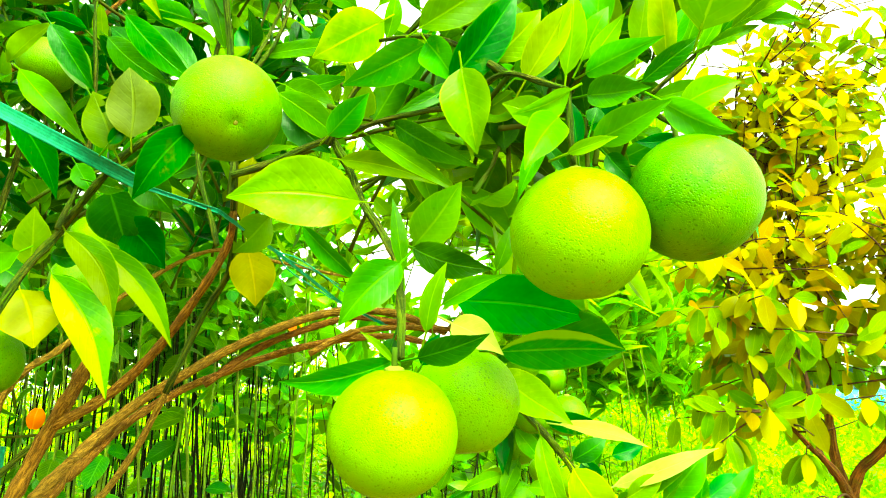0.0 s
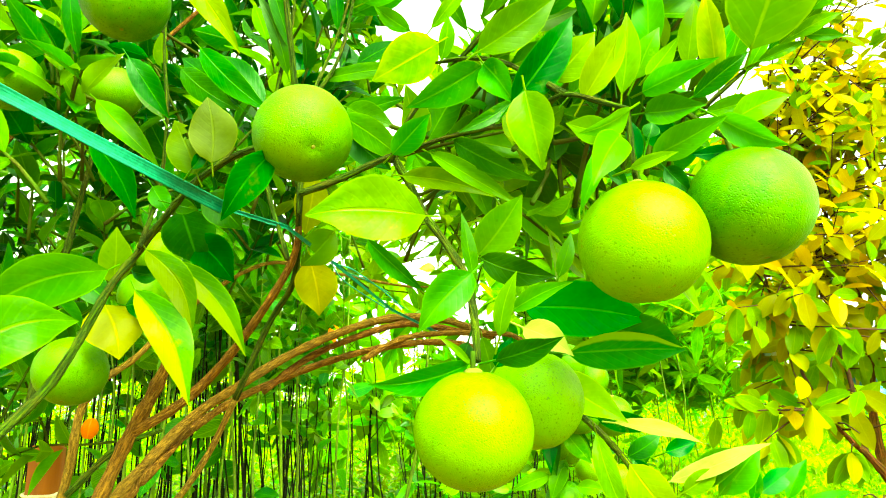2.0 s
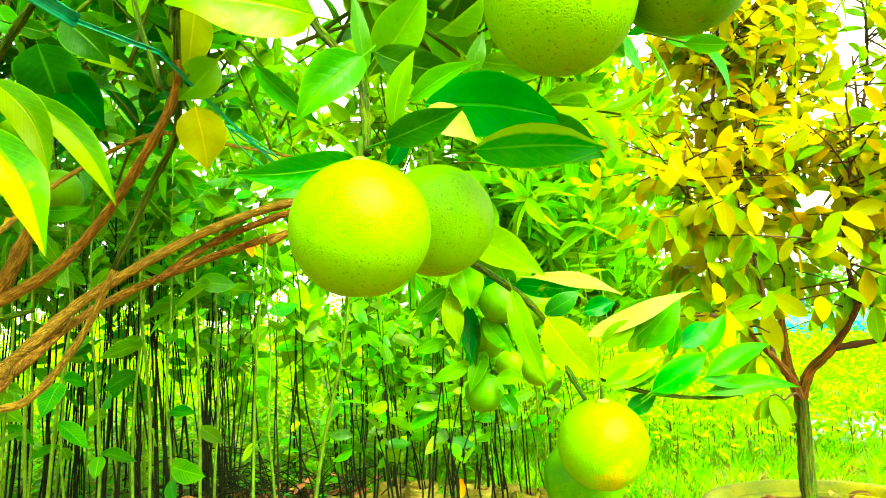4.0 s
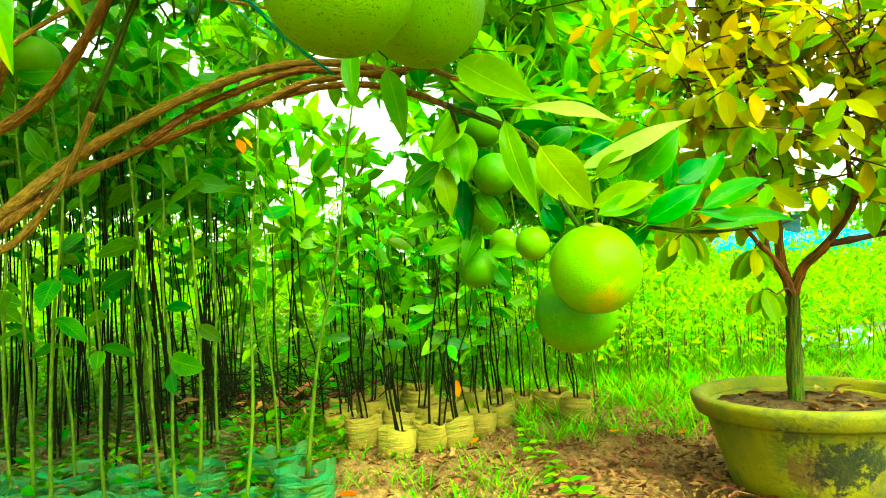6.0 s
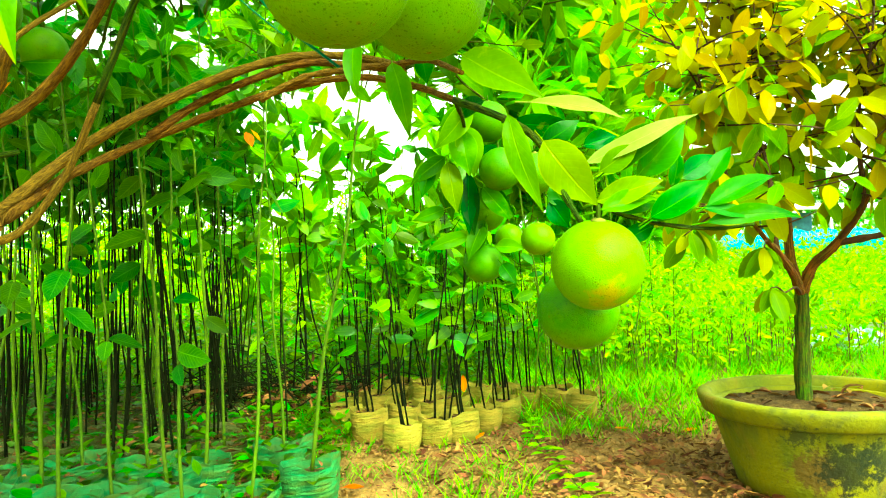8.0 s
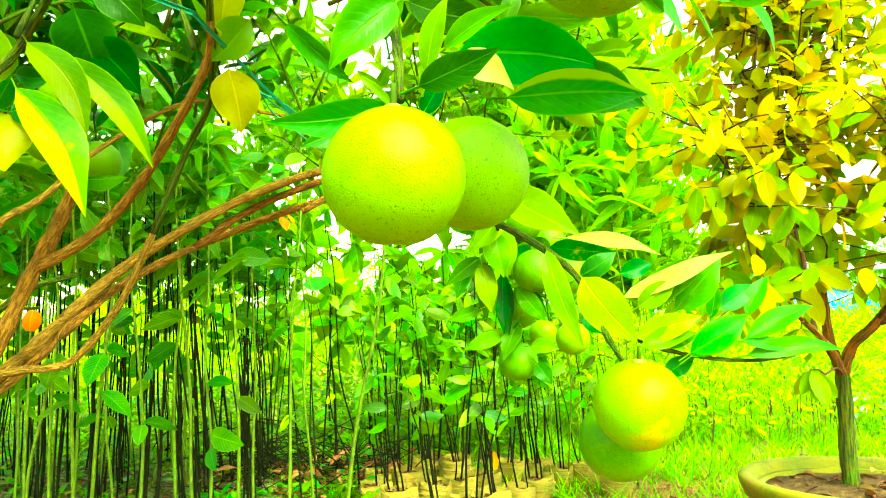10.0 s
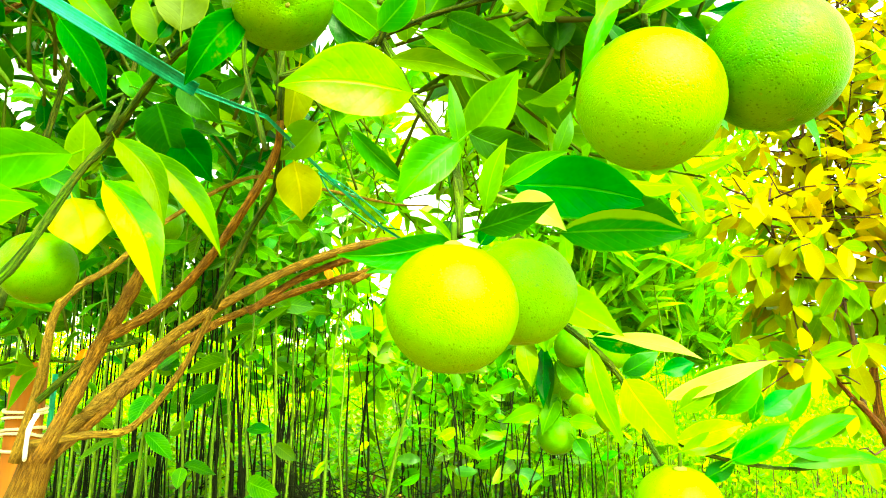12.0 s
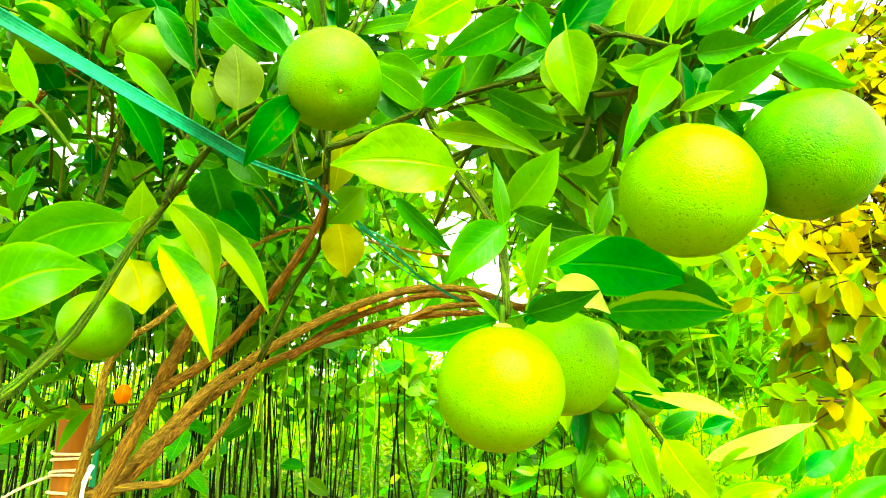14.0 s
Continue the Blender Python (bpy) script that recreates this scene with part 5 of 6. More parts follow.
def guava_leaf_mesh(name, colour, seed):
    r = np.random.RandomState(seed)
    v, f, uv = blades([(0, 0, 0)], [(1, 0, 0)], [(0, 0, 1)], [1.0], [0.44], rows=7, fold=0.25 + 0.2 * r.rand(), bend=0.15 * r.rand(), blunt=0.55, curl=0.25 * r.rand())
    ob = mesh_object(name, v.tolist(), f.tolist(), GUAVA[colour], guava, uv)
    return ob


def grow_guava():
    rng = np.random.RandomState(21)
    protos = {c: [guava_leaf_mesh("leaf", c, s) for s in (1, 2, 3)] for c in GUAVA}
    used = set()
    twig_pieces, spots = [], []
    for i, pts in enumerate(GUAVA_LIMBS):
        p = np.asarray(pts)
        seg = np.linalg.norm(np.diff(p, axis=0), axis=1).cumsum()
        for _ in range(int(((14 if i == 0 else 6) + 10 * seg[-1]) * (2.1 if p[-1][2] > 1.3 else 1.1)) if i != 9 else 2):
            s = rng.uniform((0.75 if i == 0 else 0.45) if i != 9 else 0.7, 1.0) * seg[-1]
            k = int(np.searchsorted(seg, s))
            k = min(k, len(p) - 2)
            t = (s - (seg[k - 1] if k else 0)) / (seg[k] - (seg[k - 1] if k else 0))
            a = p[k] + (p[k + 1] - p[k]) * min(t, 1)
            d = rng.normal(0, 1, 3) * (1, 0.9, 0.55) + (0 if a[2] > 0.75 else -0.5, -0.15, 0.35 if a[2] > 0.95 else -0.05)
            d /= np.linalg.norm(d)
            L = rng.uniform(0.12, 0.36) if i != 9 else 0.12
            b = a + d * L + (0, 0, -0.03)
            if b[2] < 0.82:
                continue
            twig_pieces.append(tube([a - G0, (a + b) / 2 - G0 + rng.normal(0, 0.01, 3), b - G0], 0.0036, 0.0016, 5, 2))
            pairs = rng.randint(3, 6)
            for q in range(pairs):
                at = a + (b - a) * (0.3 + 0.7 * q / max(pairs - 1, 1))
                across = np.cross(d, rng.normal(0, 1, 3))
                across /= np.linalg.norm(across)
                for sgn in (-1, 1):
                    spots.append((at, across * sgn + d * 0.5 + (0, 0, -0.35)))
    # the few drooping tufts on the lower limbs
    low = []
    joints = np.concatenate([np.asarray(q) for q in GUAVA_LIMBS])
    for x, y, z, count in ((1.04, 2.03, 0.78, 10), (0.77, 1.95, 0.82, 7), (1.07, 2.06, 0.66, 5), (1.50, 2.0, 0.92, 9), (1.42, 2.02, 1.0, 7), (1.27, 2.1, 0.93, 5), (1.6, 2.0, 0.95, 8)):
        tip = np.array((x, y, z))
        root = joints[np.argmin(np.linalg.norm(joints - tip, axis=1))]
        twig_pieces.append(tube([root - G0, (root + tip) / 2 - G0 + (0, 0, 0.01), tip - G0], 0.0038, 0.0018, 5, 3))
        for k in range(count):
            out = np.array((math.cos(2.4 * k), math.sin(2.4 * k), -0.4 - 0.5 * rng.rand()))
            low.append((tip + (root - tip) * 0.25 * rng.rand(), out))
    mesh_twigs = merged(twig_pieces)
    spots = low + [q for q in spots if q[0][2] > (0.86 if q[0][0] < 1.3 else 0.82) and rng.rand() < (0.55 if q[0][2] < 0.98 else 0.85)]
    tagged(mesh_object("brushwood", mesh_twigs[0], mesh_twigs[1], M_TWIG, guava), kind="stuff")
    rng.shuffle(spots)
    loose = []
    for i, (at, d) in enumerate(spots):
        low = at[2] < 1.15 or at[0] > 1.5
        colour = rng.choice(list(GUAVA), p=(0.0, 0.15, 0.85) if at[2] < 0.9 else (0.05, 0.4, 0.55) if low else (0.28, 0.52, 0.2))
        d = d / np.linalg.norm(d)
        nrm = np.array((0.0, -0.8, 0.6)) + rng.normal(0, 0.38, 3)
        size = rng.uniform(0.06, 0.1)
        if at[2] < 1.25:
            size *= 1.2
            d = d + np.array((0, 0, -0.7))
            d /= np.linalg.norm(d)
            nrm = np.array((0.0, -0.95, 0.3)) + rng.normal(0, 0.4, 3)
        if i >= 300:
            loose.append((at, d, nrm, size, colour))
            continue
        src = protos[colour][rng.randint(3)]
        x = Vector(d)
        z = Vector(nrm)
        z = (z - x * z.dot(x)).normalized()
        y = z.cross(x)
        m = Matrix((x, y, z)).transposed().to_4x4()
        m.translation = Vector(at - G0)
        m = m @ Matrix.Diagonal((size, size, size, 1))
        if src not in used:
            used.add(src)
            ob = src
        else:
            ob = src.copy()
            scene.collection.objects.link(ob)
        ob.matrix_basis = m
    for c in GUAVA:
        r = [q for q in loose if q[4] == c]
        if r:
            L = np.array([q[3] for q in r])
            leaf_mass("foliage", GUAVA[c], guava, np.array([q[0] for q in r]) - G0, [q[1] for q in r], [q[2] for q in r], L, L * 0.44, rows=6, blunt=0.55, fold=0.3, bend=0.1)


grow_guava()


# ---- the nursery: saplings in bags
def grow_bag(material, label, group, r, h, seed, flare=0.0, soil=0.7, rough_=1.0):
    """A slack crumpled bag: creases round it, a gaping uneven mouth with a turned-down lip, soil well inside."""
    root = thing("grow_bag", (0, 0, 0), label, "grow bag", group)
    rng = np.random.RandomState(seed)
    ph = rng.uniform(0, 6.28, 12)
    sides, rings = 48, 22
    verts = []
    for k in range(rings + 1):
        z = k / rings
        for i in range(sides):
            a = 2 * math.pi * i / sides
            crease = 0.012 * math.sin(34 * z + 2.6 * math.sin(a + ph[0]) + ph[1]) + 0.01 * math.sin(61 * z + 3 * math.sin(2 * a + ph[2])) + 0.06 * abs(noise.noise((2.6 * math.cos(a), 2.6 * math.sin(a), 5 * z + seed))) + 0.035 * abs(noise.noise((6 * math.cos(a), 6 * math.sin(a), 11 * z + seed))) - 0.05
            dent = 0.07 * math.sin(2 * a + ph[3]) + 0.05 * math.cos(4 * a + ph[5]) * (0.2 + 0.5 * z) + 0.05 * math.sin(3 * a + ph[4] + 1.5 * z)
            gape = z ** 3 * (0.08 * math.sin(2 * a + ph[8]) + 0.06 * math.sin(3 * a + ph[9]) + 0.03 * math.sin(7 * a + ph[10]))
            rr = r * (1 + rough_ * (crease + dent + gape) + flare * z - 0.10 * (1 - z) ** 4 + 0.05 * math.sin(math.pi * z))
            top = rough_ * (0.07 * math.sin(2 * a + ph[6]) + 0.05 * math.sin(3 * a + ph[7]) + 0.03 * math.sin(6 * a + ph[11])) * z ** 5
            verts.append((rr * math.cos(a), rr * math.sin(a), h * (z + top)))
    for shrink, drop in ((0.985, 0.0), (0.95, 0.12), (0.9, 0.3), (0.86, 0.5)):
        for i in range(sides):
            x, y, z = verts[rings * sides + i]
            fold_ = 1 + 0.02 * math.sin(6 * i / sides * 6.28 + ph[2])
            verts.append((x * shrink * fold_, y * shrink * fold_, z - drop * h))
    n = rings + 5
    faces = [(k * sides + i, k * sides + (i + 1) % sides, (k + 1) * sides + (i + 1) % sides, (k + 1) * sides + i) for k in range(n - 1) for i in range(sides)]
    faces.append(tuple(range(sides - 1, -1, -1)))
    mesh_object("bag", verts, faces, material, root, smooth=False)
    v, f = lathe([(0.001, h * (soil + 0.05)), (r * 0.4, h * (soil + 0.03)), (r * 0.7, h * soil), (r * 0.98, h * (soil - 0.05))], 20, 0.03, seed)
    mesh_object("soil", [(x, y, z + rng.normal(0, 0.003)) for x, y, z in v], f, M_SOIL, root)
    m = 14
    ang, rad = rng.uniform(0, 6.28, m), r * rng.uniform(0.2, 0.8, m)
    leaf_mass("dry_leaves", M_DEAD, root, np.c_[rad * np.cos(ang), rad * np.sin(ang), np.full(m, h * (soil + 0.06))], np.c_[rng.normal(0, 1, (m, 2)), rng.normal(0, 0.2, m)], np.c_[rng.normal(0, 0.4, (m, 2)), np.ones(m)], rng.uniform(0.02, 0.05, m), rng.uniform(0.008, 0.018, m), rows=4, fold=0.6, bend=0.2)
    return root


def sapling(seed, height, bare, stem_material, leaf_material_, leaves, size, slim, label, group, radius=0.008, lean=0.03, spread=0.16, blunt=0.35, whorl=False, stems=1, low=0.13, few=2):
    """A thin upright stem with a few side twigs and leaves in its upper part."""
    rng = np.random.RandomState(seed)
    root = thing("sapling", (0, 0, 0), label, "sapling", group)
    pts, lead, sway = [np.array((0, 0, 0.0))], rng.normal(0, 1, 2), 0.0065 * height
    for k in range(1, 7):
        pts.append(np.array((lean * k / 6 * lead[0] + rng.normal(0, sway), lean * k / 6 * lead[1] + rng.normal(0, sway), height * k / 6)))
    v, f = tube(pts, radius, radius * 0.3, 7, 4, 0.08, seed)
    stem = mesh_object("stem", v, f, stem_material, root)
    line = np.array(pts)
    for _ in range(stems - 1):
        a, tall_ = rng.uniform(0, 6.28), rng.uniform(0.55, 0.95)
        out = np.array((math.cos(a), math.sin(a), 0)) * rng.uniform(0.05, 0.15)
        more = [q * (1, 1, tall_) + out * (0.45 + 0.55 * k / 6) for k, q in enumerate(pts)]
        v, f = tube(more, radius * 0.8, radius * 0.25, 6, 3, 0.08, seed)
        mesh_object("stem", v, f, stem_material, root)
    twigs, rows = [], []
    for k in range(leaves // 5):
        z = rng.uniform(bare, 0.98)
        a = np.array([np.interp(z * height, line[:, 2], line[:, c]) for c in range(3)])
        q = rng.uniform(0, 6.28)
        d = np.array((math.cos(q), math.sin(q), rng.uniform(0.3, 1.2)))
        d /= np.linalg.norm(d)
        L = rng.uniform(0.4, 1.0) * spread
        b = a + d * L
        twigs.append(tube([a, (a + b) / 2 + (0, 0, -0.01), b], radius * 0.35, radius * 0.18, 5, 2))
        if whorl:
            for m in range(9):
                o = d * 0.5 + rng.normal(0, 0.75, 3) + (0, 0, 0.15)
                rows.append((b + rng.normal(0, 0.008, 3), o, np.array((0.0, -0.9, 0.6)) + rng.normal(0, 0.4, 3), size * rng.uniform(0.65, 1.15)))
            continue
        for m in range(5):
            s = a + (b - a) * rng.uniform(0.4, 1.0)
            o = d * 0.5 + rng.normal(0, 0.65, 3) + (0, 0, -0.3)
            rows.append((s, o, np.array((0.0, -0.75, 0.6)) + rng.normal(0, 0.45, 3), size * rng.uniform(0.6, 1.2)))
    for m in range(few):
        z = rng.uniform(0.3, bare) * height
        a = np.array([np.interp(z, line[:, 2], line[:, c]) for c in range(3)])
        q = rng.uniform(0, 6.28)
        size_ = low * rng.uniform(0.7, 1.15)
        v, f, uv = blades([a], [(math.cos(q), math.sin(q), rng.uniform(-0.7, 0.2))], [np.array((0.0, -0.85, 0.45)) + rng.normal(0, 0.3, 3)], [size_], [size_ * slim * 1.1], rows=7, fold=0.25, bend=0.2, blunt=blunt, curl=0.3)
        mesh_object("leaf", v.tolist(), f.tolist(), leaf_material_, stem, uv)
    for m in range(8):
        rows.append((line[-1], rng.normal(0, 0.6, 3) + (0, 0, 0.6), rng.normal(0, 0.6, 3) + (0, -0.3, 0.8), size * rng.uniform(0.5, 1.0)))
    if twigs:
        v, f = merged(twigs)
        tagged(mesh_object("brushwood", v, f, stem_material, root), kind="stuff")
    L = np.array([r[3] for r in rows])
    leaf_mass("foliage", leaf_material_, root, [r[0] for r in rows], [r[1] for r in rows], [r[2] for r in rows], L, L * slim * rng.uniform(0.85, 1.15, len(L)), rows=5, fold=0.3, bend=rng.uniform(-0.05, 0.35, len(L)), blunt=blunt)
    return root


def copies(protos, spots, seed):
    """The first use of each prototype is itself, then copies."""
    rng = random.Random(seed)
    left = list(protos)
    for k, (x, y, z) in enumerate(spots):
        m = pose(x, y, z, rng.uniform(-2.5, 2.5), rng.uniform(-2.5, 2.5), rng.uniform(0, 360))
        s = rng.uniform(0.9, 1.12)
        if left:
            ob = left.pop()
            ob.matrix_basis = m
        else:
            ob = copy_thing(rng.choice(protos), m)
        ob.scale = (s, s, s)


TALL = "tall thin green-stemmed sapling with broad leaves growing in a bag"
tall = [sapling(100 + i, (1.55, 1.75, 1.9, 1.65, 2.0, 1.8)[i], 0.62, M_SAPSTEM, M_BROADLEAF, (42, 50, 54, 42, 56, 50)[i], 0.12, 0.48, TALL, "tall saplings", 0.0066, 0.025, 0.2, few=4) for i in range(6)]
DARK = "tall dark-stemmed sapling with broad green leaves in the crowd"
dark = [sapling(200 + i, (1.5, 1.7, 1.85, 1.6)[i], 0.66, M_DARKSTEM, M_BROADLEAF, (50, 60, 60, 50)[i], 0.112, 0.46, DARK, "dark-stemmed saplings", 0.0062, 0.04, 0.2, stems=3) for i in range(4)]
SMALL = "slender dark-stemmed sapling with glossy leaves in a tan sack"
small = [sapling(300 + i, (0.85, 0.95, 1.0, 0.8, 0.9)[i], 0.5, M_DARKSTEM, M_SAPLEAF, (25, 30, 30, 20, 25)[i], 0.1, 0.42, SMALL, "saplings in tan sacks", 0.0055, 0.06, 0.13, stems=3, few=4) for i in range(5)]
LONG = "leafy young tree with long corrugated leaves in whorls"
long_ = [sapling(400 + i, (1.15, 1.35, 2.55, 2.9, 1.5)[i], 0.42, M_SAPSTEM if i in (2, 3) else M_DARKSTEM, M_LONGLEAF, (45, 45, 240, 280, 45)[i], (0.19, 0.2, 0.22, 0.22, 0.2)[i], (0.36, 0.36, 0.25, 0.25, 0.36)[i], LONG, "long-leaved young trees", (0.008, 0.008, 0.0045, 0.0045, 0.008)[i], 0.05, 0.24, (0.6, 0.6, 0.0, 0.0, 0.6)[i], True) for i in range(5)]
THIN = "spindly sapling with a few small leaves against the sky"
thin = [sapling(500 + i, (1.5, 1.7, 1.6)[i], 0.55, M_DARKSTEM, M_SAPLEAF, (20, 25, 20)[i], 0.10, 0.42, THIN, "spindly saplings", 0.0055, 0.08, 0.16, stems=2) for i in range(3)]

# the front row stands in green bags, the others crowd behind it
FRONT = [(-1.241, 2.407), (-1.085, 2.204), (-0.932, 2.225), (-0.978, 2.622), (-0.849, 2.449), (-0.708, 2.178), (-0.758, 2.57), (-0.525, 2.251), (-0.513, 2.757), (-1.242, 2.685), (-1.359, 2.497), (-1.5, 2.6), (-1.62, 2.35)]
copies(tall, [(x, y, 0.03) for x, y in FRONT], 5)
bags = [grow_bag(M_TEALBAG, "crumpled green plastic grow bag full of soil", "green grow bags", 0.096, 0.15, 40 + i, 0.08) for i in range(5)]
copies(bags, [(x, y, -0.05) for x, y in FRONT] + [(-0.352, 2.385, -0.01)], 6)


def leaning_sapling(points):
    """A thin stem that leans and curves, with a handful of leaves near its top."""
    root = thing("sapling", points[0], "thin leaning sapling stem with few leaves in a bag", "sapling", "tall saplings")
    o = np.array(points[0])
    v, f = tube([np.array(p) - o for p in points], 0.0075, 0.0028, 8, 6, 0.08, 3)
    mesh_object("stem", v, f, M_SAPSTEM, root)
    rng = np.random.RandomState(19)
    for k in range(9):
        p = np.array(points[-1]) * (k / 8) + np.array(points[3]) * (1 - k / 8) - o
        q = rng.uniform(0, 6.28)
        v, f, uv = blades([p], [(math.cos(q), math.sin(q), rng.uniform(-0.3, 0.6))], [rng.normal(0, 0.3, 3) + (0, -0.7, 0.6)], [rng.uniform(0.06, 0.1)], [0.042], rows=7, fold=0.3, bend=0.15, curl=0.3)
        mesh_object("leaf", v.tolist(), f.tolist(), M_SAPLEAF, root, uv)
    return root


leaning_sapling([(-0.352, 2.385, 0.10), (-0.30, 2.39, 0.5), (-0.216, 2.39, 0.877), (-0.18, 2.375, 1.163), (-0.146, 2.364, 1.372), (-0.13, 2.36, 1.6)])
rng = random.Random(31)
crowd, shed_ = [], 0
while len(crowd) < 100 and shed_ < 4000:
    shed_ += 1
    x, y = rng.uniform(-4.2, -0.7), rng.uniform(2.5, 4.6)
    if x > -0.75 or x > -0.95 and y > 3.4 or x < -0.8 * y - 0.2:
        continue
    if all(math.hypot(x - a, y - b) > 0.16 for a, b, _ in crowd + [(p, q, 0) for p, q in FRONT]):
        crowd.append((x, y, 0.06))
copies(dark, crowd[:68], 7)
copies([copy_thing(tall[0], pose(*crowd[68], 0, 0, 40))], crowd[68:69], 8)
copies([copy_thing(t, pose(0, 0, 0)) for t in tall[1:4]], crowd[69:], 9)
low_bags = [grow_bag(M_OLIVEBAG, "low olive green grow bag half hidden by weeds", "green grow bags", 0.085, 0.08, 50 + i, 0.1, 0.6) for i in range(3)]
copies(low_bags, [(x, y, 0.0) for x, y, z in crowd], 10)

SACKS = [(-0.333, 3.333), (-0.215, 3.137), (-0.062, 2.924), (0.082, 3.011), (0.195, 3.053), (0.325, 3.214), (0.438, 3.365), (-0.33, 3.6), (-0.195, 3.55), (-0.06, 3.3), (0.07, 3.4), (0.2, 3.5), (0.602, 3.65), (0.749, 3.6), (0.83, 3.40), (0.503, 3.8), (0.359, 3.75), (0.05, 3.75), (-0.1, 3.9)]
sacks = [grow_bag(M_SACK, "rough tan woven sack of soil with a sapling", "tan sacks", 0.08, (0.13, 0.118, 0.14, 0.125)[i], 60 + i, 0.03, 0.8, 0.75) for i in range(4)]
copies(sacks, [(x, y + 0.08, 0.0) for x, y in SACKS], 11)
copies(small, [(x, y + 0.08, 0.092) for x, y in SACKS], 12)

copies(thin, [(-0.62, 3.1, 0), (-0.45, 3.7, 0), (-0.25, 3.95, 0), (-0.1, 4.1, 0), (-0.7, 4.0, 0), (0.1, 4.0, 0), (-0.35, 4.4, 0)], 15)
BACK = [(-0.5, 4.6), (-0.15, 4.4), (0.15, 4.6), (0.45, 4.2), (0.3, 5.0), (-0.8, 5.0), (-0.2, 5.3), (0.65, 4.6), (0.3, 3.95), (-0.6, 3.95), (-0.05, 4.0), (-0.95, 4.3), (-1.2, 4.8)]
copies([long_[0], long_[1], long_[4]], [(x, y, 0) for x, y in BACK], 13)
copies([long_[2], long_[3]], [(0.62, 3.6, 0.1), (0.75, 3.95, 0), (0.85, 4.3, 0), (0.98, 3.65, 0), (1.12, 4.1, 0), (1.25, 4.6, 0), (0.95, 4.8, 0), (1.38, 5.1, 0), (0.7, 4.6, 0), (1.05, 5.3, 0), (0.5, 4.4, 0), (0.55, 5.2, 0)], 14)

HIGH = "tall slim tree with a crown of long drooping leaves high up"
high = [sapling(450 + i, (2.7, 2.9)[i], 0.74, M_SAPSTEM, M_LONGLEAF, 140, 0.22, 0.25, HIGH, "tall long-leaved trees", 0.005, 0.05, 0.3, 0.0, True, few=0) for i in range(2)]
copies(high, [(1.98, 5.3, 0), (-0.85, 4.70, 0), (-0.55, 5.00, 0), (-0.11, 4.60, 0), (0.31, 4.90, 0), (-1.31, 5.20, 0), (0.08, 4.30, 0)], 16)

bushy = [sapling(470 + i, (2.0, 2.2)[i], 0.42, M_SAPSTEM, M_LONGLEAF, 190, 0.2, 0.26, "bushy young tree with long bright green leaves", "bushy long-leaved trees", 0.005, 0.05, 0.26, 0.0, True, few=0) for i in range(2)]
copies(bushy, [(1.18, 4.50, 0), (1.41, 4.80, 0), (1.43, 4.40, 0), (1.76, 5.00, 0), (1.79, 4.70, 0), (1.61, 5.20, 0)], 18)

pale = [grow_bag(M_PALEBAG, "small pale blue plastic grow bag on the grass", "pale grow bags", 0.11, 0.17, 80 + i, 0.03, 0.8) for i in range(2)]
copies(pale, [(3.5, 5.4, 0.0), (3.72, 5.5, 0.0), (3.35, 5.75, 0.0)], 17)


# ---- grass, litter and the bright field behind
def scatter_plants():
    rng = np.random.RandomState(77)
    rows, stalks = [], []
    n = 0
    while n < 6400:
        x, y = rng.uniform(-9, 14), 4.4 + 12.6 * rng.rand() ** 1.5
        if x > 0.9 * y + 1.0 or x < -0.8 * y or (x > 3.4 and y < 7.6) or (x < 1.0 and y < 5.4):
            continue
        n += 1
        stalks.append((x, y)) if y < 8.0 and n % 2 == 0 else None
        h = rng.uniform(0.4, 1.0) * min(1.35, 0.45 + 0.09 * y) * (1.75 if x < -0.5 and y > 6.0 else 1.0)
        for k in range(17):
            z = h * rng.uniform(0.25, 1.0)
            a = rng.uniform(0, 6.28)
            rows.append(((x + rng.normal(0, 0.05), y + rng.normal(0, 0.05), z), (math.cos(a), math.sin(a), rng.uniform(0.1, 1.6)), (rng.normal(0, 0.5), -0.9 + rng.normal(0, 0.4), 0.5), rng.uniform(0.03, 0.075) * (1 + 0.03 * y)))
    L = np.array([r[3] for r in rows])
    ob = leaf_mass("field_plants", M_FIELD, None, [r[0] for r in rows], [r[1] for r in rows], [r[2] for r in rows], L, L * 0.34, rows=3, fold=0.35, bend=0.25)
    at_ = np.array(stalks)
    m = len(at_)
    lean = np.random.RandomState(76).normal(0, 0.12, (m, 2))
    leaf_mass("field_stems", M_TWIG, ob, np.c_[at_, np.zeros(m)], np.c_[lean, np.ones(m)], np.tile((0.0, -1.0, 0.0), (m, 1)), np.full(m, 0.45), np.full(m, 0.007), rows=2, fold=0.8, bend=0.0)
    return tagged(ob, "dense field of bright yellow-green young plants", "plants", kind="stuff")


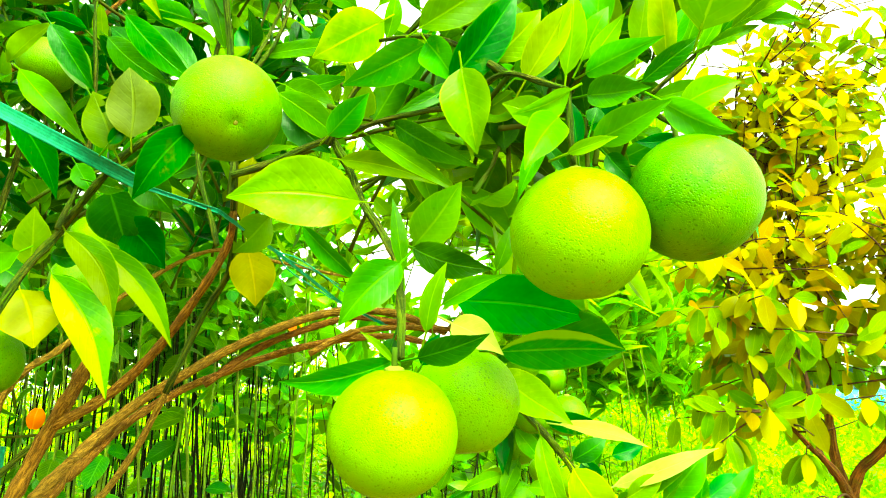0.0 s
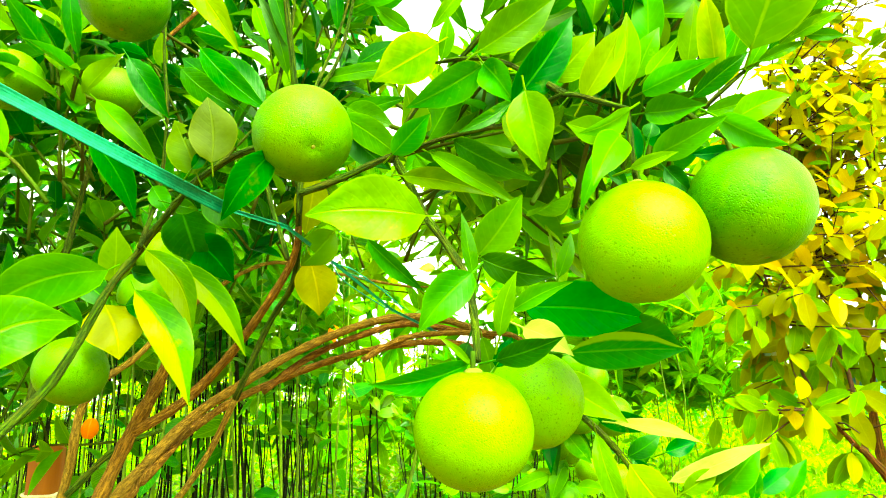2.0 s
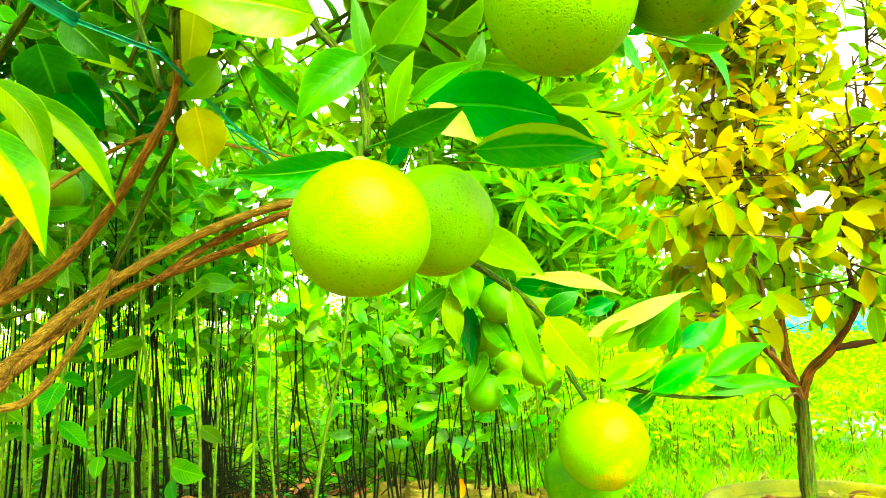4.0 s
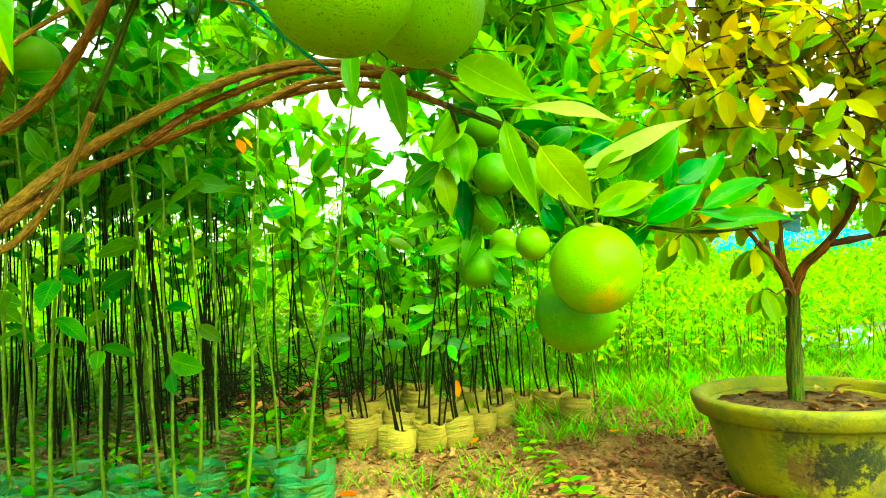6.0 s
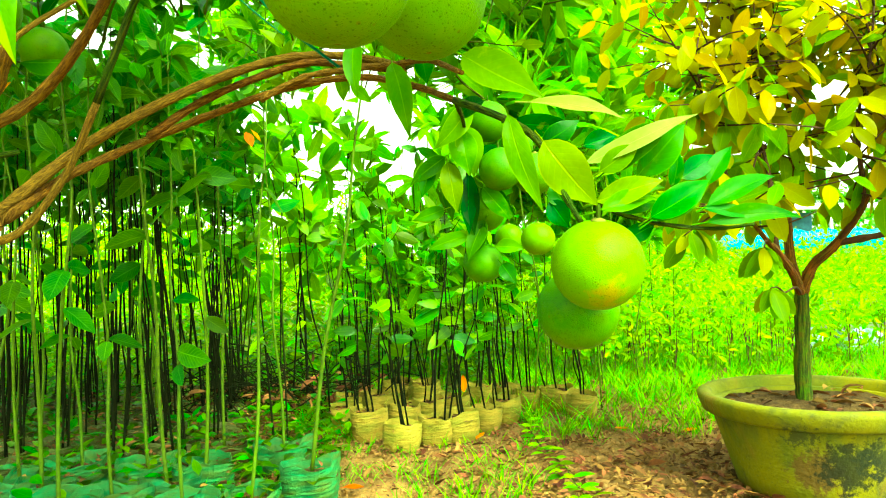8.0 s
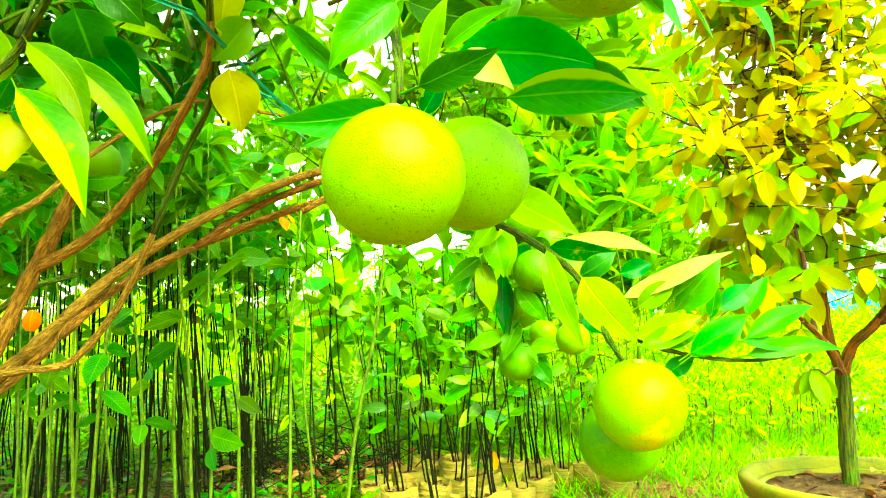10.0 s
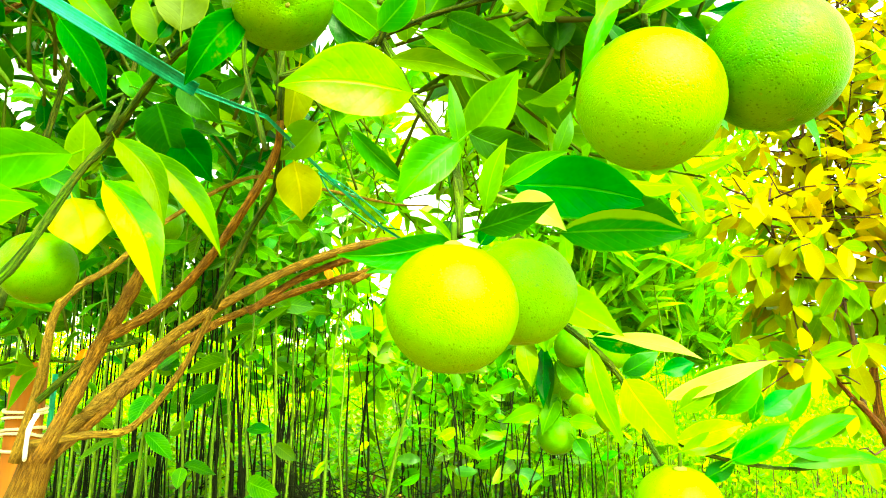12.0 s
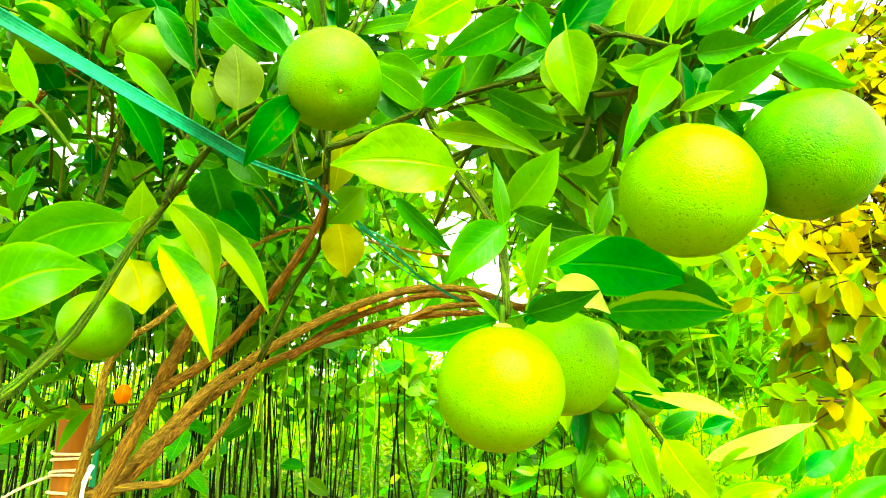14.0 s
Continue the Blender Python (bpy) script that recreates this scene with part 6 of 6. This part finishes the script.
def scatter_grass():
    """Tufts of long arching blades, thickest past the sacks and round the pot."""
    rng = np.random.RandomState(78)
    base, axis, size = [], [], []
    while len(base) < 62000:
        x, y = rng.uniform(-1.2, 6.5), rng.uniform(1.95, 9.0)
        if x > 0.85 * y + 0.6 or (x > 4.1 and 6.25 < y < 7.45) or math.hypot(x - 1.32, y - 2.28) < 0.32:
            continue
        cover = 0.24 + (0.12 if 0.1 < x < 0.75 and y < 2.6 else 0) + (0.75 if -0.15 < x < 0.36 and 2.05 < y < 2.5 else 0) + 0.9 * noise.noise((x * 1.5, y * 1.5, 5.0)) + 0.3 * (y - 4.0) + (1.3 if x > 0.5 and y > 2.95 else 0) + (0.25 if x > 2.0 else 0)
        if rng.rand() > cover:
            continue
        tall_ = rng.uniform(0.06, 0.2) * (0.7 if y < 2.9 else 1.0)
        for _ in range(rng.randint(8, 22)):
            a = rng.uniform(0, 6.28)
            base.append((x + rng.normal(0, 0.02), y + rng.normal(0, 0.02), -0.01))
            axis.append((math.cos(a) * 0.55, math.sin(a) * 0.55, 1.0))
            size.append(tall_ * rng.uniform(0.5, 1.2))
    base, axis, L = np.array(base), np.array(axis), np.array(size)
    n = len(base)
    ob = leaf_mass("grass", M_GRASS, None, base, axis, axis * (1, 1, -0.25), L, rng.uniform(0.003, 0.006, n) * (1 + 0.3 * np.clip(base[:, 1] - 2.5, 0, 6)), rows=2, fold=0.0, bend=-rng.uniform(0.1, 0.6, n))
    return tagged(ob, "tufts of fresh bright green grass on bare soil", "grass", kind="stuff")


def scatter_litter():
    rng = np.random.RandomState(79)
    n = 20000
    x, y = rng.uniform(-2.6, 3.2, n), rng.uniform(1.7, 4.6, n)
    drift = rng.normal(0, 1, (n, 2)) * 0.05 + rng.uniform((-2.6, 1.7), (3.2, 4.6), (260, 2))[rng.randint(260, size=n)]
    heap = rng.rand(n) < 0.55
    x, y = np.where(heap, drift[:, 0], x), np.where(heap, drift[:, 1], y)
    a = rng.uniform(0, 6.28, n)
    n_near = 1300
    under = slice(n_near, n_near + 6000)
    x[under], y[under] = rng.uniform(-3.0, -0.3, 6000), rng.uniform(2.5, 4.4, 6000)
    x[:n_near], y[:n_near] = rng.uniform(0.0, 1.7, n_near), rng.uniform(1.85, 3.0, n_near)
    L = rng.uniform(0.008, 0.036, n) * rng.choice((1, 1, 1, 1.7), n)
    L[:n_near] *= 1.35
    ob = leaf_mass("leaf_litter", M_DEAD, None, np.c_[x, y, rng.uniform(0.0, 0.02, n) + np.where(np.arange(n) % 3 == 0, 0.07, 0) * (x < -0.6)], np.c_[np.cos(a), np.sin(a), rng.normal(0.05, 0.2, n)], np.c_[rng.normal(0, 0.4, (n, 2)), np.ones(n)], L, L * rng.uniform(0.3, 0.5, n), rows=4, fold=0.5, bend=rng.uniform(-0.3, 0.4, n))
    return tagged(ob, "dry brown fallen leaves scattered on the soil", "leaf litter", kind="stuff")


def scatter_weeds():
    rng = np.random.RandomState(80)
    n = 5900
    x, y = rng.uniform(-3.0, -0.3, n), rng.uniform(2.44, 4.8, n)
    x[:260], y[:260] = rng.uniform(-1.7, -0.3, 260), rng.uniform(2.05, 2.6, 260)
    a = rng.uniform(0, 6.28, n)
    L = rng.uniform(0.03, 0.085, n)
    ob = leaf_mass("weeds", M_WEED, None, np.c_[x, y, rng.uniform(0.0, 0.16, n) * rng.uniform(0.2, 1, n)], np.c_[np.cos(a), np.sin(a), rng.normal(0.3, 0.3, n)], np.c_[rng.normal(0, 0.4, (n, 2)), np.ones(n)], L, L * rng.uniform(0.35, 0.6, n), rows=3, fold=0.3, bend=rng.uniform(-0.1, 0.4, n))
    return tagged(ob, "low green weeds creeping between the grow bags", "weeds", kind="stuff")


def scatter_undergrowth():
    """Shaded leafy growth between and behind the stems of the nursery."""
    rng = np.random.RandomState(83)
    n = 12000
    x, y = rng.uniform(-4.2, 0.7, n), rng.uniform(4.7, 6.6, n)
    keep = (x < -0.25) | (y > 4.0)
    x, y = x[keep], y[keep]
    n = len(x)
    a = rng.uniform(0, 6.28, n)
    L = rng.uniform(0.03, 0.1, n)
    top = np.where(x < -0.3, 0.5, 0.34)
    for k, (material, label) in enumerate(((M_FIELD, "bright yellow-green undergrowth behind the sapling stems"), (M_SAPLEAF, "fresh green undergrowth behind the sapling stems"))):
        m = slice(k, n, 2)
        ob = leaf_mass("undergrowth", material, None, np.c_[x, y, top * rng.rand(n) ** 1.6][m], np.c_[np.cos(a), np.sin(a), rng.normal(0.3, 0.4, n)][m], np.c_[rng.normal(0, 0.4, n), rng.normal(-0.4, 0.4, n), np.ones(n)][m], L[m], (L * rng.uniform(0.3, 0.5, n))[m], rows=3, fold=0.3, bend=rng.uniform(-0.1, 0.4, n)[m])
        tagged(ob, label, "undergrowth", kind="stuff")


scatter_undergrowth()
scatter_plants()
scatter_weeds()
scatter_grass()
scatter_litter()


def scatter_clods():
    """Crumbs and small clods of earth over the bare soil."""
    rng = np.random.RandomState(81)
    ball = np.array([(1, 0, 0), (-1, 0, 0), (0, 1, 0), (0, -1, 0), (0, 0, 1), (0, 0, -1)], dtype=float)
    tri = np.array([(0, 2, 4), (2, 1, 4), (1, 3, 4), (3, 0, 4), (2, 0, 5), (1, 2, 5), (3, 1, 5), (0, 3, 5)])
    n = 9000
    size = rng.uniform(0.002, 0.007, n) * rng.choice((1, 1, 1, 1.8), n)
    at_ = np.c_[rng.uniform(-1.0, 3.0, n), rng.uniform(1.75, 3.6, n), rng.uniform(-0.002, 0.006, n)]
    v = at_[:, None] + ball[None] * size[:, None, None] * rng.uniform(0.6, 1.4, (n, 6, 3))
    f = tri[None] + (np.arange(n) * 6)[:, None, None]
    ob = mesh_object("soil_crumbs", v.reshape(-1, 3).tolist(), f.reshape(-1, 3).tolist(), M_GROUND, smooth=False)
    return tagged(ob, "small brown crumbs of earth on the bare soil", "soil", kind="stuff")


scatter_clods()


def scatter_verge():
    """Thin grass over the bare soil of the path and behind it."""
    rng = np.random.RandomState(82)
    spots = rng.uniform((-5, -5), (6, 1.9), (900, 2))
    spots = spots[(np.hypot(spots[:, 0], spots[:, 1]) > 0.5)]
    spots = np.r_[spots, rng.uniform((-2.8, 2.5), (0.3, 4.6), (520, 2))]
    at_ = np.repeat(spots, 12, axis=0) + rng.normal(0, 0.03, (len(spots) * 12, 2))
    n = len(at_)
    turn = rng.uniform(0, 6.28, n)
    axis = np.c_[0.6 * np.cos(turn), 0.6 * np.sin(turn), np.ones(n)]
    ob = leaf_mass("verge_grass", M_GRASS, None, np.c_[at_, np.full(n, -0.01)], axis, axis * (1, 1, -0.25), rng.uniform(0.04, 0.12, n), rng.uniform(0.003, 0.006, n), rows=2, fold=0.0, bend=-rng.uniform(0.1, 0.6, n))
    return tagged(ob, "thin tufts of green grass on the trodden path", "grass", kind="stuff")


scatter_verge()


def brush_pile(x, y):
    """The dark heap of cut twigs and dead leaves among the saplings."""
    rng = np.random.RandomState(90)
    root = thing("brush_pile", (x, y, 0), "low dark heap of cut twigs and dead leaves", "brush pile")
    pieces = []
    for _ in range(260):
        p = rng.normal(0, 1, 3) * (0.3, 0.2, 0.0) + (0, 0, abs(rng.normal(0.1, 0.1)))
        d = rng.normal(0, 1, 3) * (1, 0.6, 0.45)
        d *= rng.uniform(0.06, 0.2) / np.linalg.norm(d)
        pieces.append(tube([p - d, p + rng.normal(0, 0.01, 3), p + d], 0.004, 0.002, 5, 2))
    v, f = merged(pieces)
    tagged(mesh_object("brushwood", v, f, M_DARKSTEM, root), kind="stuff")
    n = 420
    at_ = rng.normal(0, 1, (n, 3)) * (0.34, 0.2, 0.0) + np.c_[np.zeros((n, 2)), abs(rng.normal(0.05, 0.06, n))]
    leaf_mass("litter", M_DEAD, root, at_, rng.normal(0, 1, (n, 3)) * (1, 1, 0.4), rng.normal(0, 0.5, (n, 3)) + (0, 0, 0.8), rng.uniform(0.05, 0.12, n), rng.uniform(0.02, 0.05, n), rows=4, fold=0.5, bend=0.3)
    return root


brush_pile(-0.85, 4.0)


def fallen_leaf(x, y, z, turn, length, tip=0.0, label="rusty orange fallen leaf lying on the soil"):
    v, f, uv = blades([(0, 0, 0)], [(1, 0, tip)], [(0, 0, 1)], [length], [length * 0.42], rows=8, fold=0.45, bend=-0.15, blunt=0.3, curl=0.4)
    ob = mesh_object("fallen_leaf", v.tolist(), f.tolist(), M_RUST, None, uv)
    ob.matrix_basis = pose(x, y, z, 0, 0, turn)
    return tagged(ob, label, "leaf", "orange fallen leaves")


fallen_leaf(-0.44, 3.36, 0.012, 20, 0.090)
fallen_leaf(0.90, 2.11, 0.012, -10, 0.100)
fallen_leaf(0.26, 3.07, 0.012, 60, 0.080)
fallen_leaf(-0.78, 3.45, 0.012, 130, 0.080)
fallen_leaf(0.96, 3.13, 0.012, 200, 0.080)
fallen_leaf(-0.27, 2.47, 0.012, -30, 0.100)
fallen_leaf(1.15, 3.01, 0.012, 10, 0.090)
fallen_leaf(-0.19, 3.38, 0.012, 80, 0.070)
fallen_leaf(0.235, 3.40, 0.16, 100, 0.085, 4.0, "rusty orange leaf standing up on a sapling stem")


def creeper(points):
    """A green creeper along the ground with pairs of pointed leaves."""
    root = thing("creeper", points[0], "bright green creeping vine with paired leaves on the soil", "vine")
    o = np.array(points[0])
    v, f = tube([np.array(p) - o + (0, 0, 0.015) for p in points], 0.003, 0.002, 6, 5)
    mesh_object("stem", v, f, M_GREENBARK, root)
    rng = np.random.RandomState(12)
    p = np.array(points) - o
    for k in range(27):
        s = k / 26 * (len(p) - 1)
        i = min(int(s), len(p) - 2)
        q = p[i] + (p[i + 1] - p[i]) * (s - i) + (0, 0, 0.02) + rng.normal(0, 0.012, 3)
        d = p[i + 1] - p[i]
        across = np.array((-d[1], d[0], 0)) / np.linalg.norm(d[:2])
        for sg in (-1, 1):
            L = rng.uniform(0.03, 0.075)
            v, f, uv = blades([q], [across * sg + d / np.linalg.norm(d) * 0.5 + (0, 0, rng.uniform(0.1, 0.5))], [rng.normal(0, 0.3, 3) + (0, -0.3, 1)], [L], [L * 0.36], rows=5, fold=0.25, bend=0.2)
            mesh_object("leaf", v.tolist(), f.tolist(), M_LONGLEAF, root, uv)
    return root


creeper([(0.52, 3.34, 0.0), (0.51, 3.00, 0.0), (0.52, 2.76, 0.0), (0.54, 2.60, 0.0), (0.53, 2.40, 0.0), (0.53, 2.20, 0.0)])


def far_tree(x, y, h, seed):
    rng = np.random.RandomState(seed)
    root = thing("tree", (x, y, 0), "far leafy green tree at the edge of the field", "tree", "far trees")
    v, f = tube([(0, 0, -0.05), (0.05, 0, h * 0.3), (0, 0.05, h * 0.6), (0.05, 0, h * 0.9)], 0.12, 0.03, 8, 3, 0.1, seed)
    mesh_object("trunk", v, f, M_TWIG, root)
    n = 1300
    lobes = rng.normal(0, 1, (14, 3)) * (h * 0.22, h * 0.22, h * 0.16) + (0, 0, h * 0.66)
    c = lobes[rng.randint(14, size=n)] + rng.normal(0, 1, (n, 3)) * h * 0.085
    leaf_mass("crown", M_SAPLEAF, root, c, rng.normal(0, 1, (n, 3)), rng.normal(0, 0.5, (n, 3)) + (0, -0.4, 0.8), rng.uniform(0.2, 0.42, n), rng.uniform(0.1, 0.2, n), rows=2, fold=0.2)
    return root


far = [far_tree(9.5, 24, 3.6, 1), far_tree(-9, 26, 4.2, 2), far_tree(17, 27, 4.0, 3)]
for k, (x, y, s) in enumerate([(-14, 30, 1.1), (-4, 30, 0.8), (3, 31, 0.75), (13, 30, 0.9), (24, 32, 1.2), (-20, 24, 1.0), (20, 22, 0.9), (6.5, 32, 0.8), (28, 26, 1.1), (6.8, 24, 0.95), (8.2, 27.5, 1.1), (4.6, 25, 0.9), (5.6, 22, 0.8)]):
    ob = copy_thing(far[k % 3], pose(x, y, 0, 0, 0, 77 * k))
    ob.scale = (s, s, s)

# the long shed with its white roof, and the cyan sheet along the plots
shed = thing("shed", (7.4, 15.5, 0), "long open nursery shed with a white sheet roof", "shed")
roof = part("roof", box_bm((6.0, 2.6, 0.09), 0.01), M_WHITE, shed)
roof.matrix_basis = pose(0, 0, 2.02, 6, 0, 0)
for k in range(6):
    post = part("post", box_bm((0.07, 0.07, 2.0), 0.006), M_POST, shed)
    post.location = (-2.85 + 1.14 * k, -1.15, 1.0)
net = part("net_wall", box_bm((1.5, 0.03, 1.2), 0.0), M_BLUENET, shed)
net.location = (1.9, 1.1, 1.35)


def hung_sheet(name, x0, x1, y, z0, z1, material, label):
    n = 36
    verts = []
    for i in range(n + 1):
        x = x0 + (x1 - x0) * i / n
        for z in (z0, (z0 + z1) / 2, z1):
            verts.append((x, y + 0.06 * math.sin(i * 1.1) * (1.3 - z), z + 0.03 * math.sin(i * 0.9)))
    faces = [(3 * i + j, 3 * i + 3 + j, 3 * i + 4 + j, 3 * i + 1 + j) for i in range(n) for j in range(2)]
    ob = mesh_object(name, verts, faces, material)
    ob.modifiers.new("thickness", "SOLIDIFY").thickness = 0.01
    return tagged(ob, label, "tarpaulin")


hung_sheet("tarpaulin", 5.6, 8.6, 12.0, 0.95, 1.3, M_TARP, "bright cyan plastic sheet hung along the field edge")


# ---- the teal strap that ties the branches back
def strap(points, width, name="strap"):
    p = [Vector(q) for q in points]
    verts, n = [], 24
    for i in range(n + 1):
        s = i / n * (len(p) - 1)
        k = min(int(s), len(p) - 2)
        q = p[k].lerp(p[k + 1], s - k)
        d = (p[k + 1] - p[k]).normalized()
        up = Matrix.Rotation(radians(14 * math.sin(i * 0.35)), 3, d) @ Vector((0.05, -0.25, 1.0))
        up = (up - d * up.dot(d)).normalized()
        out = d.cross(up)
        for u in np.linspace(-1, 1, 13):
            verts.append(tuple(q + up * (u * width * 0.5) + out * (0.0006 * math.cos(u * 15.7) + 0.0015 * u * u)))
    faces = [(13 * i + j, 13 * i + 13 + j, 13 * i + 14 + j, 13 * i + 1 + j) for i in range(n) for j in range(12)]
    ob = mesh_object(name, verts, faces, M_STRAP)
    ob.modifiers.new("thickness", "SOLIDIFY").thickness = 0.0008
    return tagged(ob, "taut teal plastic strap tied between the branches", "strap")


strap([(-0.419, 0.379, 1.159), (-0.395, 0.414, 1.151), (-0.343, 0.480, 1.129), (-0.261, 0.573, 1.095)], 0.0125)
strap([(-0.261, 0.573, 1.095), (-0.208, 0.606, 1.083), (-0.196, 0.776, 1.086), (-0.142, 0.923, 1.050), (-0.083, 1.046, 1.031)], 0.0042)


def frayed_strand(points):
    v, f = tube(points, 0.0011, 0.0009, 5, 6, 0.1, 3)
    tagged(mesh_object("frayed_strand", v, f, M_STRAP), "loose frayed strand of the teal plastic strap", "strap", "frayed strands of the strap")


frayed_strand([(-0.217, 0.860, 1.109), (-0.205, 0.900, 1.103), (-0.179, 0.940, 1.097), (-0.151, 0.990, 1.086)])
frayed_strand([(-0.217, 0.860, 1.109), (-0.208, 0.890, 1.091), (-0.185, 0.930, 1.076), (-0.157, 0.980, 1.062)])
frayed_strand([(-0.215, 0.860, 1.106), (-0.195, 0.910, 1.107), (-0.166, 0.960, 1.091), (-0.133, 1.020, 1.067)])


# ---- the wooden stake with its rope, and the teal cane beside the orange tree
def stake(x, y, top):
    root = thing("stake", (x, y, 0), "orange-brown wooden stake wrapped with pale rope", "stake")
    bm = bmesh.new()
    bmesh.ops.create_cube(bm, size=1.0, matrix=Matrix.Translation((0, 0, top / 2)) @ Matrix.Diagonal((0.055, 0.026, top, 1.0)))
    bmesh.ops.bevel(bm, geom=bm.edges[:], offset=0.004, segments=2, affect="EDGES")
    part("post", bm, M_STAKE, root)
    for k, dz in enumerate((0.078, 0.088, 0.112, 0.122, 0.15)):
        ring = [(0.031 * math.copysign(abs(math.cos(q)) ** 0.35, math.cos(q)), 0.017 * math.copysign(abs(math.sin(q)) ** 0.35, math.sin(q)), top - dz + 0.005 * math.sin(q + k)) for q in np.linspace(0, 6.2832, 25)]
        v, f = tube(ring, 0.0026, 0.0026, 6, 1, 0.05, k)
        mesh_object("rope_turn", v, f, M_ROPE, root)
    v, f = tube([(-0.03, -0.016, top - 0.12), (-0.07, -0.03, top - 0.14), (-0.12, -0.03, top - 0.17)], 0.003, 0.002, 6, 4)
    mesh_object("rope_end", v, f, M_ROPE, root)
    return root


stake(-0.774, 1.168, 0.871)


def cane(x, y, top):
    v, f = tube([(x, y, -0.03), (x + 0.004, y, top * 0.4), (x - 0.003, y + 0.003, top * 0.7), (x, y, top)], 0.0055, 0.005, 8, 4, 0.03)
    return tagged(mesh_object("cane", v, f, M_STRAP), "thin teal plastic cane standing behind the branches", "cane")


cane(-0.795, 1.274, 0.852)


def hanging_leaf(place, length, turn):
    ob = fallen_leaf(*place, turn, length, -1.6, "rusty orange dead leaf hanging on a sapling")
    return ob


def curled_leaf(place, length, turn):
    """A round dead leaf rolled into a cup, hanging from its stalk."""
    verts, uvs, n = [], [], 10
    for j in range(n + 1):
        z = j / n
        half = max(0.06, math.sin(math.pi * (0.06 + 0.86 * z)) ** 0.6)
        for i in range(n + 1):
            u = 2 * i / n - 1
            a = u * 1.5
            verts.append((0.42 * length * half * math.sin(a), -0.3 * length * half * math.cos(a) * (1 + 0.2 * math.sin(5 * z)), length * (0.5 - z)))
            uvs.append((0.5 + 0.5 * u, z))
    faces = [(j * (n + 1) + i, j * (n + 1) + i + 1, (j + 1) * (n + 1) + i + 1, (j + 1) * (n + 1) + i) for j in range(n) for i in range(n)]
    ob = mesh_object("dead_leaf", verts, faces, M_RUST, None, uvs)
    ob.matrix_basis = pose(*place, 0, 8, turn)
    return tagged(ob, "curled orange dead leaf caught among the stems", "leaf")


curled_leaf((-1.31, 2.25, 0.905), 0.066, 20)


def string(points):
    v, f = tube(points, 0.0026, 0.002, 7, 5, 0.15, 4)
    return tagged(mesh_object("string", v, f, M_WHITE), "white plastic string tied round a branch", "string")


string([(-0.472, 0.730, 0.807), (-0.469, 0.717, 0.797), (-0.473, 0.720, 0.785), (-0.483, 0.735, 0.761)])
hanging_leaf((-0.857, 1.587, 1.190), 0.06, 250)
hanging_leaf((-0.513, 2.275, 1.218), 0.075, 300)
hanging_leaf((-0.512, 2.324, 1.238), 0.06, 340)
